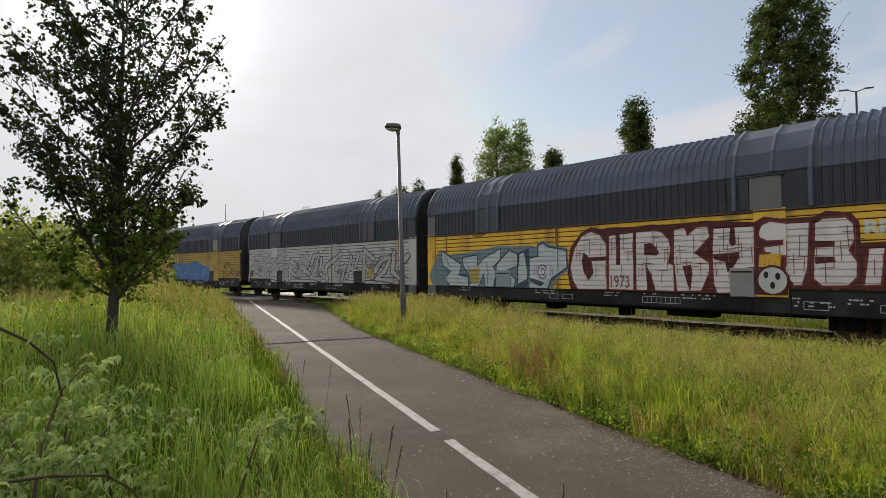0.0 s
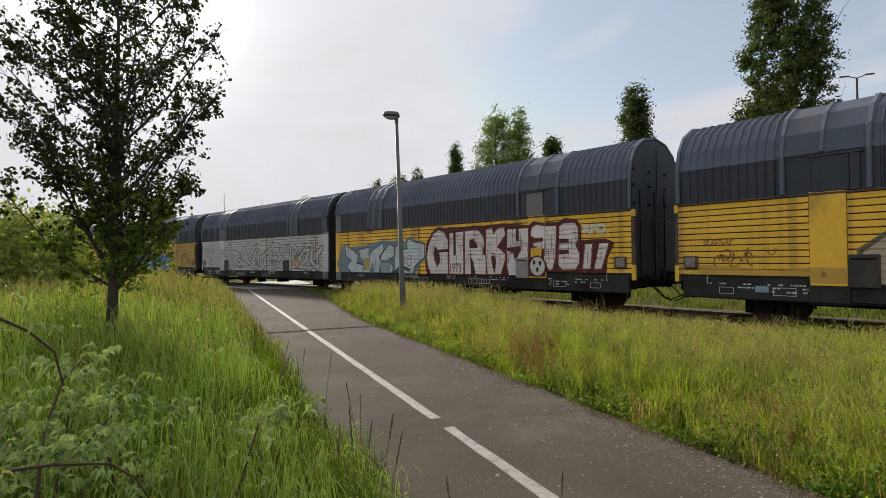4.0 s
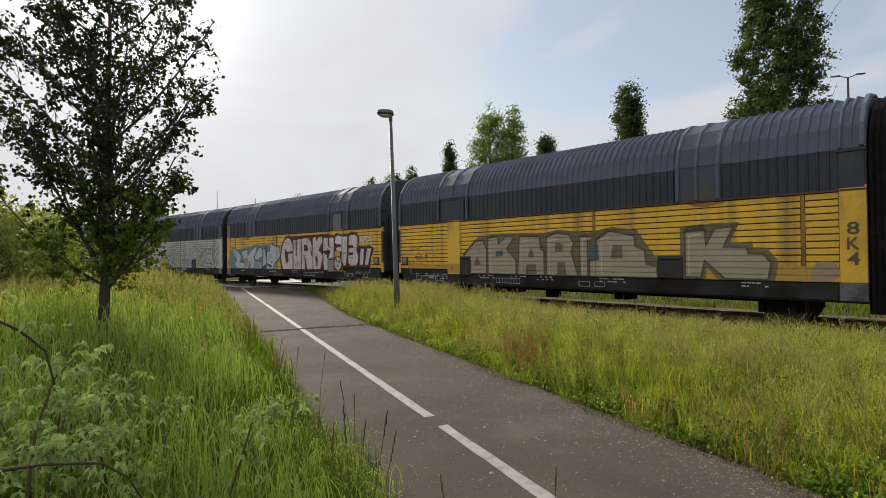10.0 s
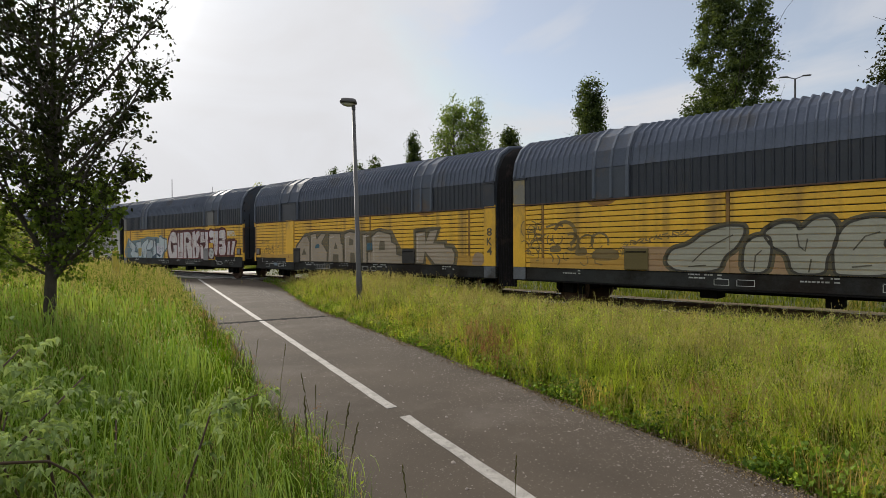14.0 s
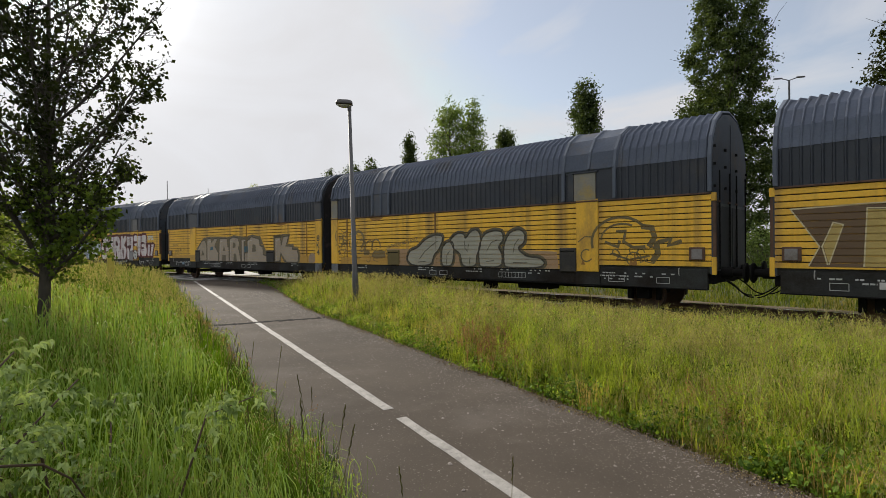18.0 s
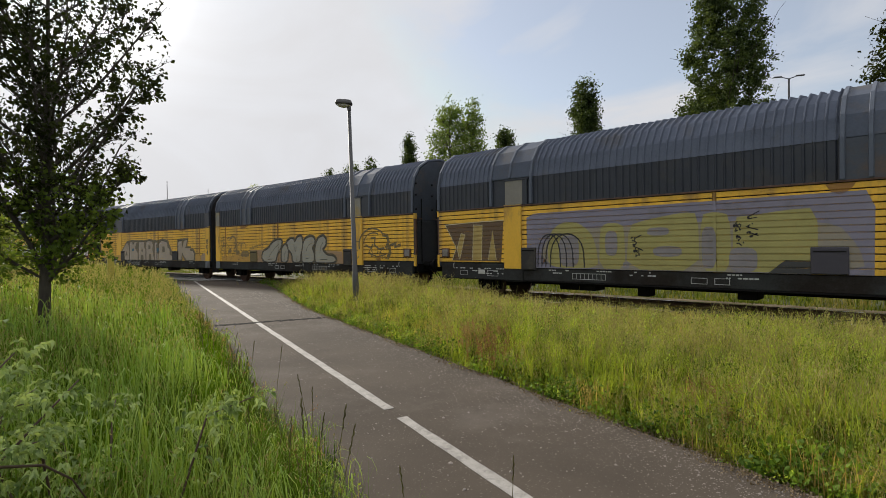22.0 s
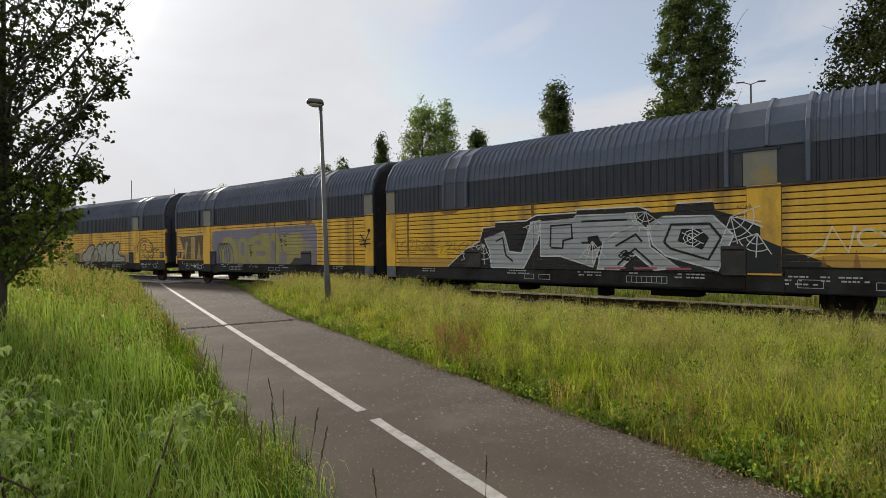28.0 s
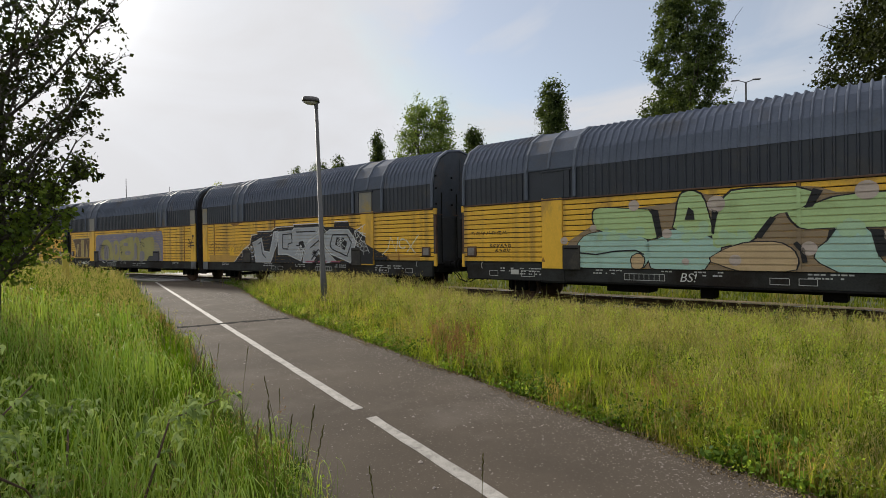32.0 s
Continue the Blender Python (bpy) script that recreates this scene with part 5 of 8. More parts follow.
    spray(k, bm, (0.20, 0.13, 0.04), 0, "thin dark tag")
    spray(k, poly(flat(), soft([(13.45, 1.03), (13.95, 1.03), (13.96, 1.42), (13.6, 1.46)])), (0.34, 0.25, 0.17), 0, "worn pale patch")
    bm = lettering(flat(), "8", 14.10, 14.30, 1.95, 2.20, 0.02)
    lettering(bm, "K", 14.10, 14.30, 1.66, 1.90, 0.02)
    spray(k, lettering(bm, "4", 14.10, 14.30, 1.36, 1.61, 0.02), (0.10, 0.085, 0.05), 1, "dark letters one above another")


def graffiti_grey():
    """Unit 3: rounded grey letters on a pinkish band, with dark scrawls before and curves behind them."""
    k = 3
    spray(k, poly(flat(), [(4.0, 1.02), (10.5, 1.02), (10.45, 1.50), (9.6, 1.54), (4.2, 1.60), (3.4, 1.62)]), (0.36, 0.235, 0.13), 0, "pinkish band under graffiti")
    letters = [[(4.47, 1.22), (4.61, 1.54), (5.02, 1.64), (5.35, 1.91), (5.78, 2.06), (6.16, 2.05), (6.19, 1.89), (6.02, 1.57), (5.78, 1.38), (5.66, 1.04), (4.75, 1.02)],
               [(6.15, 1.63), (6.36, 1.82), (6.64, 1.83), (6.69, 1.57), (6.61, 1.04), (6.12, 1.03)],
               [(6.50, 1.88), (6.80, 2.09), (7.11, 2.08), (7.16, 1.90), (7.41, 2.16), (7.65, 2.20), (7.79, 2.00), (7.77, 1.62), (7.62, 1.39), (7.60, 1.04), (7.03, 1.03), (6.95, 1.45), (6.69, 1.57)],
               [(7.72, 1.10), (7.70, 1.62), (7.90, 2.04), (8.32, 2.16), (8.62, 2.10), (8.66, 1.84), (8.45, 1.66), (8.62, 1.40), (8.58, 1.04), (7.80, 1.03)],
               [(8.66, 1.10), (8.66, 1.72), (8.86, 2.06), (9.20, 2.18), (9.42, 2.04), (9.40, 1.76), (9.14, 1.60), (9.46, 1.36), (9.90, 1.34), (10.1, 1.18), (9.9, 1.04), (8.8, 1.03)]]
    drawn(k, letters, (0.34, 0.33, 0.265), (0.050, 0.045, 0.035), 0.05, 1, "rounded grey graffiti letters", rounds=2, glow=(0.17, (0.11, 0.095, 0.055)))
    bm = flat()
    for pts in ([(5.1, 1.25), (5.35, 1.50), (5.7, 1.72), (5.95, 1.85)], [(5.0, 1.14), (5.4, 1.18)], [(6.35, 1.08), (6.38, 1.40), (6.5, 1.52)], [(7.12, 1.85), (7.16, 1.60), (7.26, 1.50), (7.30, 1.75)], [(7.32, 1.08), (7.36, 1.34)],
                [(8.02, 1.52), (8.2, 1.78), (8.42, 1.86)], [(8.0, 1.20), (8.3, 1.24)], [(9.0, 1.45), (9.05, 1.70), (9.2, 1.88)], [(9.0, 1.18), (9.5, 1.18)]):
        stroke(bm, pts, 0.026)
    spray(k, bm, (0.09, 0.08, 0.055), 3, "thin dark lines inside rounded letters")
    bm = flat()
    for q, ch in enumerate("cdebacde"):
        bubble(bm, ch, (3.38 + 0.205 * q, 3.60 + 0.205 * q), 1.60 + 0.035 * q, 1.74 + 0.04 * q, 0.035, 0.02, None, 0.0, 0.0, 0.02)
    stroke(bm, arcs(1.75, 1.95, 0.34, -60, 160), 0.10)
    stroke(bm, arcs(1.95, 1.75, 0.22, -120, 120), 0.08)
    stroke(bm, [(1.15, 2.16), (1.45, 2.24), (1.7, 2.18)], 0.06)
    stroke(bm, arcs(2.8, 1.72, 0.24, 200, -20), 0.06)
    for x0, x1, z0, z1 in ((1.25, 1.65, 1.45, 1.66), (2.05, 2.45, 1.36, 1.60), (2.55, 3.35, 1.24, 1.56)):
        poly(bm, soft([(x0, z0), (x1, z0 + 0.02), (x1 - 0.05, z1), (x0 + 0.04, z1 - 0.03)]))
    scribble(bm, 1.2, 3.4, 1.2, 1.9, 16, 0.035, 9)
    scribble(bm, 0.4, 0.95, 1.35, 2.2, 16, 0.03, 12)
    spray(k, bm, (0.20, 0.145, 0.060), 0, "faded dark scrawls")
    bm = flat()
    stroke(bm, arcs(12.25, 1.75, 0.75, 195, 40, 12, 0.62), 0.07)
    stroke(bm, arcs(12.3, 1.80, 0.55, 180, 60, 10, 0.40), 0.05)
    stroke(bm, [(12.8, 2.12), (13.05, 2.08), (13.12, 1.85), (12.98, 1.62)], 0.13)
    stroke(bm, [(12.15, 2.0), (12.4, 2.02), (12.35, 1.75), (12.6, 1.60), (12.9, 1.62)], 0.08)
    stroke(bm, [(11.85, 1.75), (12.2, 1.62), (12.25, 1.78)], 0.08)
    stroke(bm, [(13.15, 1.75), (13.2, 1.45), (13.05, 1.25)], 0.14)
    stroke(bm, [(13.2, 1.72), (13.5, 1.80), (13.45, 1.66), (13.75, 1.74)], 0.12)
    stroke(bm, [(12.0, 1.45), (12.5, 1.30), (13.0, 1.40)], 0.05)
    stroke(bm, arcs(11.35, 1.40, 0.16, 60, 330), 0.035)
    stroke(bm, [(11.1, 1.75), (11.3, 1.9), (11.55, 1.88)], 0.03)
    scribble(bm, 11.9, 13.2, 1.25, 1.6, 8, 0.03, 18)
    spray(k, bm, (0.15, 0.115, 0.05), 0, "faded dark curves")


def graffiti_purple():
    """Unit 4: a brown block, then a wide field of dull violet with yellow-green patches."""
    k = 4
    spray(k, poly(flat(), [(0.30, 2.36), (2.72, 2.40), (2.62, 1.20), (0.62, 1.20), (0.80, 1.60), (0.55, 2.0)]), (0.12, 0.075, 0.04), 0, "brown graffiti block")
    bm = poly(flat(), [(0.95, 1.25), (1.18, 2.02), (1.02, 2.05), (0.86, 1.6)])
    poly(bm, [(1.50, 1.22), (1.85, 1.22), (1.88, 2.28), (1.55, 2.30)])
    poly(bm, [(2.15, 1.24), (2.42, 1.24), (2.30, 2.10)])
    spray(k, bm, (0.42, 0.31, 0.10), 1, "yellowish shapes in a brown graffiti block")
    bm = flat()
    stroke(bm, [(0.30, 2.36), (1.5, 2.40), (2.72, 2.42)], 0.03)
    stroke(bm, [(0.95, 1.25), (1.18, 2.02), (1.02, 2.07), (0.84, 1.6), (0.93, 1.24)], 0.025)
    stroke(bm, [(1.49, 1.22), (1.54, 2.32), (1.90, 2.30), (1.86, 1.22)], 0.025)
    stroke(bm, [(2.13, 1.24), (2.30, 2.14), (2.44, 1.24)], 0.025)
    stroke(bm, [(0.32, 2.34), (0.55, 2.0), (0.80, 1.6), (0.62, 1.22)], 0.025)
    spray(k, bm, (0.55, 0.48, 0.30), 2, "pale outlines of a brown graffiti block")
    spray(k, poly(flat(), [(3.55, 1.02), (11.31, 1.02), (11.33, 2.30), (11.2, 2.62), (3.80, 2.56), (3.55, 2.45)]), (0.208, 0.195, 0.248), 0, "dull violet graffiti field")
    spray(k, poly(flat(), soft([(3.9, 1.03), (11.2, 1.03), (11.1, 1.55), (10.7, 2.10), (7.5, 2.16), (4.3, 2.05)])), (0.265, 0.235, 0.185), 0.5, "faint yellow-green film on violet")
    bm = poly(flat(), soft([(4.30, 1.04), (5.78, 1.04), (5.74, 1.50), (5.60, 1.95), (5.20, 2.26), (4.70, 2.28), (4.36, 2.05), (4.25, 1.5)]))
    poly(bm, soft([(5.80, 1.04), (6.50, 1.04), (6.48, 2.10), (6.30, 2.20), (5.98, 2.20), (5.82, 2.05)], 1))
    poly(bm, soft([(6.52, 1.04), (8.25, 1.04), (8.22, 2.34), (7.9, 2.38), (7.0, 2.24), (6.60, 2.12)], 1))
    poly(bm, soft([(8.27, 1.04), (8.90, 1.04), (8.88, 2.28), (8.55, 2.36), (8.28, 2.30)], 1))
    poly(bm, soft([(8.92, 1.04), (10.46, 1.04), (10.44, 2.34), (9.9, 2.32), (9.3, 2.24), (8.95, 2.22)], 1))
    spray(k, bm, (0.335, 0.302, 0.105), 1, "faded yellow-green graffiti patches")
    bm = flat()
    for x0, x1, z0, z1 in ((4.62, 5.22, 1.08, 1.92), (5.97, 6.30, 1.38, 2.00), (7.06, 7.57, 1.86, 2.05), (7.20, 7.86, 1.36, 1.60), (6.44, 6.60, 1.04, 1.22), (8.29, 8.60, 1.10, 2.03), (8.86, 9.40, 1.035, 1.56)):
        poly(bm, soft([(x0, z0), (x1, z0), (x1, z1), (x0, z1)]))
    spray(k, bm, (0.228, 0.210, 0.215), 2, "dull violet gaps in graffiti letters")
    bm = flat()
    for a, b in ((3.93, 4.66), (4.06, 4.85), (4.19, 5.05), (4.34, 5.38)):
        stroke(bm, [((a + b) / 2 - (b - a) / 2 * math.cos(math.pi * q / 12), 1.06 + 0.90 * math.sin(math.pi * q / 12) ** 0.6) for q in range(13)], 0.034)
    spray(k, bm, (0.025, 0.025, 0.03), 3, "thin black arcs")
    bm = flat()
    for q in range(4):
        scribble(bm, 6.66 + 0.04 * q, 6.76 + 0.04 * q, 1.76 - 0.14 * q, 1.85 - 0.14 * q, 3, 0.026, 3 + q)
    for q in range(7):
        x, z = (8.97 + 0.02 * q, 2.02 - 0.13 * q) if q < 4 else (9.20, 2.14 - 0.17 * (q - 4))
        scribble(bm, x, x + 0.11, z, z + 0.09, 3, 0.028, 5 + q)
    stroke(bm, [(13.75, 2.15), (13.95, 1.95), (14.05, 1.65)], 0.045)
    stroke(bm, [(14.25, 2.25), (14.08, 2.0), (14.0, 1.7)], 0.04)
    stroke(bm, [(13.7, 1.90), (14.3, 1.98)], 0.035)
    stroke(bm, [(13.72, 1.78), (14.3, 1.82)], 0.05)
    disc(bm, 14.22, 2.28, 0.07)
    spray(k, bm, INK, 3, "black tags")
    spray(k, poly(flat(), [(9.6, 1.03), (10.9, 1.03), (10.8, 1.28), (9.9, 1.30)]), (0.05, 0.05, 0.05), 2, "dark patch beside the equipment box")


def web(bm, x, z, r, a0, a1, n=5):
    for q in range(n):
        a = radians(a0 + (a1 - a0) * q / (n - 1))
        stroke(bm, [(x, z), (x + r * math.cos(a), z + r * math.sin(a))], 0.02)
    for rr in (0.45, 0.75):
        stroke(bm, arcs(x, z, r * rr, a0, a1, 6), 0.018)


def graffiti_silver():
    """Unit 5: silver letters on black, with white cobwebs."""
    k = 5
    spray(k, poly(flat(), [(2.75, 1.02), (3.54, 1.57), (4.03, 1.78), (4.17, 2.18), (4.60, 2.21), (4.60, 2.33), (5.65, 2.33), (5.99, 2.47), (7.16, 2.47), (7.16, 2.55), (8.77, 2.54), (9.09, 2.40), (9.58, 2.40), (9.64, 2.56), (10.40, 2.56), (10.45, 2.38),
                           (10.85, 2.24), (11.30, 2.02), (11.30, 1.75), (11.6, 1.60), (12.3, 1.30), (12.5, 1.16), (12.4, 1.02)]), (0.016, 0.016, 0.019), 0, "black backing of a graffiti piece")
    letters = [[(4.22, 1.87), (4.90, 2.07), (5.07, 1.50), (5.50, 1.46), (5.80, 2.30), (6.10, 2.34), (6.02, 1.80), (5.54, 1.03), (4.45, 1.03), (4.40, 1.50)],
               [(6.10, 2.29), (7.08, 2.34), (7.16, 2.42), (8.68, 2.39), (8.74, 2.13), (8.16, 1.93), (7.80, 1.64), (7.60, 1.10), (6.69, 1.37), (6.10, 1.37)],
               [(7.88, 1.72), (8.76, 2.20), (8.98, 1.99), (9.04, 1.59), (9.70, 1.10), (9.13, 1.05), (8.69, 1.42), (8.28, 1.05), (7.72, 1.05)],
               [(8.98, 2.10), (9.34, 2.29), (10.40, 2.26), (10.80, 1.83), (10.49, 1.06), (9.40, 1.38), (9.10, 1.65)]]
    drawn(k, letters, (0.36, 0.38, 0.40), (0.58, 0.60, 0.60), 0.040, 1, "silver graffiti letters", rounds=0)
    bm = flat()
    for pts in ([(4.62, 1.80), (4.86, 1.90), (4.96, 1.40), (5.20, 1.22)], [(6.40, 1.62), (6.42, 2.18), (7.02, 2.20), (7.04, 1.84), (6.78, 1.78), (6.76, 1.58), (6.42, 1.60)], [(7.30, 2.26), (8.50, 2.26)], [(7.30, 1.72), (7.62, 1.72)],
                [(8.20, 1.62), (8.70, 1.90), (8.85, 1.72)], [(8.25, 1.16), (8.68, 1.56), (9.10, 1.18)], [(9.36, 1.70), (9.52, 2.10), (10.34, 2.08), (10.56, 1.78), (10.30, 1.30), (9.50, 1.55), (9.36, 1.70)]):
        stroke(bm, pts, 0.05)
    poly(bm, [(9.66, 1.72), (9.74, 2.0), (10.14, 1.98), (10.32, 1.78), (10.18, 1.52)])
    poly(bm, [(5.30, 1.62), (5.52, 1.60), (5.70, 2.02), (5.52, 2.02)])
    poly(bm, [(7.55, 1.50), (7.86, 1.66), (7.74, 1.90), (7.45, 1.86)])
    scribble(bm, 8.30, 8.60, 1.30, 1.50, 9, 0.03, 11)
    spray(k, bm, INK, 3, "black inner lines of silver letters")
    bm = flat()
    stroke(bm, [(2.78, 1.04), (3.54, 1.60), (4.03, 1.81), (4.17, 2.21), (4.60, 2.23)], 0.03)
    stroke(bm, [(4.60, 2.35), (5.65, 2.35), (5.99, 2.49), (7.16, 2.50), (7.16, 2.57), (8.77, 2.56), (9.09, 2.42)], 0.035)
    stroke(bm, [(9.64, 2.58), (10.40, 2.58)], 0.03)
    web(bm, 4.18, 1.72, 0.60, 190, 300)
    web(bm, 3.75, 1.45, 0.45, 180, 290)
    web(bm, 5.95, 2.3, 0.42, 200, 290, 4)
    web(bm, 8.95, 2.42, 0.5, 180, 320)
    web(bm, 7.60, 1.75, 0.55, 230, 310, 5)
    web(bm, 9.98, 1.78, 0.26, 30, 330, 6)
    web(bm, 10.75, 2.22, 0.6, 250, 380, 5)
    web(bm, 11.25, 1.85, 0.5, 200, 300, 4)
    stroke(bm, [(10.85, 2.22), (11.35, 1.98)], 0.03)
    spray(k, bm, (0.62, 0.63, 0.62), 5, "thin white cobweb lines")
    bm = flat()
    for q in range(3):
        stroke(bm, [(7.9 + 0.75 * q, 1.07 + 0.01 * q), (8.45 + 0.75 * q, 1.09)], 0.05)
    spray(k, bm, (0.34, 0.10, 0.14), 5, "small reddish strokes")
    bm = flat()
    stroke(bm, [(12.35, 1.5), (12.5, 1.95), (12.75, 1.45), (12.85, 1.95)], 0.05)
    stroke(bm, arcs(13.05, 1.72, 0.16, 40, 320), 0.045)
    stroke(bm, [(13.2, 1.85), (13.6, 1.4)], 0.04)
    stroke(bm, [(13.25, 1.45), (13.75, 2.0)], 0.04)
    stroke(bm, [(12.1, 1.35), (12.35, 1.55)], 0.04)
    spray(k, bm, (0.64, 0.60, 0.45), 0, "white tag")
    bm = lettering(flat(), "ACAB", 10.85, 11.15, 2.38, 2.46, 0.01)
    for q in range(9):
        bubble(bm, "bedacebad"[q], (0.5 + 0.42 * q, 0.95 + 0.42 * q), 1.45, 1.98 - 0.02 * q, 0.028, 0.03, None, 0.0, 0.0, 0.02)
    spray(k, bm, (0.22, 0.14, 0.035), 1, "small dark writing")
    bm = poly(flat(), [(2.35, 1.32), (2.72, 1.32), (2.72, 1.72), (2.35, 1.72)])
    spray(k, bm, (0.80, 0.50, 0.03), 0, "bright yellow paint patch")


def graffiti_green():
    """Unit 6: mint and blue-green letters with black outlines on a brown ground."""
    k = 6
    spray(k, poly(flat(), soft([(3.4, 1.62), (4.22, 2.11), (5.28, 2.47), (6.29, 2.54), (6.7, 2.74), (7.15, 2.6), (7.42, 2.76), (8.8, 2.72), (9.25, 2.52), (12.5, 2.5), (13.6, 1.9), (13.7, 1.02), (3.67, 1.02)], 1)), (0.26, 0.19, 0.115), 0, "brown ground of a graffiti piece")

    def blobs(shapes, grow):
        bm = flat()
        for pts in shapes:
            cx, cz = sum(p[0] for p in pts) / len(pts), sum(p[1] for p in pts) / len(pts)
            out = []
            for x, z in pts:
                d = Vector((x - cx, z - cz))
                out.append(tuple(Vector((x, z)) + d.normalized() * grow))
            poly(bm, soft(out, 1))
        return bm

    top = [[(4.26, 2.46), (4.48, 2.51), (5.28, 2.42), (5.64, 2.40), (5.80, 1.78), (5.6, 1.72), (5.27, 1.86), (4.37, 1.95), (4.26, 2.18)],
           [(6.29, 2.47), (6.35, 2.70), (6.56, 2.77), (6.79, 2.63), (6.95, 2.01), (6.98, 1.75), (6.17, 1.94), (6.26, 2.22)],
           [(7.23, 2.54), (7.42, 2.72), (8.78, 2.67), (8.62, 2.25), (8.07, 2.17), (7.75, 1.66), (7.41, 1.61), (7.03, 1.5), (7.01, 1.83), (7.15, 2.3)],
           [(8.39, 2.24), (8.73, 2.30), (9.25, 2.48), (10.6, 2.5), (11.9, 2.42), (11.6, 1.85), (9.17, 1.90), (8.64, 1.87), (8.46, 2.07)]]
    low = [[(3.84, 1.63), (4.07, 1.85), (4.65, 1.90), (5.27, 1.84), (5.57, 1.66), (5.59, 1.3), (5.4, 1.02), (3.83, 1.02), (3.75, 1.3)],
           [(5.6, 1.66), (5.92, 1.70), (6.17, 1.92), (6.98, 1.71), (7.14, 1.47), (6.92, 1.28), (6.75, 1.02), (5.72, 1.02), (5.63, 1.3)],
           [(9.19, 1.88), (9.62, 1.86), (9.73, 1.3), (10.1, 1.02), (9.3, 1.02), (8.86, 1.27), (8.9, 1.46), (9.08, 1.61)], [(10.3, 1.02), (10.4, 1.8), (12.6, 1.8), (12.8, 1.02)]]
    org = [[(6.86, 1.24), (7.25, 1.49), (7.67, 1.62), (8.22, 1.62), (8.47, 1.46), (8.56, 1.24), (8.5, 1.02), (7.56, 1.02), (7.41, 1.04)], [(5.18, 1.29), (5.37, 1.4), (5.52, 1.26), (5.45, 1.02), (5.21, 1.02)]]
    spray(k, blobs(top + low, 0.075), INK, 1, "black outlines of a graffiti piece")
    spray(k, blobs(top, 0.03), (0.40, 0.54, 0.25), 2, "mint-green graffiti shapes")
    spray(k, blobs(low, 0.05), (0.35, 0.53, 0.45), 1.5, "blue-green graffiti shapes")
    rng = random.Random(8)
    bm = flat()
    for x0, x1, z0, z1 in ((4.3, 5.5, 1.78, 1.98), (6.25, 6.85, 1.72, 2.0), (7.1, 7.65, 1.62, 1.85), (9.25, 9.6, 1.75, 1.95)):
        for _ in range(16):
            disc(bm, rng.uniform(x0, x1), rng.uniform(z0, z1), rng.uniform(0.05, 0.11), None, 10)
            bm.verts.ensure_lookup_table()
            for v in bm.verts[-10:]:
                v.co.z = rng.uniform(0, 0.0016)
    spray(k, bm, (0.375, 0.535, 0.34), 2.3, "soft overspray between mint and blue-green")
    spray(k, blobs(org, 0.03), INK, 3, "black outline of orange shapes")
    spray(k, blobs(org, 0.0), (0.50, 0.36, 0.20), 4, "pale orange graffiti shapes")
    bm = flat()
    for x, z, r in ((3.42, 1.72, 0.10), (4.23, 2.02, 0.09), (5.27, 2.53, 0.13), (7.07, 2.46, 0.18), (8.73, 1.48, 0.14), (9.62, 2.56, 0.18), (7.43, 1.24, 0.12), (6.03, 1.84, 0.11), (6.43, 1.20, 0.08), (9.95, 1.72, 0.10)):
        disc(bm, x, z, r)
    spray(k, bm, (0.46, 0.38, 0.33), 5, "pale pink dots")
    bm = poly(flat(), [(5.66, 2.44), (5.84, 2.38), (5.93, 1.80), (5.80, 1.76)])
    poly(bm, [(6.50, 2.42), (6.61, 2.33), (6.63, 2.13), (6.42, 2.14)])
    poly(bm, [(8.80, 2.66), (8.96, 2.60), (8.80, 2.30), (8.66, 2.28)])
    poly(bm, [(6.98, 2.35), (7.10, 2.30), (7.02, 1.80), (6.97, 1.82)])
    poly(bm, [(7.78, 1.72), (8.08, 2.14), (8.18, 2.10), (7.92, 1.70)])
    poly(bm, [(9.66, 1.84), (9.85, 1.82), (9.98, 1.36), (9.78, 1.32)])
    poly(bm, [(9.05, 1.84), (9.17, 1.86), (9.0, 1.58)])
    stroke(bm, [(3.85, 1.40), (4.3, 1.36), (4.8, 1.44), (5.3, 1.46), (5.5, 1.36)], 0.035)
    stroke(bm, [(8.50, 1.60), (8.62, 1.45), (8.66, 1.20)], 0.09)
    spray(k, bm, INK, 5, "black accents")
    bm = flat()
    for word, x, dx, z in (("cebadea", 0.30, 0.19, 1.93), ("debacd", 0.98, 0.13, 1.56), ("aceb", 1.18, 0.14, 1.42)):
        for q, ch in enumerate(word):
            bubble(bm, ch, (x + dx * q, x + dx * (q + 0.85)), z, z + 0.11, 0.026, 0.012, None, 0.0, 0.0, 0.012)
    spray(k, bm, (0.07, 0.05, 0.02), 0, "thin dark tags")
    bm = lettering(flat(), "BS!", 6.30, 6.66, 0.74, 0.94, 0.0, 0.25)
    for v in bm.verts:
        v.co = (U / 2 - v.co.x, HALF_W - 0.026, v.co.y)
    tagged(part("graffiti", mesh_of(bm, "graffiti", paint(0.55, 0.55, 0.53)), None, UNITS[k], "small white hand lettering on the sill"), kind="stuff")


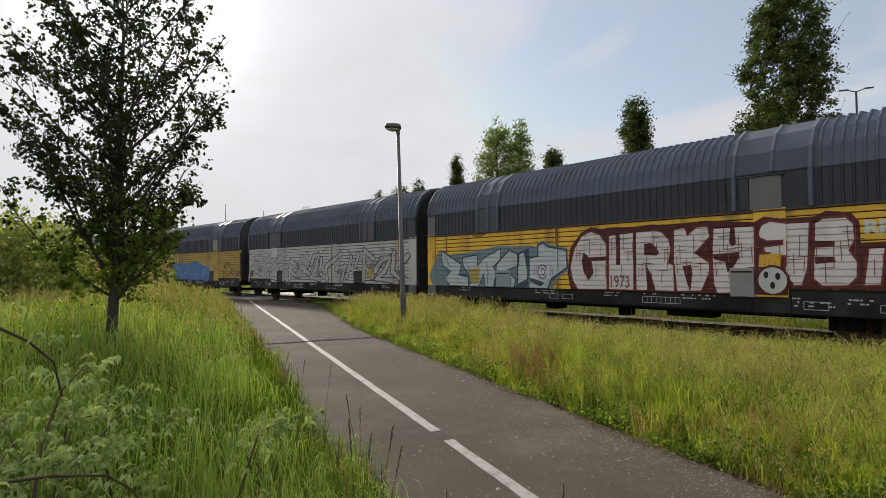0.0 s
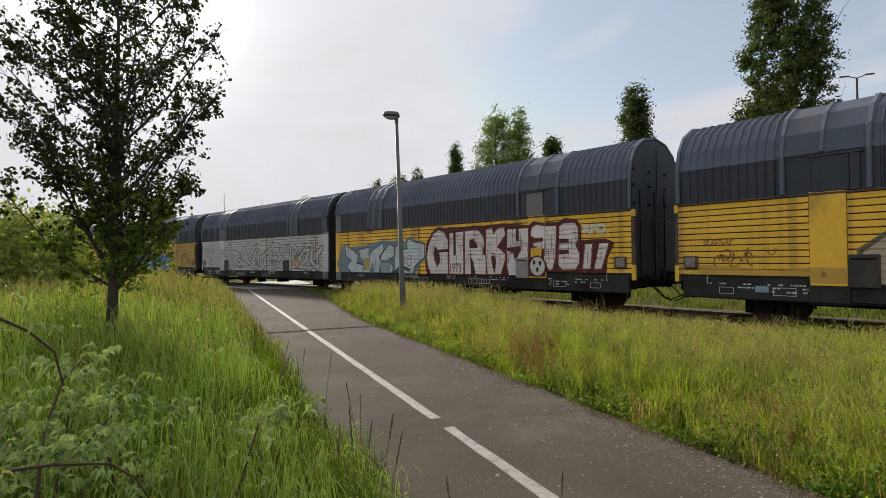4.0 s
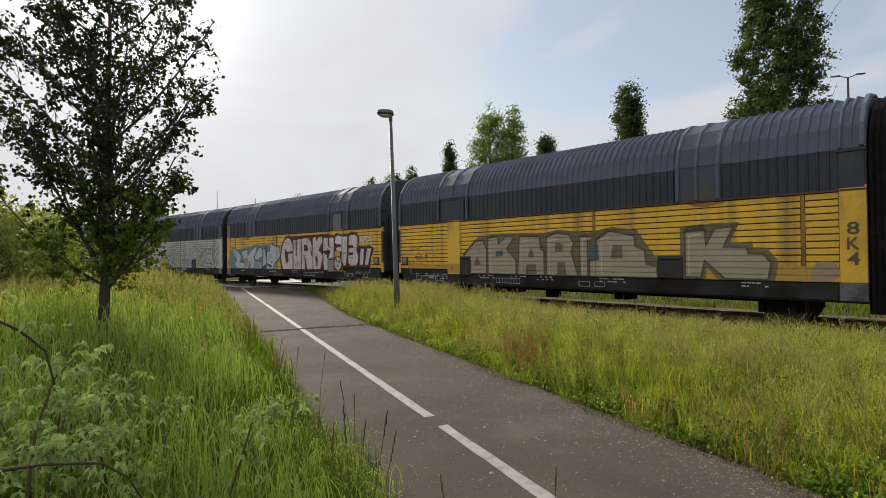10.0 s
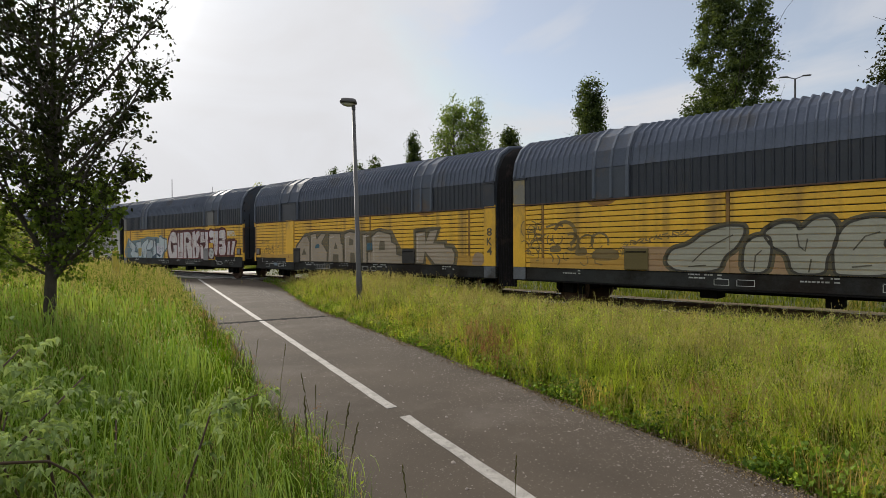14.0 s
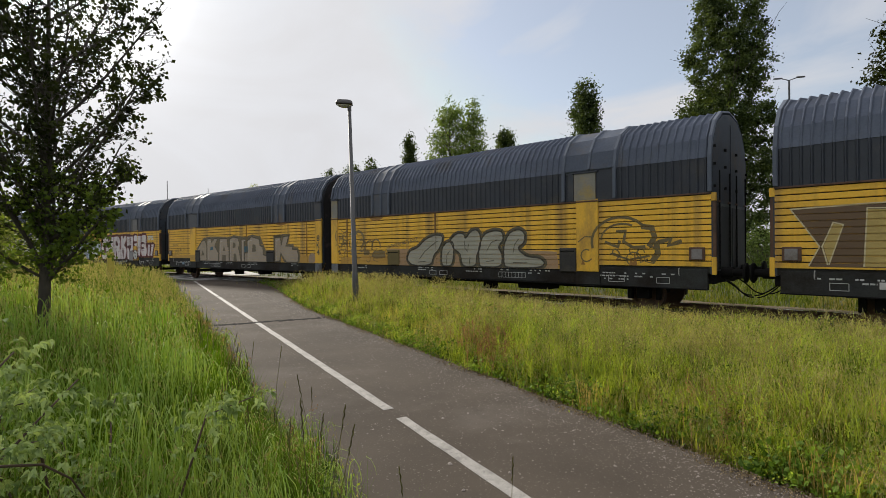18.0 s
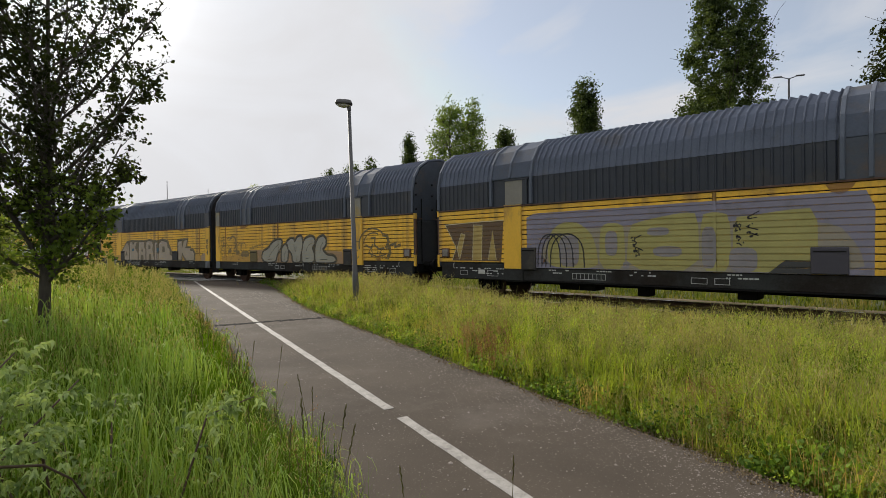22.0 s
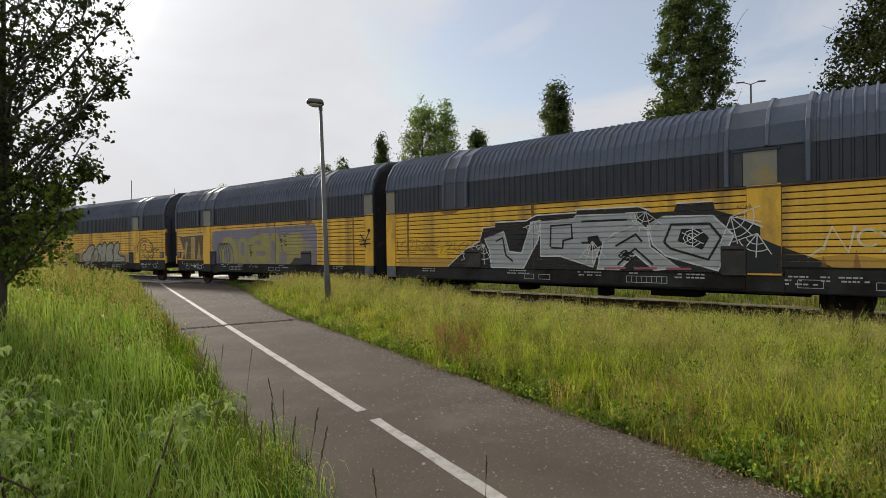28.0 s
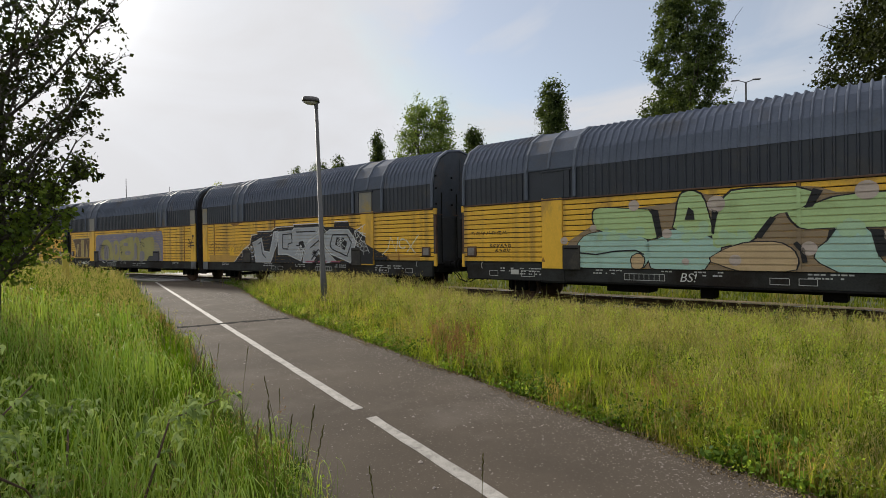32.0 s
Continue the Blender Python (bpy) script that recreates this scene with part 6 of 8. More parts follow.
def graffiti_white():
    """Unit 0: black outlines all over the silver side."""
    k = 0
    rng = random.Random(17)
    bm = flat()
    letters = "abecdaebcadeb"
    edges = [0.25 + 1.06 * i + rng.uniform(-0.12, 0.12) for i in range(14)]
    tops = [rng.uniform(2.2, 2.6) for _ in letters]
    piece(k, [(letters, edges, tops)], 1.03, 0.30, 0.215, 0.15, 0.02, (0.045, 0.038, 0.036), (0.44, 0.43, 0.41), 0, "silver-white graffiti letters")
    for _ in range(26):
        x, z = rng.uniform(0.3, 13.3), rng.uniform(1.25, 2.55)
        stroke(bm, [(x, z), (x + rng.uniform(-0.3, 0.4), z + rng.uniform(-0.3, 0.3)), (x + rng.uniform(0.2, 0.7), z + rng.uniform(-0.2, 0.2))], 0.03)
    spray(k, bm, (0.07, 0.055, 0.05), 8, "thin dark outlines of graffiti")
    bm = flat()
    for x, z in ((9.2, 1.55), (11.6, 1.75), (5.5, 1.9), (1.4, 1.6)):
        disc(bm, x, z, 0.16, 0.14)
    spray(k, bm, (0.22, 0.20, 0.17), 9, "grey graffiti shapes")
    spray(k, poly(flat(), [(11.3, 1.30), (11.6, 1.26), (11.75, 1.62), (11.45, 1.66)]), (0.42, 0.28, 0.06), 10, "ochre graffiti patch")


def graffiti_blue():
    """Unit -1: a blue piece and a dark tag on brownish yellow."""
    k = -1
    spray(k, poly(flat(), [(4.2, 1.02), (10.6, 1.02), (10.5, 1.75), (9.2, 2.05), (8.6, 2.28), (7.2, 2.1), (4.6, 2.2)]), (0.055, 0.16, 0.36), 0, "blue graffiti piece")
    bm = scribble(flat(), 4.6, 10.3, 1.2, 2.0, 26, 0.06, 41)
    spray(k, bm, (0.20, 0.30, 0.42), 1, "pale strokes on a blue graffiti piece")
    bm = flat()
    stroke(bm, arcs(12.9, 1.55, 0.5, 190, -10, 10), 0.07)
    scribble(bm, 12.3, 13.7, 1.25, 2.0, 10, 0.05, 43)
    spray(k, bm, (0.10, 0.05, 0.02), 0, "dark tag")


for g in (graffiti_red, graffiti_tan, graffiti_grey, graffiti_purple, graffiti_silver, graffiti_green, graffiti_white, graffiti_blue):
    g()


def rust_stains(k, seed):
    """Brown smears on the top planks where the roof bands drain."""
    rng = random.Random(seed)
    fc = dict(ORDER)[k]
    b0 = 11.3 if fc else U - 11.3
    bm = flat()
    x, w, h = b0 + rng.gauss(0, 0.35), rng.uniform(0.10, 0.45), rng.uniform(0.05, 0.24)
    poly(bm, [(x - w, 2.78), (x - w * 0.6, 2.78 - h * 0.7), (x, 2.78 - h), (x + w * 0.7, 2.78 - h * 0.5), (x + w, 2.78)])
    for q in range(3):
        x = (2.9 + rng.uniform(-0.4, 0.5)) if fc else U - 2.9 + rng.uniform(-0.4, 0.5)
        poly(bm, [(x + 0.7 * q, 1.16), (x + 0.7 * q + 0.05, 1.30 + 0.1 * q), (x + 0.7 * q + 0.12, 1.16)])
    spray(k, bm, (0.30, 0.15, 0.035), 0, "brown rust smears", "rust_stain")


for k in (1, 2, 3, 4, 5, 6):
    rust_stains(k, 60 + k)
for k, x0, x1 in ((2, 0.5, 13.9), (3, 0.6, 10.4), (5, 0.6, 13.8)):
    rng = random.Random(90 + k)
    n = 24
    edge = [(x0 + (x1 - x0) * q / n, 1.30 + rng.uniform(-0.06, 0.12)) for q in range(n, -1, -1)]
    spray(k, poly(flat(), [(x0, 1.02), (x1, 1.02), *edge]), (0.50, 0.29, 0.055), -0.45, "brownish film of grime on the lowest planks", "grime")


# ---- trees ----
def limbs(bm, p, d, length, r, depth, rng, tips, up=0.25, spread=0.6):
    """A limb that bends, tapers and forks; its twig ends go into tips."""
    pts, radii = [Vector(p)], [r]
    n = 4
    q, dd = Vector(p), Vector(d).normalized()
    for i in range(n):
        dd = (dd + Vector((rng.uniform(-1, 1), rng.uniform(-1, 1), rng.uniform(-0.4, 1) * up)) * 0.18).normalized()
        q = q + dd * length / n
        pts.append(q.copy())
        radii.append(r * (1 - 0.65 * (i + 1) / n))
        if depth <= 1:
            tips.append(q.copy())
    tube(bm, pts, radii, 6 if r > 0.03 else 4, cap=False)
    if depth > 0:
        for _ in range(3 if depth > 1 else 2):
            i = rng.randint(1, n)
            a = Vector((rng.uniform(-1, 1), rng.uniform(-1, 1), rng.uniform(-0.3, 0.8)))
            limbs(bm, pts[i], dd + a * spread * 1.4, length * rng.uniform(0.5, 0.75), radii[i] * 0.75, depth - 1, rng, tips, up, spread)


def tree(name, label, at, height, width, crown_from, n_limbs, leaf, n_leaf, leaf_size, material, trunk_r, seed, shape="oval", blob=0.35, depth=2, category="tree", group="", lean=(0, 0), uneven=1.2, fill=0.7, ascend=1.2):
    """A tapered trunk with forking limbs, and a crown of many small leaves in uneven clumps."""
    rng = random.Random(seed)
    nr = np.random.default_rng(seed)
    t = thing(name, label, category, group, m=pose(*at))
    bm = bmesh.new()
    tips = []
    top = height * 0.93
    tr = [Vector((lean[0] * z / height + 0.04 * math.sin(z * 1.3 + seed), lean[1] * z / height + 0.04 * math.cos(z + seed), z)) for z in np.linspace(-0.2, top, 9)]
    tube(bm, tr, [trunk_r * (1.15 - 1.05 * i / 8) for i in range(9)], 9, cap=False)

    def radius(z):
        h = (z - crown_from) / (height - crown_from)
        if h < 0 or h > 1:
            return 0.0
        if shape == "column":
            return width / 2 * min(1.0, (h * 6 + 0.5)) * (1 - h ** 3) ** 0.6
        if shape == "cone":
            return width / 2 * (min(1, h * 5 + 0.3)) * (1 - h) ** 0.65
        return width / 2 * (math.sin(math.pi * min(1, (h * 0.86 + 0.14))) ** 0.55)

    for i in range(n_limbs):
        z = crown_from + (top - crown_from) * (i + rng.random()) / n_limbs * 0.92
        a = i * 2.4 + rng.uniform(-0.5, 0.5)
        base = tr[0].lerp(tr[-1], (z + 0.2) / (top + 0.2))
        rise = ascend if shape != "column" else 2.6
        ln = max(0.25, radius(z + 0.1 * height * (rise > 1)) * (1.0 if shape != "column" else 1.5))
        limbs(bm, base, (math.cos(a), math.sin(a), rise * rng.uniform(0.3, 0.8)), ln, trunk_r * 0.42 * (1 - 0.6 * z / height), depth, rng, tips, up=0.6)
    part("trunk", mesh_of(bm, "trunk", M_BARK, recalc=False, smooth=True), None, t, "dark bark")
    tips = np.array([v[:] for v in tips]) if tips else np.zeros((1, 3))
    # clumps at twig ends that lie inside the crown, more where few twigs reach
    extra = []
    while len(extra) < len(tips) * fill + 40:
        z = rng.uniform(crown_from, height)
        r = radius(z)
        if rng.random() > (r / (width / 2)) ** 1.5:
            continue
        a, q = rng.uniform(0, 2 * math.pi), r * math.sqrt(rng.uniform(0.12, 1.0))
        x, y = lean[0] * z / height + q * math.cos(a), lean[1] * z / height + q * math.sin(a)
        if noise.noise(Vector((x, y, z)) * (2.2 / width) * 2 + Vector((seed, 0, 0))) > (-0.12 if fill < 1 else -0.32):
            extra.append((x, y, z))
    ok = [p for p in tips if math.hypot(p[0] - lean[0] * p[2] / height, p[1] - lean[1] * p[2] / height) < radius(min(p[2], height * 0.99)) * 1.08 + 0.1]
    cl = np.array(ok + extra)
    w = nr.gamma(uneven, 1.0, len(cl))
    idx = nr.choice(len(cl), n_leaf, p=w / w.sum())
    c = cl[idx] + nr.normal(size=(n_leaf, 3)) * blob * (0.5 + nr.random((n_leaf, 1)))* np.array([1, 1, 0.8])
    part("crown", leaves_mesh("crown", c, leaf_size, material, nr), None, t, leaf)
    return t


def polar(az, dist, z=0.0):
    a = radians(az)
    return (dist * math.sin(a), dist * math.cos(a), z)


def base(az, dist):
    p = polar(az, dist)
    return (p[0], p[1], float(ground_z(np.array(p[0]), np.array(p[1]))))


def oak():
    """The young oak by the path: a short trunk that forks low into steep leaders, with tufts of leaves at the twig ends."""
    rng, nr = random.Random(23), np.random.default_rng(23)
    t = thing("oak_tree", "young oak with dark trunk standing in tall grass", "tree", m=pose(*base(7.4, 8.7)))
    bm = bmesh.new()
    lobes = [(0.85, 0.45), (1.3, 0.85), (1.9, 1.02), (2.6, 1.15), (3.2, 1.36), (3.8, 1.52), (4.4, 1.56), (5.0, 1.42), (5.7, 1.10), (6.3, 0.60), (6.8, 0.08)]
    reach = lambda z: float(np.interp(z, [q[0] for q in lobes], [q[1] for q in lobes]))
    tips = []
    tube(bm, [(0, 0, -0.3), (0.01, 0, 0.5), (0.03, 0.01, 1.0), (0.05, 0.02, 1.6), (0.04, 0.0, 2.4), (0.08, 0.03, 3.4), (0.10, 0.0, 4.6), (0.08, 0.03, 5.7)],
         [0.092, 0.076, 0.068, 0.056, 0.045, 0.034, 0.022, 0.006], 10, cap=False)

    def twig(p, d, ln, r):
        q = [Vector(p)]
        for _ in range(3):
            d = (d + Vector((rng.uniform(-1, 1), rng.uniform(-1, 1), rng.uniform(-0.5, 1))) * 0.28).normalized()
            q.append(q[-1] + d * ln / 3)
        tube(bm, q, [r, r * 0.75, r * 0.5, r * 0.3], 4, cap=False)
        tips.append((q[3], 1.0))
        tips.append((q[2], 0.7))
        if ln > 0.3:
            for _ in range(2):
                twig(q[rng.randint(1, 2)], (d + Vector((rng.uniform(-1, 1), rng.uniform(-1, 1), rng.uniform(-0.2, 0.8)))).normalized(), ln * 0.55, r * 0.6)

    for i in range(46):
        a = i * 2.4 + rng.uniform(-0.4, 0.4)
        z0 = 0.95 + 4.3 * (i / 45) ** 1.35
        rise = rng.uniform(1.0, 2.3) * (1 - 0.35 * z0 / 6)
        out = rng.uniform(0.45, 1.0)
        q, r0 = [], 0.034 * (1 - 0.11 * z0)
        for s in np.linspace(0, 1, 6):
            z = z0 + rise * s
            rr = reach(z) * out * s ** 0.75
            q.append(Vector((0.03 + 0.022 * z + rr * math.cos(a + 0.2 * s) * (0.96 if math.cos(a) > 0 else 0.98) + rng.uniform(-0.03, 0.03), rr * math.sin(a + 0.2 * s) + rng.uniform(-0.03, 0.03), z)))
        tube(bm, q, [r0 * (1 - 0.7 * s / 5) for s in range(6)], 5, cap=False)
        for s in range(1, 6):
            for _ in range(5 if s < 5 else 4):
                d = Vector((math.cos(a) + rng.uniform(-1.1, 1.1), math.sin(a) + rng.uniform(-1.1, 1.1), rng.uniform(0.1, 1.3))).normalized()
                p = q[s].lerp(q[s - 1], rng.random())
                ln = rng.uniform(0.18, 0.48)
                e = p + d * ln
                if math.hypot(e.x, e.y) < reach(max(e.z, 0.9)) * 1.05 + 0.05 and e.z < 6.8:
                    twig(p, d, ln, 0.008)
    # one low bough that leaves the crown on the side away from the path
    bough = [Vector(v) for v in ((0.02, 0, 1.05), (-0.35, -0.05, 1.32), (-0.75, -0.1, 1.72), (-1.05, -0.1, 2.15), (-1.22, -0.08, 2.52))]
    tube(bm, bough, [0.020, 0.014, 0.010, 0.007, 0.004], 6, cap=False)
    for s in range(1, 5):
        for _ in range(7 if s < 3 else 4):
            twig(bough[s].lerp(bough[s - 1], rng.random()), Vector((rng.uniform(-1, 0.4), rng.uniform(-0.8, 0.8), rng.uniform(-0.1, 1))).normalized(), rng.uniform(0.15, 0.34) if s < 3 else 0.14, 0.006)
    part("trunk", mesh_of(bm, "trunk", M_BARK, recalc=False, smooth=True), None, t, "dark bark")
    tips = [(p, k) for p, k in tips if p.x > 0.02 * p.z - 1.0 * reach(max(p.z, 0.9))]
    for p in bough[2:]:
        tips += [(p + Vector((rng.uniform(-0.15, 0.15), rng.uniform(-0.15, 0.15), rng.uniform(-0.12, 0.12))), 1.0) for _ in range(9)]
    for _ in range(700):
        z, a, q = rng.uniform(0.95, 6.5), rng.uniform(0, 6.28), math.sqrt(rng.uniform(0.12, 1.0))
        r = reach(z) * 0.95
        tips.append((Vector((0.022 * z + r * q * math.cos(a), r * q * math.sin(a), z)), 0.9 if z > 1.9 else 1.5))
    cl = np.array([p[:] for p, _ in tips])
    w = np.array([k for _, k in tips]) * nr.gamma(1.5, 1.0, len(tips)) * np.where(cl[:, 2] < 2.5, 1.7, 1.0) * np.clip(np.hypot(cl[:, 0] - 0.05 * cl[:, 2], cl[:, 1]) / 0.9, 0.4, 1.0)
    n = 21000
    idx = nr.choice(len(cl), n, p=w / w.sum())
    c = cl[idx] + nr.normal(size=(n, 3)) * np.array([0.036, 0.036, 0.032])
    # leaves below about two metres take the lighter material
    low_leaf = c[:, 2] < 2.1 + 0.4 * nr.normal(size=n)
    part("crown", leaves_mesh("crown", c[~low_leaf], 0.058, M_OAK, nr, droop=0.35, aspect=0.78), None, t, "dense leaves, backlit dark in their colour")
    part("low_foliage", leaves_mesh("low_foliage", c[low_leaf], 0.062, M_OAK_LOW, nr, droop=0.35, aspect=0.75), None, t, "lighter green leaves on the low shoots")


oak()
FAR_TREES = [
    ("poplar_tree", "tall dark columnar poplar beyond the railway", 73.1, 46, 24.5, 7.2, 0.6, "column", M_POPLAR, 0.42, 18000, 11),
    ("poplar_tree", "narrow dark columnar poplar beyond the railway", 59.9, 48, 17.0, 3.0, 3.0, "column", M_POPLAR, 0.40, 7000, 12),
    ("ash_tree", "light green broad tree beyond the railway", 45.5, 52, 16.4, 4.6, 4.0, "column", M_BIRCH, 0.40, 4000, 13),
    ("ash_tree", "light green slender tree beyond the railway", 48.0, 53, 16.9, 3.2, 4.0, "column", M_BIRCH, 0.40, 2600, 21),
    ("poplar_tree", "small dark columnar tree beyond the railway", 51.4, 56, 14.6, 2.9, 3.0, "column", M_POPLAR, 0.42, 4500, 14),
    ("poplar_tree", "small pointed dark tree beyond the railway", 41.1, 60, 15.0, 2.9, 3.0, "cone", M_POPLAR, 0.42, 4500, 15),
    ("poplar_tree", "small dark tree far beyond the railway", 37.0, 70, 13.6, 2.6, 3.0, "oval", M_POPLAR, 0.45, 2600, 16),
    ("poplar_tree", "small dark tree far beyond the railway", 35.0, 75, 13.9, 4.2, 3.0, "oval", M_POPLAR, 0.45, 2800, 17),
    ("poplar_tree", "small dark tree far beyond the railway", 32.7, 80, 13.6, 3.0, 3.0, "oval", M_POPLAR, 0.45, 2400, 18),
    ("oak_tree", "broad dark tree beyond the railway", 90.0, 30, 13.5, 6.8, 4.0, "oval", M_OAK, 0.34, 9000, 19),
    ("ash_tree", "small distant tree over the wagon roofs", 25.0, 110, 14.5, 5.0, 3.0, "oval", M_HEDGE, 0.6, 1600, 20),
]
for nm, lab, az, dist, h, w, cf, shp, m_, ls, nl, sd in FAR_TREES:
    tree(nm, lab, base(az, dist), h, w, cf, 22, "dark green foliage" if m_ in (M_POPLAR, M_OAK) else "light green foliage", int(nl * 4.2), ls * 0.5, m_, 0.22, sd, shape=shp, blob=0.24, depth=1, group="trees beyond the railway", uneven=2.6, fill=2.5)


# ---- lamp beside the path ----
def street_lamp():
    at = base(35.25, 13.6)
    lamp = thing("street_lamp", "grey tapered lamp post with a flat oval head", "street lamp", m=pose(at[0], at[1], at[2], -0.8, -1.15, 0))
    h = 5.22 - at[2]
    part("pole", mesh_of(tube(bmesh.new(), [(0, 0, -0.3), (0, 0, 1.0), (0, 0, 1.02), (0, 0, h)], [0.075, 0.073, 0.065, 0.042], 16), "pole", M_POLE, smooth=True), None, lamp, "galvanised grey pole")
    part("pole_door", mesh_of(boxed(0.005, (-0.045, 0.045, -0.082, -0.06, 0.55, 0.90)), "pole_door", M_POLE), None, lamp)
    d = Vector((-0.78, 0.62, 0)).normalized()
    rz = math.degrees(math.atan2(d.y, d.x))
    bm = bmesh.new()
    bmesh.ops.create_uvsphere(bm, u_segments=24, v_segments=12, radius=1.0)
    for v in bm.verts:
        q = [math.copysign(abs(c) ** 0.55, c) for c in v.co]
        v.co = Vector((q[0] * (0.21 - 0.02 * q[2]) + 0.13, q[1] * (0.16 - 0.02 * q[2]), q[2] * 0.07 + 0.085))
    head = part("lamp_head", mesh_of(bm, "lamp_head", M_LAMP, smooth=True), None, lamp, "dark oval luminaire housing", m=pose(0, 0, h + 0.02, 0, -4, rz))
    bm = bmesh.new()
    bmesh.ops.create_uvsphere(bm, u_segments=20, v_segments=8, radius=1.0)
    for v in bm.verts:
        v.co = Vector((v.co.x * 0.185 + 0.13, v.co.y * 0.13, v.co.z * 0.075 + 0.03))
    part("lens", mesh_of(bm, "lens", M_GLASS, smooth=True), None, head, "milky lamp lens")
    part("collar", mesh_of(lathe(bmesh.new(), [(h - 0.10, 0.05), (h + 0.03, 0.05)], 14, "z"), "collar", M_LAMP), None, lamp)


street_lamp()


def far_mast(az, dist, top_el, arms=True):
    at = polar(az, dist)
    h = EYE[2] + dist * math.tan(radians(top_el))
    mast = thing("street_lamp", "tall slim mast with two lamp arms beyond the railway" if arms else "thin distant lamp mast", "street lamp", m=pose(at[0], at[1], 0, 0, 0, -az + 18))
    part("pole", mesh_of(tube(bmesh.new(), [(0, 0, 0), (0, 0, h)], [0.11, 0.06], 10), "pole", M_POLE), None, mast)
    if arms:
        for s in (1, -1):
            arm = part("arm", mesh_of(tube(bmesh.new(), [(0, 0, h - 0.03), (s * 0.5, 0, h + 0.14)], [0.035, 0.03], 6), "arm", M_POLE), None, mast)
            part("lamp_head", mesh_of(boxed(0.02, (*sorted((s * 0.45, s * 1.0)), -0.10, 0.10, h + 0.12, h + 0.20)), "lamp_head", M_LAMP), None, arm)


far_mast(78.0, 46, 14.6)
far_mast(17.1, 120, 6.6, False)
far_mast(20.7, 150, 6.0, False)


# ---- grass ----
def blades(xy, h, width, lean, rng, bend=0.35):
    """Blades of grass as bent tapering strips of three faces: returns vertices and triangles."""
    n = len(xy)
    z = ground_z(xy[:, 0], xy[:, 1])
    a = rng.uniform(0, 2 * np.pi, n)
    d = np.stack([np.cos(a), np.sin(a)], 1)
    side = np.stack([-d[:, 1], d[:, 0]], 1)
    tip = lean * h * rng.uniform(0.2, 1.0, n)
    v = np.empty((n, 5, 3))
    w = width * rng.uniform(0.6, 1.3, n)
    b = np.stack([xy[:, 0], xy[:, 1], z - 0.02], 1)
    for k, (hz, out, ww) in enumerate(((0.0, 0.0, 1.0), (0.0, 0.0, -1.0), (0.58, bend, 0.75), (0.58, bend, -0.75), (1.0, 1.0, 0.0))):
        v[:, k, :2] = b[:, :2] + d * (tip * out)[:, None] + side * (w * 0.5 * ww)[:, None]
        v[:, k, 2] = b[:, 2] + h * hz * (1 - 0.12 * (out == 1.0) * lean)
    i = np.arange(n)[:, None] * 5
    f = np.concatenate([i + [0, 1, 3], i + [0, 3, 2], i + [2, 3, 4]])
    return v.reshape(-1, 3), f


def fine_blades(xy, h, width, lean, rng):
    """Near blades: slender strips of five bends that arch over at the top."""
    n = len(xy)
    z = ground_z(xy[:, 0], xy[:, 1])
    a = rng.uniform(0, 2 * np.pi, n)
    d = np.stack([np.cos(a), np.sin(a)], 1)
    side = np.stack([-d[:, 1], d[:, 0]], 1)
    tip = lean * h * rng.uniform(0.15, 1.2, n) ** 1.3
    droop = rng.uniform(0.0, 0.55, n)
    w = width * rng.uniform(0.6, 1.3, n)
    v = np.empty((n, 11, 3))
    for k in range(6):
        s = k / 5
        out, up = tip * s ** 2.2, h * (s - droop * s ** 3.5 * 0.6)
        ww = w * 0.5 * (1 - s ** 2.5)
        for q, sg in enumerate((1, -1)):
            if k == 5 and q:
                break
            v[:, 2 * k + q, :2] = xy + d * out[:, None] + side * (sg * ww)[:, None]
            v[:, 2 * k + q, 2] = z - 0.02 + up
    i = np.arange(n)[:, None] * 11
    f = [i + [2 * k, 2 * k + 1, 2 * k + 3] for k in range(4)] + [i + [2 * k, 2 * k + 3, 2 * k + 2] for k in range(4)] + [i + [8, 9, 10]]
    return v.reshape(-1, 3), np.concatenate(f)


def scatter(rng, n, r0, r1, az0, az1, power=1.6):
    """Places round the camera, denser near it."""
    r = (rng.random(n) * (r1 ** (2 - power) - r0 ** (2 - power)) + r0 ** (2 - power)) ** (1 / (2 - power))
    a = np.radians(rng.uniform(az0, az1, n))
    return np.stack([r * np.sin(a), r * np.cos(a)], 1)


def value_noise(xy, s, seed):
    return 0.5 + 0.25 * (np.sin(xy[:, 0] * s + seed) * np.cos(xy[:, 1] * s * 1.3 + seed * 2) + np.sin(xy[:, 0] * s * 2.3 + xy[:, 1] * s * 1.7 + seed * 3))


def left_ok(p):
    u, o, v = path_u(p[:, 0], p[:, 1]), track_off(p[:, 0], p[:, 1]), path_v(p[:, 0], p[:, 1])
    edge = 0.14 * np.sin(v * 2.3 + 0.6 * np.sin(v * 3.1)) + 0.10 * np.sin(v * 5.7 + 1) + 0.08 * np.sin(v * 12.4)
    ragged = 0.16 * np.sin(p[:, 0] * 913.7) * np.cos(p[:, 1] * 711.3)
    return (u < -1.16 + edge + ragged) & (o < -1.0)


def right_ok(p):
    u, o, v = path_u(p[:, 0], p[:, 1]), track_off(p[:, 0], p[:, 1]), path_v(p[:, 0], p[:, 1])
    return (u > path_right(v) + 0.03) & (o < -0.9) & (v < 26.5)


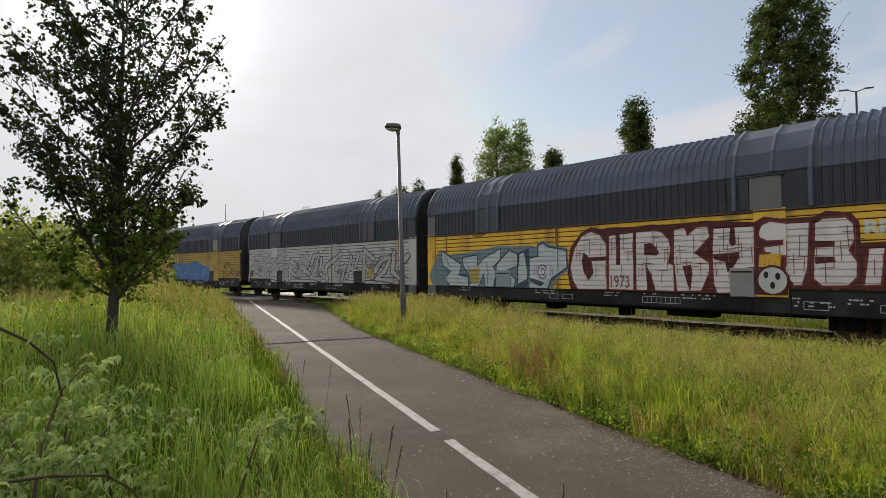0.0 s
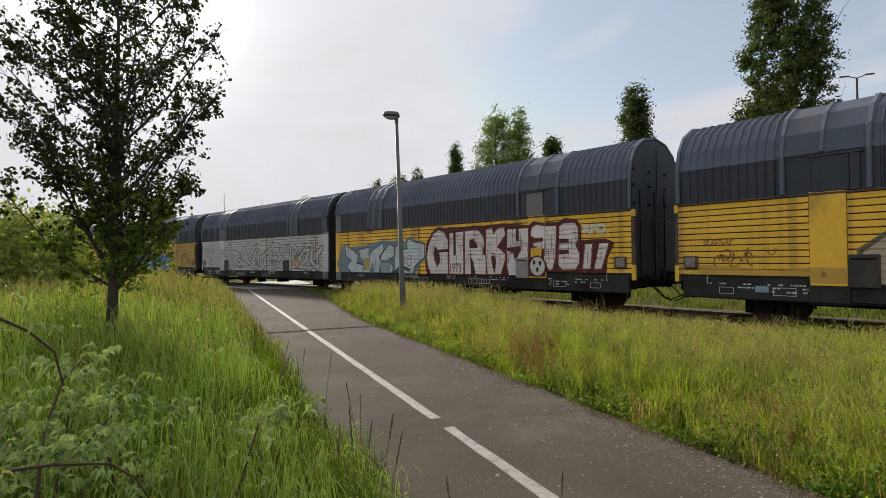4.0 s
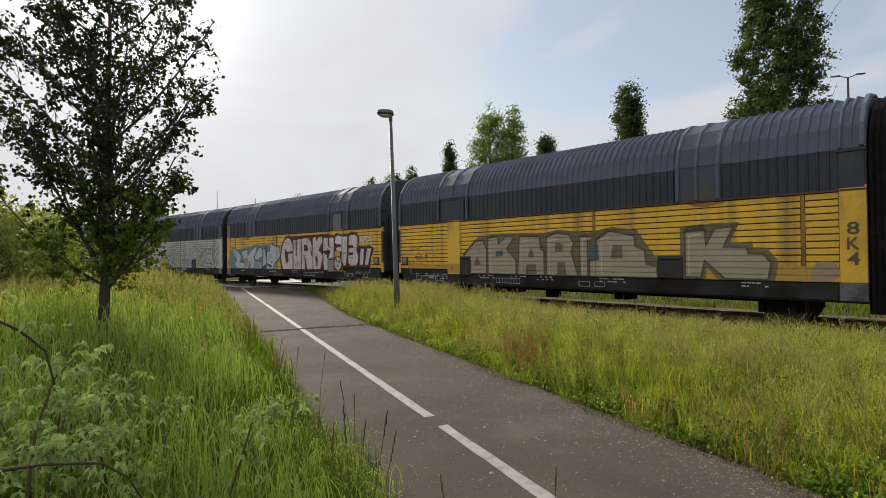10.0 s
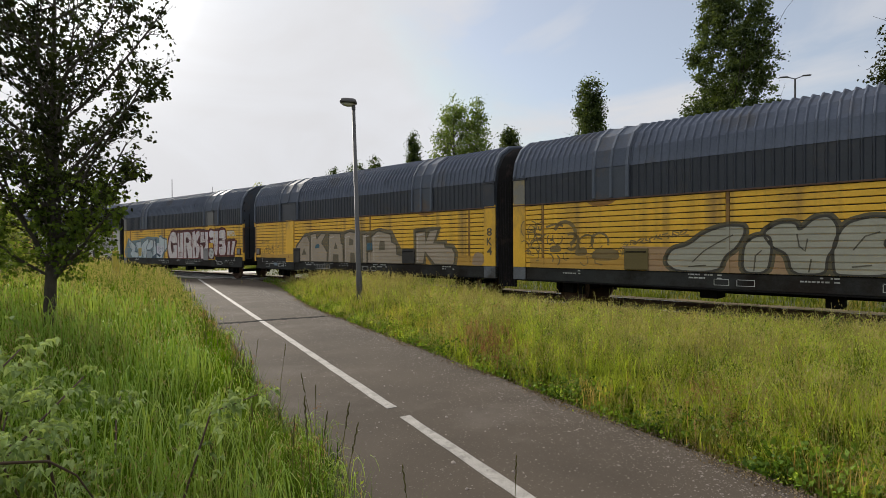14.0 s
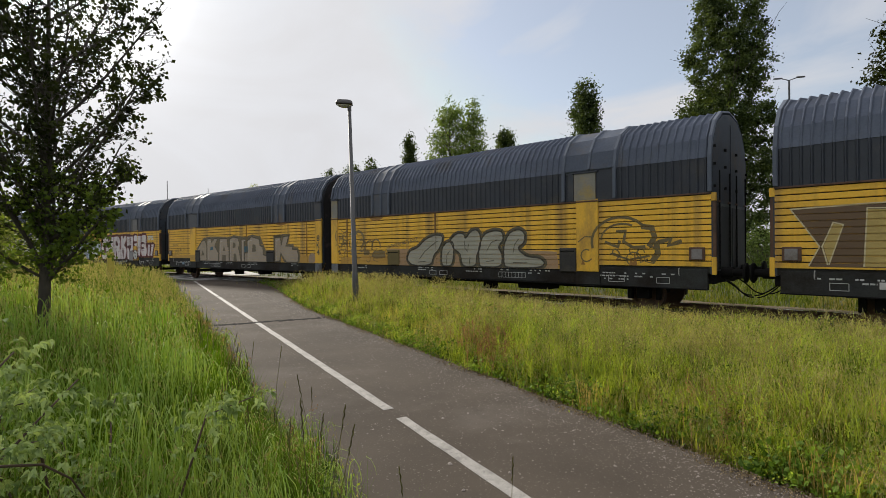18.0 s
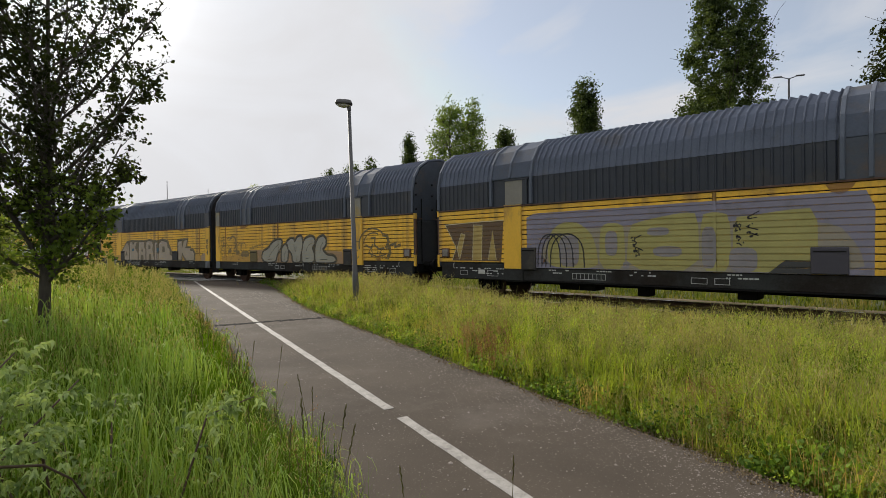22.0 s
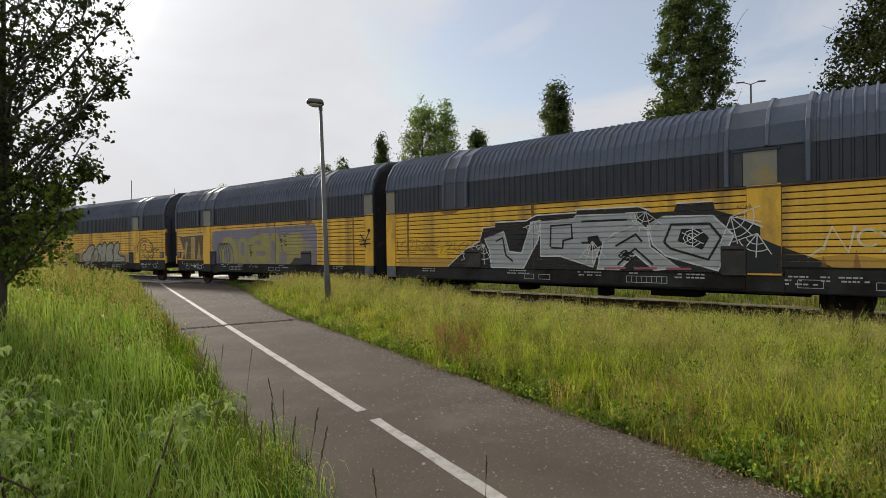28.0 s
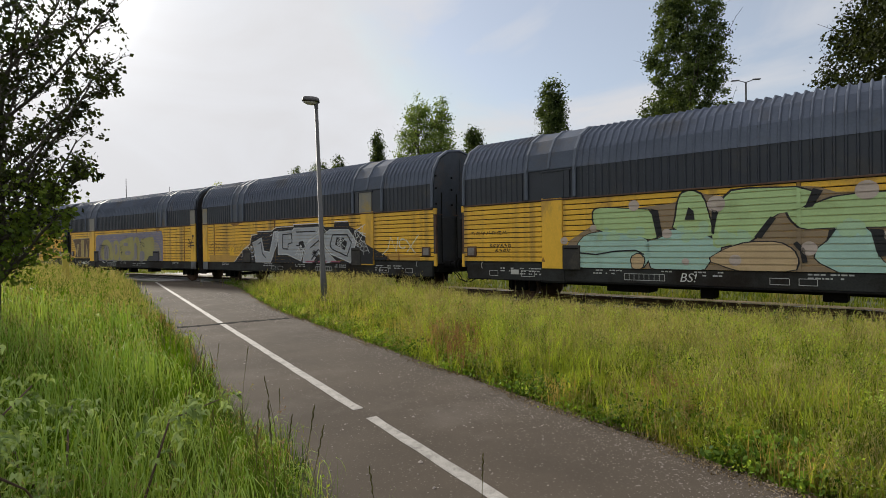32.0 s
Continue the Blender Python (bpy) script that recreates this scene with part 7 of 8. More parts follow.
def verge_height(p, side):
    u, v = path_u(p[:, 0], p[:, 1]), path_v(p[:, 0], p[:, 1])
    if side < 0:
        e = smooth01((-u - 1.15) / 0.8)
        return (0.30 + 0.36 * e) * (0.70 + 0.30 * value_noise(p, 0.9, 1) + 0.32 * value_noise(p, 3.7, 2) + 0.2 * value_noise(p, 8.3, 5))
    e = smooth01((u - path_right(v)) / 1.0)
    far = smooth01((v - 9) / 7)
    near_track = smooth01((track_off(p[:, 0], p[:, 1]) + 6.0) / 4.5) * (1 - far)
    o = track_off(p[:, 0], p[:, 1])
    cap = 0.22 + 0.125 * np.maximum(0, -o - 1.0) + 0.5 * far
    return np.minimum(cap, 0.20 + (0.36 + 0.14 * far - 0.20 * near_track) * e) * (0.56 + 0.22 * value_noise(p, 0.8, 4) + 0.55 * value_noise(p, 3.3, 6) + 0.42 * value_noise(p, 7.9, 3))


def tufts(rng, n, ok, az, r0, side, per):
    """Blades that grow in tufts, splayed outwards from each tuft's middle: places, heights and lean."""
    c = scatter(rng, n, r0, 34, *az, power=1.55)
    c = c[ok(c)]
    d = np.hypot(c[:, 0], c[:, 1])
    spread = rng.uniform(0.02, 0.075, len(c)) * (1 + 0.08 * d)
    big = rng.gamma(3.5, 1 / 3.5, len(c))
    k = np.repeat(np.arange(len(c)), per)
    off = rng.normal(size=(len(k), 2))
    p = c[k] + off * spread[k][:, None]
    h = verge_height(c, side)[k] * np.clip(big[k], 0.45, 1.65 if side < 0 else 1.35) * rng.uniform(0.5, 1.1, len(k))
    h = np.minimum(h, rng.uniform(0.60, 0.92, len(h)) if side < 0 else rng.uniform(0.48, 0.78, len(h)))
    keep = ok(p)
    return p[keep], h[keep]


def make_grass():
    rng = np.random.default_rng(5)
    for name, side, ok, az, n, lab in (("meadow_grass", -1, left_ok, (-16, 40), 14000, "tall lush green meadow grass on the bank"),
                                       ("verge_grass", 1, right_ok, (20, 101), 24000, "tall green and straw-coloured grass between path and railway")):
        p, h = tufts(rng, n, ok, az, 0.9 if side < 0 else 3.0, side, 24)
        if side < 0:
            # a dense tall fringe along the path
            m = 34000
            c, w = 1.0 + 8.5 * rng.random(m) ** 1.2, -1.40 - np.abs(rng.normal(size=m)) * 0.17
            e = np.array(PATH_0)[None, :2] + c[:, None] * np.array(PATH_E)[None, :2] + w[:, None] * np.array(PATH_N)[None, :2]
            e = e[ok(e)]
            p, h = np.concatenate([p, e]), np.concatenate([h, rng.uniform(0.28, 0.66, len(e))])
        d = np.hypot(p[:, 0], p[:, 1])
        near = d < 3.4
        thin = 0.0030 if side < 0 else 0.0034
        v, f = blades(p[~near], h[~near] * rng.uniform(0.7, 1.15, (~near).sum()), thin + 0.0009 * d[~near], 0.48 if side < 0 else 0.62, rng)
        vn, fn = fine_blades(p[near], h[near] * (1.1 if side < 0 else 0.85), (0.6 * thin + 0.0006 * d[near]) if side < 0 else thin + 0.0009 * d[near], 0.36 if side < 0 else 0.6, rng)
        v, f = np.concatenate([v, vn]), np.concatenate([f, fn + len(v)])
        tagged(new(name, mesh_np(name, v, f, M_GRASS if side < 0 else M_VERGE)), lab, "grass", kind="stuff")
        # seed stalks with heads
        m = 34000 if side < 0 else 60000
        q = scatter(rng, m * 3, 1.2 if side < 0 else 3.2, 30, *az, power=1.3)
        q = q[ok(q)]
        keep = 0.62 * value_noise(q, 1.3, 9) + 0.38 * value_noise(q, 4.3, 2) > rng.uniform(0.30, 0.95, len(q)) * np.interp(np.hypot(q[:, 0], q[:, 1]), [3, 9, 13], [1.6, 1.22, 1.12] if side < 0 else [1.12, 1.10, 0.92])
        q = q[keep]
        dq = np.hypot(q[:, 0], q[:, 1])
        hq = np.minimum(verge_height(q, side), 0.72) * rng.uniform(0.75, 1.35 if side < 0 else 1.2, len(q))
        v1, f1 = blades(q, hq, 0.0022 + 0.0006 * dq, 0.22, rng, bend=0.3)
        # heads: short broad blades at the stalk tips
        tips = v1.reshape(-1, 5, 3)[:, 4]
        reps = 5
        t = np.repeat(tips, reps, 0) + rng.normal(size=(len(tips) * reps, 3)) * np.array([0.016, 0.016, 0.045])
        nl = len(t)
        dd = rng.normal(size=(nl, 3)) * 0.5 + np.array([0, 0, 1.0])
        dd /= np.linalg.norm(dd, axis=1)[:, None]
        sd = np.cross(dd, rng.normal(size=(nl, 3)))
        sd /= np.linalg.norm(sd, axis=1)[:, None]
        ln = (0.009 + 0.0013 * np.repeat(dq, reps))[:, None]
        hv = np.stack([t - dd * ln, t + sd * ln * 0.4, t + dd * ln], 1).reshape(-1, 3)
        hf = np.arange(nl * 3).reshape(-1, 3)
        vv = np.concatenate([v1, hv])
        ff = np.concatenate([f1, hf + len(v1)])
        nm2 = "seeding_grass"
        tagged(new(nm2, mesh_np(nm2, vv, ff, M_GRASS_DRY)), "straw-coloured seed stalks standing in the grass", "grass", kind="stuff")


make_grass()


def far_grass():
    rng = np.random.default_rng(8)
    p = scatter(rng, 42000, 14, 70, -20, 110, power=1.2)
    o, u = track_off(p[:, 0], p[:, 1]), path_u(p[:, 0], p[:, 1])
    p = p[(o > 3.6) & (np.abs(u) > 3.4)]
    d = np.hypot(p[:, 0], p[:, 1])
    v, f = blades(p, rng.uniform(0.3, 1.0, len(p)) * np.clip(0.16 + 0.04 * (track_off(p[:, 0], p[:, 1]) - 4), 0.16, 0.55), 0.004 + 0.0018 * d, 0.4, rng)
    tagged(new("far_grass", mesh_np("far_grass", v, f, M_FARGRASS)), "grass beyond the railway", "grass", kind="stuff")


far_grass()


def herbs():
    """Small-leaved herbs among the grass, and pale grit on the path, thickest along its edges."""
    rng = np.random.default_rng(33)
    for name, ok, az, r0, n, side, lab in (("verge_herbs", right_ok, (20, 101), 3.2, 7600, 1, "small-leaved green herbs growing in the verge"),
                                           ("meadow_herbs", left_ok, (-14, 38), 2.2, 2200, -1, "small-leaved green herbs growing in the meadow")):
        c = scatter(rng, n * 2, r0, 26, *az, power=1.4)
        c = c[ok(c)]
        c = c[0.6 * value_noise(c, 2.9, 8) + 0.4 * value_noise(c, 6.7, 1) > rng.uniform(0.25, 0.75, len(c))]
        c = c[(track_off(c[:, 0], c[:, 1]) < -2.0) | (side < 0)]
        hgt = verge_height(c, side) * rng.uniform(0.5, 1.0, len(c))
        per = 44
        k = np.repeat(np.arange(len(c)), per)
        d = np.hypot(c[:, 0], c[:, 1])
        p = np.empty((len(k), 3))
        up = rng.random(len(k)) ** 0.7
        p[:, :2] = c[k] + rng.normal(size=(len(k), 2)) * (0.03 + 0.06 * up)[:, None]
        p[:, 2] = ground_z(c[:, 0], c[:, 1])[k] + hgt[k] * up
        half = d[k] < 9
        for sel, size in ((half, 0.025), (~half, 0.044)):
            tagged(new(name, leaves_mesh(name, p[sel], size, M_HERB, rng, droop=0.1, aspect=0.55)), lab, "herbs", kind="stuff")
    n = 14000
    v = 0.5 + 20 * rng.random(n) ** 1.6
    u = np.where(rng.random(n) < 0.6, 1.64 - np.abs(rng.normal(size=n)) * 0.34, rng.uniform(-1.35, 1.62, n))
    u = np.where(rng.random(n) < 0.15, -1.36 + np.abs(rng.normal(size=n)) * 0.2, u)
    q = np.array(PATH_0)[None] + v[:, None] * np.array(PATH_E)[None] + u[:, None] * np.array(PATH_N)[None]
    s = (rng.gamma(2.0, 0.0015, n) + 0.0013) * (1 + 0.05 * v)
    o = np.array([(1, 0, 0), (0, 1, 0), (-1, 0, 0), (0, -1, 0), (0, 0, 0.8)])
    vv = (q[:, None] + o[None] * s[:, None, None] * rng.uniform(0.6, 1.3, (n, 5, 1))).reshape(-1, 3)
    vv[:, 2] = np.maximum(vv[:, 2], 0.0005)
    i = np.arange(n)[:, None] * 5
    ff = np.concatenate([i + [0, 1, 4], i + [1, 2, 4], i + [2, 3, 4], i + [3, 0, 4]])
    tagged(new("grit", mesh_np("grit", vv, ff, M_GRIT)), "pale grit scattered on the asphalt", "grit", kind="stuff")


herbs()


def seed_drifts():
    """Stalks with brown seed heads in drifts, and dry litter along the path's right edge."""
    rng = np.random.default_rng(71)
    spots = []
    for v in np.arange(2.6, 11.0, 0.22):
        q = PATH_0 + PATH_E * float(v) + PATH_N * (-1.42)
        spots.append((q.x, q.y, 0.22, 14, 0.46))
    spots += [(6.0, 5.2, 0.55, 130, 0.52), (3.9, 2.75, 0.35, 110, 0.42), (5.3, 4.6, 0.40, 120, 0.48), (7.6, 6.9, 0.6, 110, 0.5), (5.2, 1.6, 0.5, 120, 0.45), (8.8, 5.4, 0.7, 90, 0.4)]
    vs, fs, n0 = [], [], 0
    for x, y, r, n, top in spots:
        p = np.array([[x, y]]) + rng.normal(size=(n, 2)) * r * 0.6
        p = p[left_ok(p) | right_ok(p)]
        n = len(p)
        h = top * rng.uniform(0.6, 1.25, n)
        d = np.hypot(p[:, 0], p[:, 1])
        v, f = blades(p, h, 0.0028 + 0.0005 * d, 0.25, rng)
        tips = v.reshape(-1, 5, 3)
        k = np.repeat(np.arange(n), 16)
        s = rng.random(len(k)) * 0.55
        c = tips[k, 4] * (1 - s)[:, None] + tips[k, 2] * s[:, None] + rng.normal(size=(len(k), 3)) * 0.012
        dd = rng.normal(size=(len(k), 3)) + np.array([0, 0, 0.8])
        dd /= np.linalg.norm(dd, axis=1)[:, None]
        sd = np.cross(dd, rng.normal(size=(len(k), 3)))
        sd /= np.linalg.norm(sd, axis=1)[:, None]
        ln = (0.006 + 0.0010 * d[k])[:, None]
        hv = np.stack([c - dd * ln, c + sd * ln * 0.7, c + dd * ln], 1).reshape(-1, 3)
        vs += [v, hv]
        fs += [f + n0, np.arange(len(hv)).reshape(-1, 3) + n0 + len(v)]
        n0 += len(v) + len(hv)
    tagged(new("brown_seed_stalks", mesh_np("brown_seed_stalks", np.concatenate(vs), np.concatenate(fs), M_SORREL)), "stalks with reddish brown seed heads in drifts", "grass", kind="stuff")
    vs, fs, n0 = [], [], 0
    for x, y, r, n, top in ((4.0, 1.05, 0.22, 260, 0.42), (4.85, 2.75, 0.2, 160, 0.36), (5.1, 1.2, 0.3, 200, 0.42), (6.4, 3.2, 0.4, 200, 0.42), (4.3, 0.6, 0.25, 180, 0.40)):
        p = np.array([[x, y]]) + rng.normal(size=(n, 2)) * r * 0.6
        p = p[right_ok(p)]
        v, f = blades(p, top * rng.uniform(0.5, 1.2, len(p)), 0.0075 * np.ones(len(p)), 0.45, rng)
        vs.append(v)
        fs.append(f + n0)
        n0 += len(v)
    q = scatter(rng, 15000, 3.0, 20, 20, 101, power=1.3)
    q = q[right_ok(q)]
    q = q[value_noise(q, 1.7, 12) > rng.uniform(0.42, 0.85, len(q))]
    v, f = blades(q, verge_height(q, 1) * rng.uniform(0.6, 1.25, len(q)), 0.0030 + 0.0006 * np.hypot(q[:, 0], q[:, 1]), 0.4, rng)
    vs.append(v)
    fs.append(f + n0)
    tagged(new("straw_tufts", mesh_np("straw_tufts", np.concatenate(vs), np.concatenate(fs), M_STRAW)), "dry straw-coloured tufts of last year's grass", "grass", kind="stuff")
    n = 9000
    v = 0.3 + 24 * rng.random(n) ** 1.5
    u = path_right(v) + rng.normal(size=n) * 0.07 - 0.01 + 0.05 * np.sin(v * 3.1)
    p = np.array(PATH_0)[None] + v[:, None] * np.array(PATH_E)[None] + u[:, None] * np.array(PATH_N)[None]
    p[:, 2] = 0.004 + 0.02 * rng.random(n)
    tagged(new("leaf_litter", leaves_mesh("leaf_litter", p, 0.022, M_LITTER, rng, droop=0.0, aspect=0.5)), "dry brown litter along the edge of the asphalt", "litter", kind="stuff")


seed_drifts()


def arching_blades():
    """Blades in the near meadow that bend right over; their highlights are put into a pale colour."""
    rng = np.random.default_rng(61)
    p = scatter(rng, 14000, 1.4, 11, -14, 36, power=1.3)
    p = p[left_ok(p)]
    p = p[value_noise(p, 2.1, 7) > rng.uniform(0.2, 0.85, len(p))]
    d = np.hypot(p[:, 0], p[:, 1])
    n = len(p)
    h = verge_height(p, -1) * rng.uniform(0.85, 1.25, n)
    a = rng.uniform(0, 2 * np.pi, n)
    dirn = np.stack([np.cos(a), np.sin(a)], 1)
    side = np.stack([-dirn[:, 1], dirn[:, 0]], 1)
    w = 0.0024 + 0.0007 * d
    reach = rng.uniform(0.10, 0.24, n)
    z = ground_z(p[:, 0], p[:, 1])
    v = np.empty((n, 13, 3))
    for k, (s, up) in enumerate(((0.0, 0.35), (0.08, 0.65), (0.25, 0.88), (0.5, 0.97), (0.75, 0.92), (0.92, 0.80), (1.0, 0.66))):
        for q, sg in enumerate((1, -1)):
            if k == 6 and q:
                break
            v[:, 2 * k + q, :2] = p + dirn * (reach * s)[:, None] + side * (sg * w * 0.5 * (1.0 if k < 6 else 0.0))[:, None]
            v[:, 2 * k + q, 2] = z + h * up
    i = np.arange(n)[:, None] * 13
    f = [i + [2 * k, 2 * k + 1, 2 * k + 3] for k in range(5)] + [i + [2 * k, 2 * k + 3, 2 * k + 2] for k in range(5)] + [i + [10, 11, 12]]
    tagged(new("arching_grass", mesh_np("arching_grass", v.reshape(-1, 3), np.concatenate(f), M_ARCH)), "grass blades bending over in the meadow, highlights in their pale colour", "grass", kind="stuff")


arching_blades()


def track_weeds():
    """Low weeds between and beside the rails."""
    rng = np.random.default_rng(41)
    n = 80000
    arc, off = rng.uniform(-14, 60, n), np.where(rng.random(n) < 0.03, rng.uniform(0.9, 2.0, n), 2.9 + 9.0 * rng.random(n) ** 1.5)
    keep = ~((arc > 25.5) & (arc < 36.5)) & (np.abs(off - 0.74) > 0.06) & (np.abs(off - 2.18) > 0.06)
    arc, off = arc[keep], off[keep]
    p = np.array([on_track(a, o)[:2] for a, o in zip(arc, off)])
    keep = value_noise(p, 1.7, 3) > rng.uniform(0.1, 0.8, len(p))
    p, off = p[keep], off[keep]
    h = rng.uniform(0.12, 0.26, len(p)) * np.where(off < 2.1, 0.9, np.where(off > 4.5, 1.9, 1.2))
    v, f = blades(p, h, 0.026 * np.ones(len(p)), 0.7, rng)
    lift = np.interp(off, [2.0, 2.2, 2.6, 3.1, 3.6, 4.4], [-0.1, 0.08, 0.13, 0.12, 0.05, 0.0]) - 0.03
    v.reshape(-1, 5, 3)[:, :, 2] += lift[:, None]
    tagged(new("track_weeds", mesh_np("track_weeds", v, f, M_TRACKWEED)), "low dull weeds growing in the ballast", "weeds", kind="stuff")


M_TRACKWEED = leaf_mat("track_weeds", (0.035, 0.065, 0.008), (0.21, 0.25, 0.045), 0.35, clump=1.2, spec=0.03, patch=(0.30, 0.22, 0.11), patch_scale=0.6)
track_weeds()


def rail_stalks():
    """Single pale grass stalks with nodding heads that stand in front of the rails."""
    rng = random.Random(77)
    bm = bmesh.new()
    for _ in range(260):
        p = on_track(rng.uniform(-9, 24), rng.uniform(-1.3, 0.4))
        a, h = rng.uniform(0, 6.28), rng.uniform(0.35, 0.95)
        l = rng.uniform(0.04, 0.22)
        z = -0.2
        q = [Vector((p.x + l * s ** 2.4 * math.cos(a), p.y + l * s ** 2.4 * math.sin(a), z + h * (s - 0.18 * s ** 4))) for s in (0, 0.3, 0.55, 0.75, 0.9, 1.0)]
        tube(bm, q, [0.005, 0.0045, 0.004, 0.006, 0.011, 0.003], 4, cap=False)
    tagged(new("rail_stalks", mesh_of(bm, "rail_stalks", M_GRASS_DRY, recalc=False)), "pale nodding grass stalks in front of the rails", "grass", kind="stuff")


rail_stalks()


def surrounding_grass():
    """The meadow goes on beside and behind the camera."""
    rng = np.random.default_rng(51)
    p = np.concatenate([scatter(rng, 26000, 1.6, 30, 101, 344, power=1.2)])
    u, o = path_u(p[:, 0], p[:, 1]), track_off(p[:, 0], p[:, 1])
    p = p[((u < -1.45) | (u > 1.7)) & (o < -0.3)]
    d = np.hypot(p[:, 0], p[:, 1])
    v, f = blades(p, rng.uniform(0.25, 0.6, len(p)), 0.008 + 0.0014 * d, 0.5, rng)
    tagged(new("surrounding_grass", mesh_np("surrounding_grass", v, f, M_GRASS)), "tall green grass on both sides of the path", "grass", kind="stuff")


surrounding_grass()


def edge_weeds():
    """Low broad leaves along the path's right edge."""
    rng = np.random.default_rng(12)
    n = 16000
    v = 26 * rng.random(n) ** 1.7
    u = 1.62 + np.abs(rng.normal(size=n)) * 0.28
    p = np.array(PATH_0)[None] + v[:, None] * np.array(PATH_E)[None] + (u + 0.9 * smooth01((v - 12) / 12))[:, None] * np.array(PATH_N)[None]
    keep = value_noise(p, 2.2, 5) > rng.uniform(0.25, 0.75, n)
    p, u = p[keep], u[keep]
    p[:, 2] = ground_z(p[:, 0], p[:, 1]) + 0.04 + rng.random(len(p)) * 0.26 * np.minimum(1, (u - 1.5) * 3)
    tagged(new("edge_weeds", leaves_mesh("edge_weeds", p, 0.048, M_WEED, rng, droop=0.2, aspect=0.7)), "low dark green weeds along the path edge", "weeds", kind="stuff")


edge_weeds()


def spike_grass():
    """Single tall stalks with narrow dark seed spikes at the edge of the path."""
    rng = random.Random(14)
    bm = bmesh.new()
    spots = [(1.07, 1.81, 1.02), (1.16, 1.90, 0.95), (2.04, 1.61, 0.60), (1.30, 2.05, 0.82), (1.52, 1.75, 0.66)]
    for _ in range(60):
        v, u = rng.uniform(1.2, 8.0), rng.gauss(-1.5, 0.16)
        q = PATH_0 + PATH_E * v + PATH_N * u
        spots.append((q.x, q.y, rng.uniform(0.45, 0.85)))
    for x, y, h in spots:
        a, l = rng.uniform(0, 6.28), rng.uniform(0.02, 0.12)
        tip = Vector((x + l * math.cos(a), y + l * math.sin(a), h))
        mid = Vector((x + l * 0.35 * math.cos(a), y + l * 0.35 * math.sin(a), h * 0.6))
        tube(bm, [(x, y, -0.05), mid, tip], [0.0024, 0.002, 0.0014], 3, cap=False)
        d = (tip - mid).normalized()
        for k in range(rng.randint(5, 9)):
            p = tip - d * 0.017 * k
            s = d.orthogonal().normalized() * 0.0042
            s.rotate(Matrix.Rotation(k * 2.4, 3, d))
            tube(bm, [p + s * 0.3, p + s * 0.7 + d * 0.012, p + s * 0.5 + d * 0.026], [0.001, 0.0036, 0.001], 4)
    tagged(new("spike_grass", mesh_of(bm, "spike_grass", M_SPIKE, recalc=False)), "tall stalks with narrow brown seed spikes at the path edge", "grass", kind="stuff")


M_SPIKE = leaf_mat("seed_spikes", (0.09, 0.08, 0.035), (0.20, 0.19, 0.08), 0.4, clump=2.0)
spike_grass()


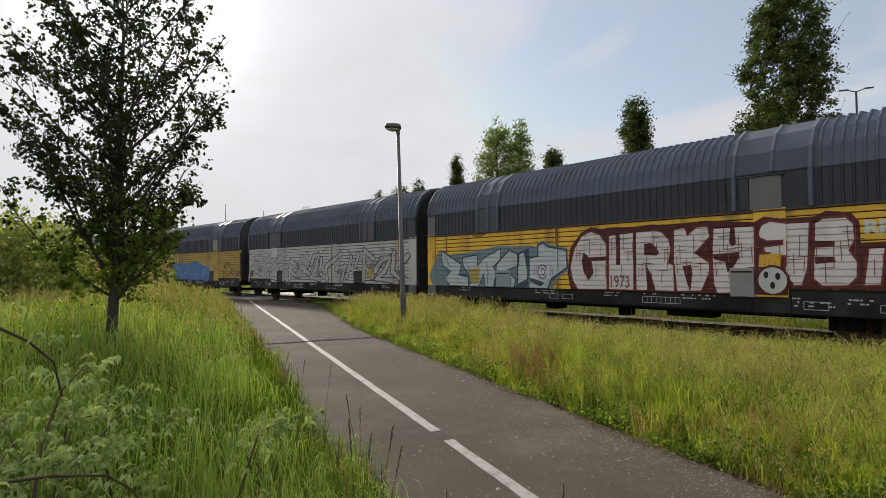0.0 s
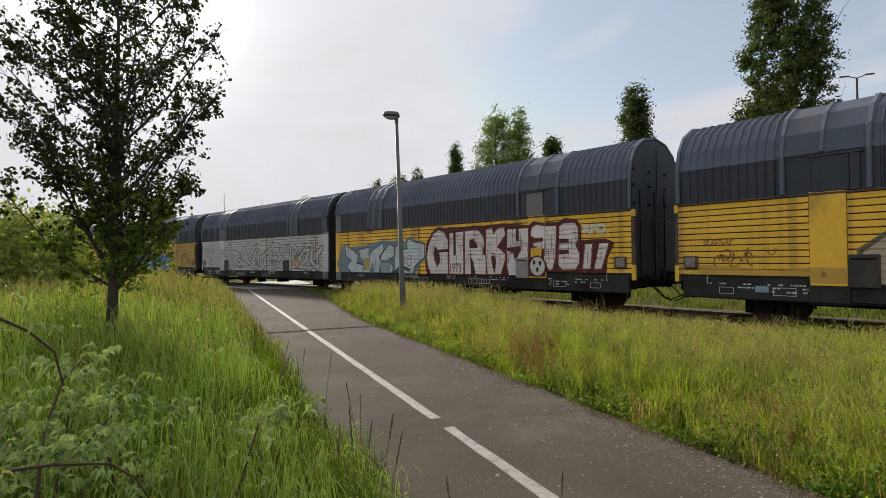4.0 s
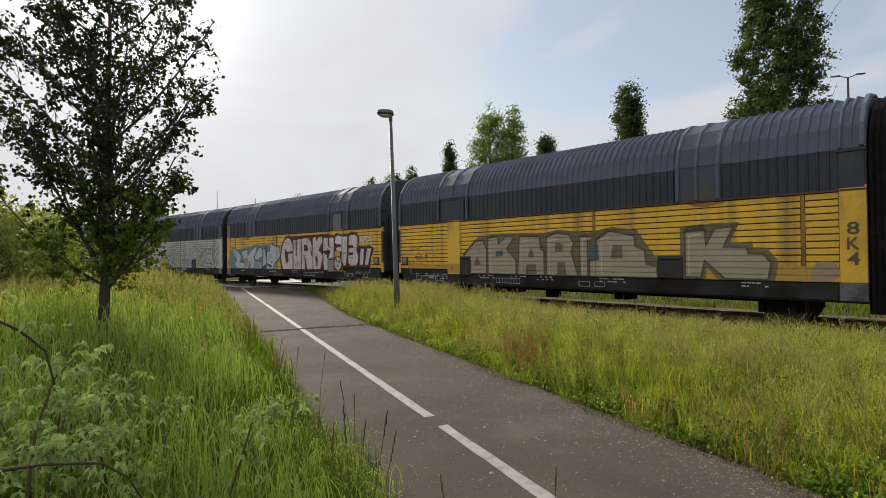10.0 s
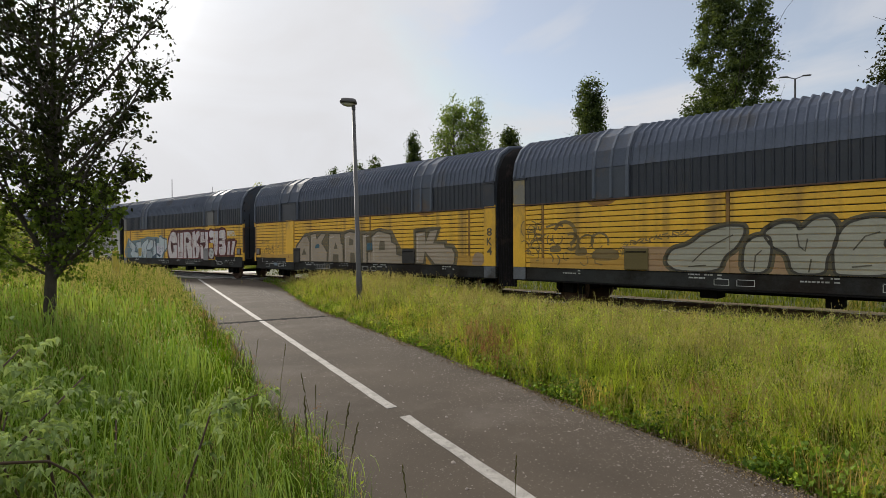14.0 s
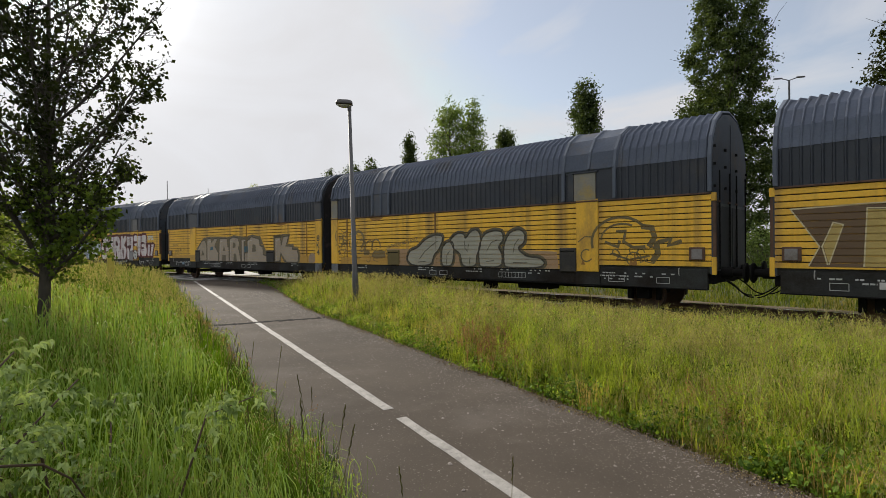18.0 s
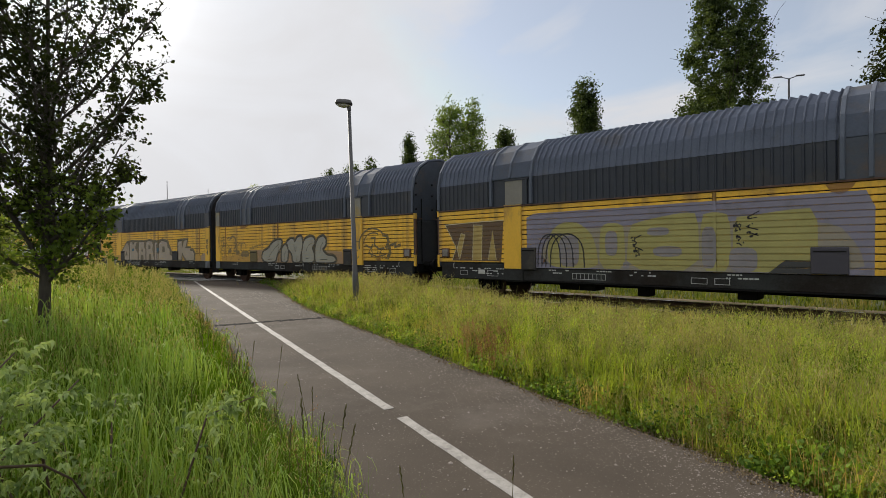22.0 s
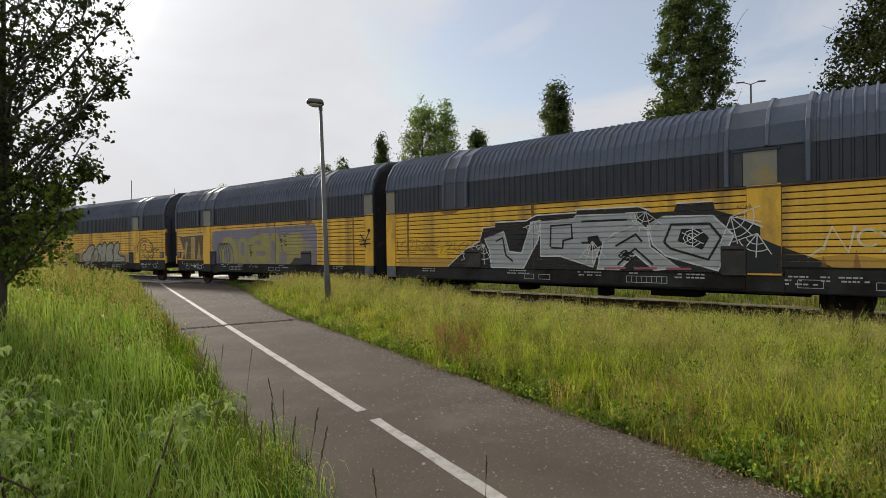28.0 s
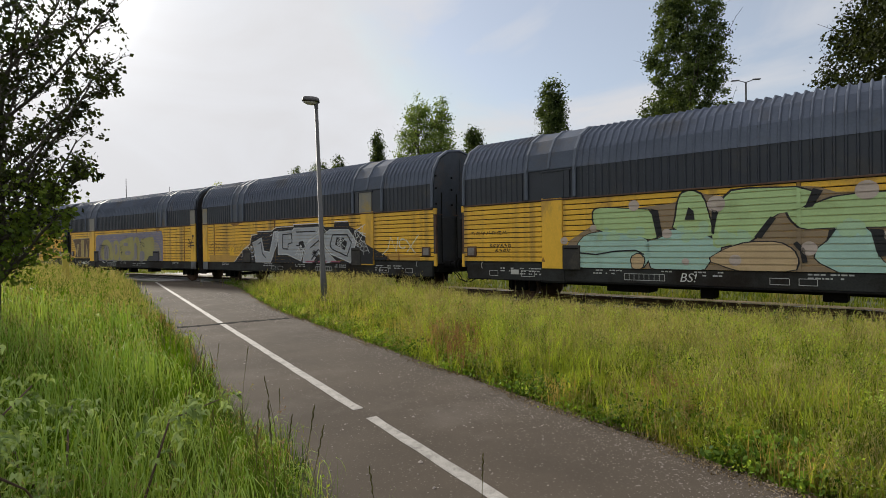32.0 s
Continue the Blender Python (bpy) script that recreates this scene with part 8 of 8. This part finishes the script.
# ---- brambles, hedge and post on the near side ----
def bramble():
    rng = random.Random(6)
    nr = np.random.default_rng(6)
    bush = thing("bramble", "arching bramble canes with pale green leaves", "shrub")
    canes = [[(-0.25, 1.55, 1.05), (-0.069, 1.749, 1.108), (-0.006, 1.80, 1.097), (0.106, 1.897, 1.057), (0.254, 1.984, 0.996), (0.332, 2.023, 0.917), (0.40, 2.05, 0.78)],
             [(-0.20, 1.88, 1.58), (-0.072, 1.899, 1.524), (-0.013, 1.90, 1.486), (0.05, 1.949, 1.44), (0.113, 1.997, 1.366), (0.135, 2.0, 1.26)],
             [(0.05, 2.05, 0.4), (0.075, 2.10, 0.938), (0.098, 2.198, 1.086), (0.152, 2.245, 1.236), (0.219, 2.29, 1.30)],
             [(0.02, 2.1, 0.4), (0.138, 2.196, 0.93), (0.274, 2.284, 1.048), (0.404, 2.315, 1.17)]]
    for _ in range(40):
        x, y = rng.uniform(-0.75, 0.62), rng.uniform(1.75, 3.2)
        a, h = rng.uniform(0, 6.28), rng.uniform(0.55, 1.06)
        canes.append([(x, y, 0.1), (x + 0.05 * math.cos(a), y + 0.05 * math.sin(a), h * 0.6), (x + 0.18 * math.cos(a), y + 0.18 * math.sin(a), h), (x + 0.36 * math.cos(a), y + 0.36 * math.sin(a), h * 1.04)])
    nodes = []
    for i, c in enumerate(canes):
        part("cane", mesh_of(tube(bmesh.new(), c, [0.0065 - 0.004 * q / (len(c) - 1) for q in range(len(c))], 6), "cane", M_TWIG, smooth=True), None, bush, "red-brown cane")
        for p0, p1 in zip(c[1:], c[2:]):
            for _ in range(30 if i > 1 else 3):
                nodes.append(Vector(p0).lerp(Vector(p1), rng.random()))
    # leaves in threes on short stalks, each a ribbed blade of several faces
    vs, fs = [], []
    for nd in nodes:
        a = rng.uniform(0, 6.28)
        stalk = nd + Vector((math.cos(a), math.sin(a), rng.uniform(-0.1, 0.5))) * rng.uniform(0.05, 0.11)
        for k in (-1, 0, 1):
            b = a + k * 1.0 + rng.uniform(-0.3, 0.3)
            d = Vector((math.cos(b), math.sin(b), rng.uniform(-0.8, 0.7))).normalized()
            s = d.cross(Vector((rng.uniform(-0.8, 0.8), rng.uniform(-0.8, 0.8), 1))).normalized()
            up = s.cross(d)
            ln, w = rng.uniform(0.016, 0.038), rng.uniform(0.006, 0.013)
            o = len(vs)
            for t, ww in ((0, 0), (0.3, 0.9), (0.65, 0.8)):
                q = stalk + d * ln * t - up * 0.012 * t * t
                vs += [q[:]] if ww == 0 else [(q + s * w * ww + up * 0.008)[:], q[:], (q - s * w * ww + up * 0.008)[:]]
            vs.append((stalk + d * ln - up * 0.02)[:])
            fs += [(o, o + 1, o + 2), (o, o + 2, o + 3), (o + 1, o + 4, o + 5), (o + 1, o + 5, o + 2), (o + 2, o + 5, o + 6), (o + 2, o + 6, o + 3), (o + 4, o + 7, o + 5), (o + 5, o + 7, o + 6)]
    tagged(part("leaves", mesh_np("leaves", np.array(vs), np.array(fs), M_BRAMBLE), None, bush, "pale green toothed leaves"), kind="stuff")


bramble()


def shrub(at, w, h, n, size, material, seed, label):
    """A bush of stems and many small leaves with an uneven outline."""
    nr = np.random.default_rng(seed)
    rng = random.Random(seed)
    s = thing("shrub", label, "shrub", "shrubs", m=pose(*at))
    bm = bmesh.new()
    tips = []
    for i in range(7):
        a = i * 0.9 + rng.random()
        limbs(bm, (0.1 * math.cos(a), 0.1 * math.sin(a), 0), (math.cos(a) * w / h * 0.45, math.sin(a) * w / h * 0.45, 1), h * 0.55, 0.03, 2, rng, tips, up=0.6)
    part("stem", mesh_of(bm, "stem", M_BARK, recalc=False), None, s)
    cl = []
    while len(cl) < 160:
        x, y, z = rng.uniform(-1, 1), rng.uniform(-1, 1), rng.random()
        if x * x + y * y < (1 - z ** 2.2) * (0.75 + 0.5 * noise.noise(Vector((x * 2 + seed, y * 2, z * 2)))):
            cl.append((x * w / 2, y * w / 2, z * h))
    cl = np.array(cl)
    c = cl[nr.integers(0, len(cl), n)] + nr.normal(size=(n, 3)) * 0.13 * h / 2
    c[:, 2] = np.abs(c[:, 2])
    part("foliage", leaves_mesh("foliage", c, size, material, nr), None, s)


for az, dist, w, h, sd in ((-9, 15, 4.2, 3.4, 1), (-4.5, 16.5, 3.6, 2.9, 2), (-0.5, 18, 3.8, 3.0, 3), (2.8, 20, 3.2, 2.9, 4)):
    shrub(base(az, dist), w, h, 8000, 0.12, M_HEDGE, sd, "pale green bushy hedge shrub at the meadow's edge")
for az, dist, w, h, sd in ((75.6, 40, 5.0, 3.2, 9), (77.5, 44, 4.0, 2.6, 10), (79.5, 27, 3.0, 2.6, 5), (85, 30, 3.4, 2.2, 6), (70, 34, 3.5, 2.4, 7), (93, 26, 3.0, 2.0, 8)):
    shrub(base(az, dist), w, h, 4200, 0.13, M_BIRCH, sd, "green leafy shrub beyond the railway")


def marker_post():
    at = base(12.4, 21.0)
    post = thing("marker_post", "weathered yellow marker post in the grass", "post", m=pose(*at))
    part("shaft", mesh_of(boxed(0.01, (-0.09, 0.09, -0.06, 0.06, -0.3, 1.30)), "shaft", paint(0.45, 0.36, 0.06, "faded_yellow")), None, post)
    part("cap", mesh_of(boxed(0.008, (-0.10, 0.10, -0.07, 0.07, 1.30, 1.36)), "cap", paint(0.40, 0.33, 0.08, "faded_yellow_cap")), None, post)


marker_post()


# ---- what stands beyond the railway, seen between the wagons ----
def hall():
    p0, p1 = Vector(polar(79.2, 66)), Vector(polar(108, 70))
    d = (p1 - p0)
    L, rz = d.length, math.degrees(math.atan2(d.y, d.x))
    H = 9.8
    b = thing("industrial_hall", "large pale grey industrial hall with a flat roof", "building", m=pose(p0.x, p0.y, 0, 0, 0, rz))
    part("wall", mesh_of(boxed(0, (0, L, -0.0, 24, 0, H)), "wall", M_HALL), None, b)
    part("roof", mesh_of(boxed(0.02, (-0.2, L + 0.2, -0.25, 24.2, H, H + 0.35)), "roof", M_POLE), None, b)
    me = mesh_of(boxed(0, (0, 0.06, -0.05, 0, 4.7, H)), "panel_joint", M_POLE)
    for i in range(1, int(L / 3)):
        part("panel_joint", me, None, b, m=pose(3.0 * i, 0, 0))
    part("canopy", mesh_of(boxed(0.02, (1.5, L, -3.0, 0, 4.1, 4.5)), "canopy", M_POLE), None, b)
    part("dark_base", mesh_of(boxed(0, (1.5, L, -0.12, 0, 0, 4.1)), "dark_base", M_WINDOW), None, b, "shaded glazing under the canopy")
    win = mesh_of(boxed(0, (0, 0.9, -0.10, 0, 0, 0.75)), "window", M_DARK)
    for i in range(2):
        for j in range(4):
            part("window", win, None, b, m=pose(5.6 + 1.1 * i, 0, 5.4 + 0.92 * j))
    c = thing("container", "orange storage container beside the hall", "container", m=pose(*polar(83.2, 52), 0, 0, rz))
    part("body", mesh_of(boxed(0.03, (0, 6.0, -1.2, 1.2, 0.15, 2.75)), "body", paint(0.55, 0.24, 0.05, "orange_paint")), None, c)
    part("roof", mesh_of(boxed(0.02, (-0.03, 6.03, -1.23, 1.23, 2.75, 2.82)), "roof", M_POLE), None, c)


hall()
motions()
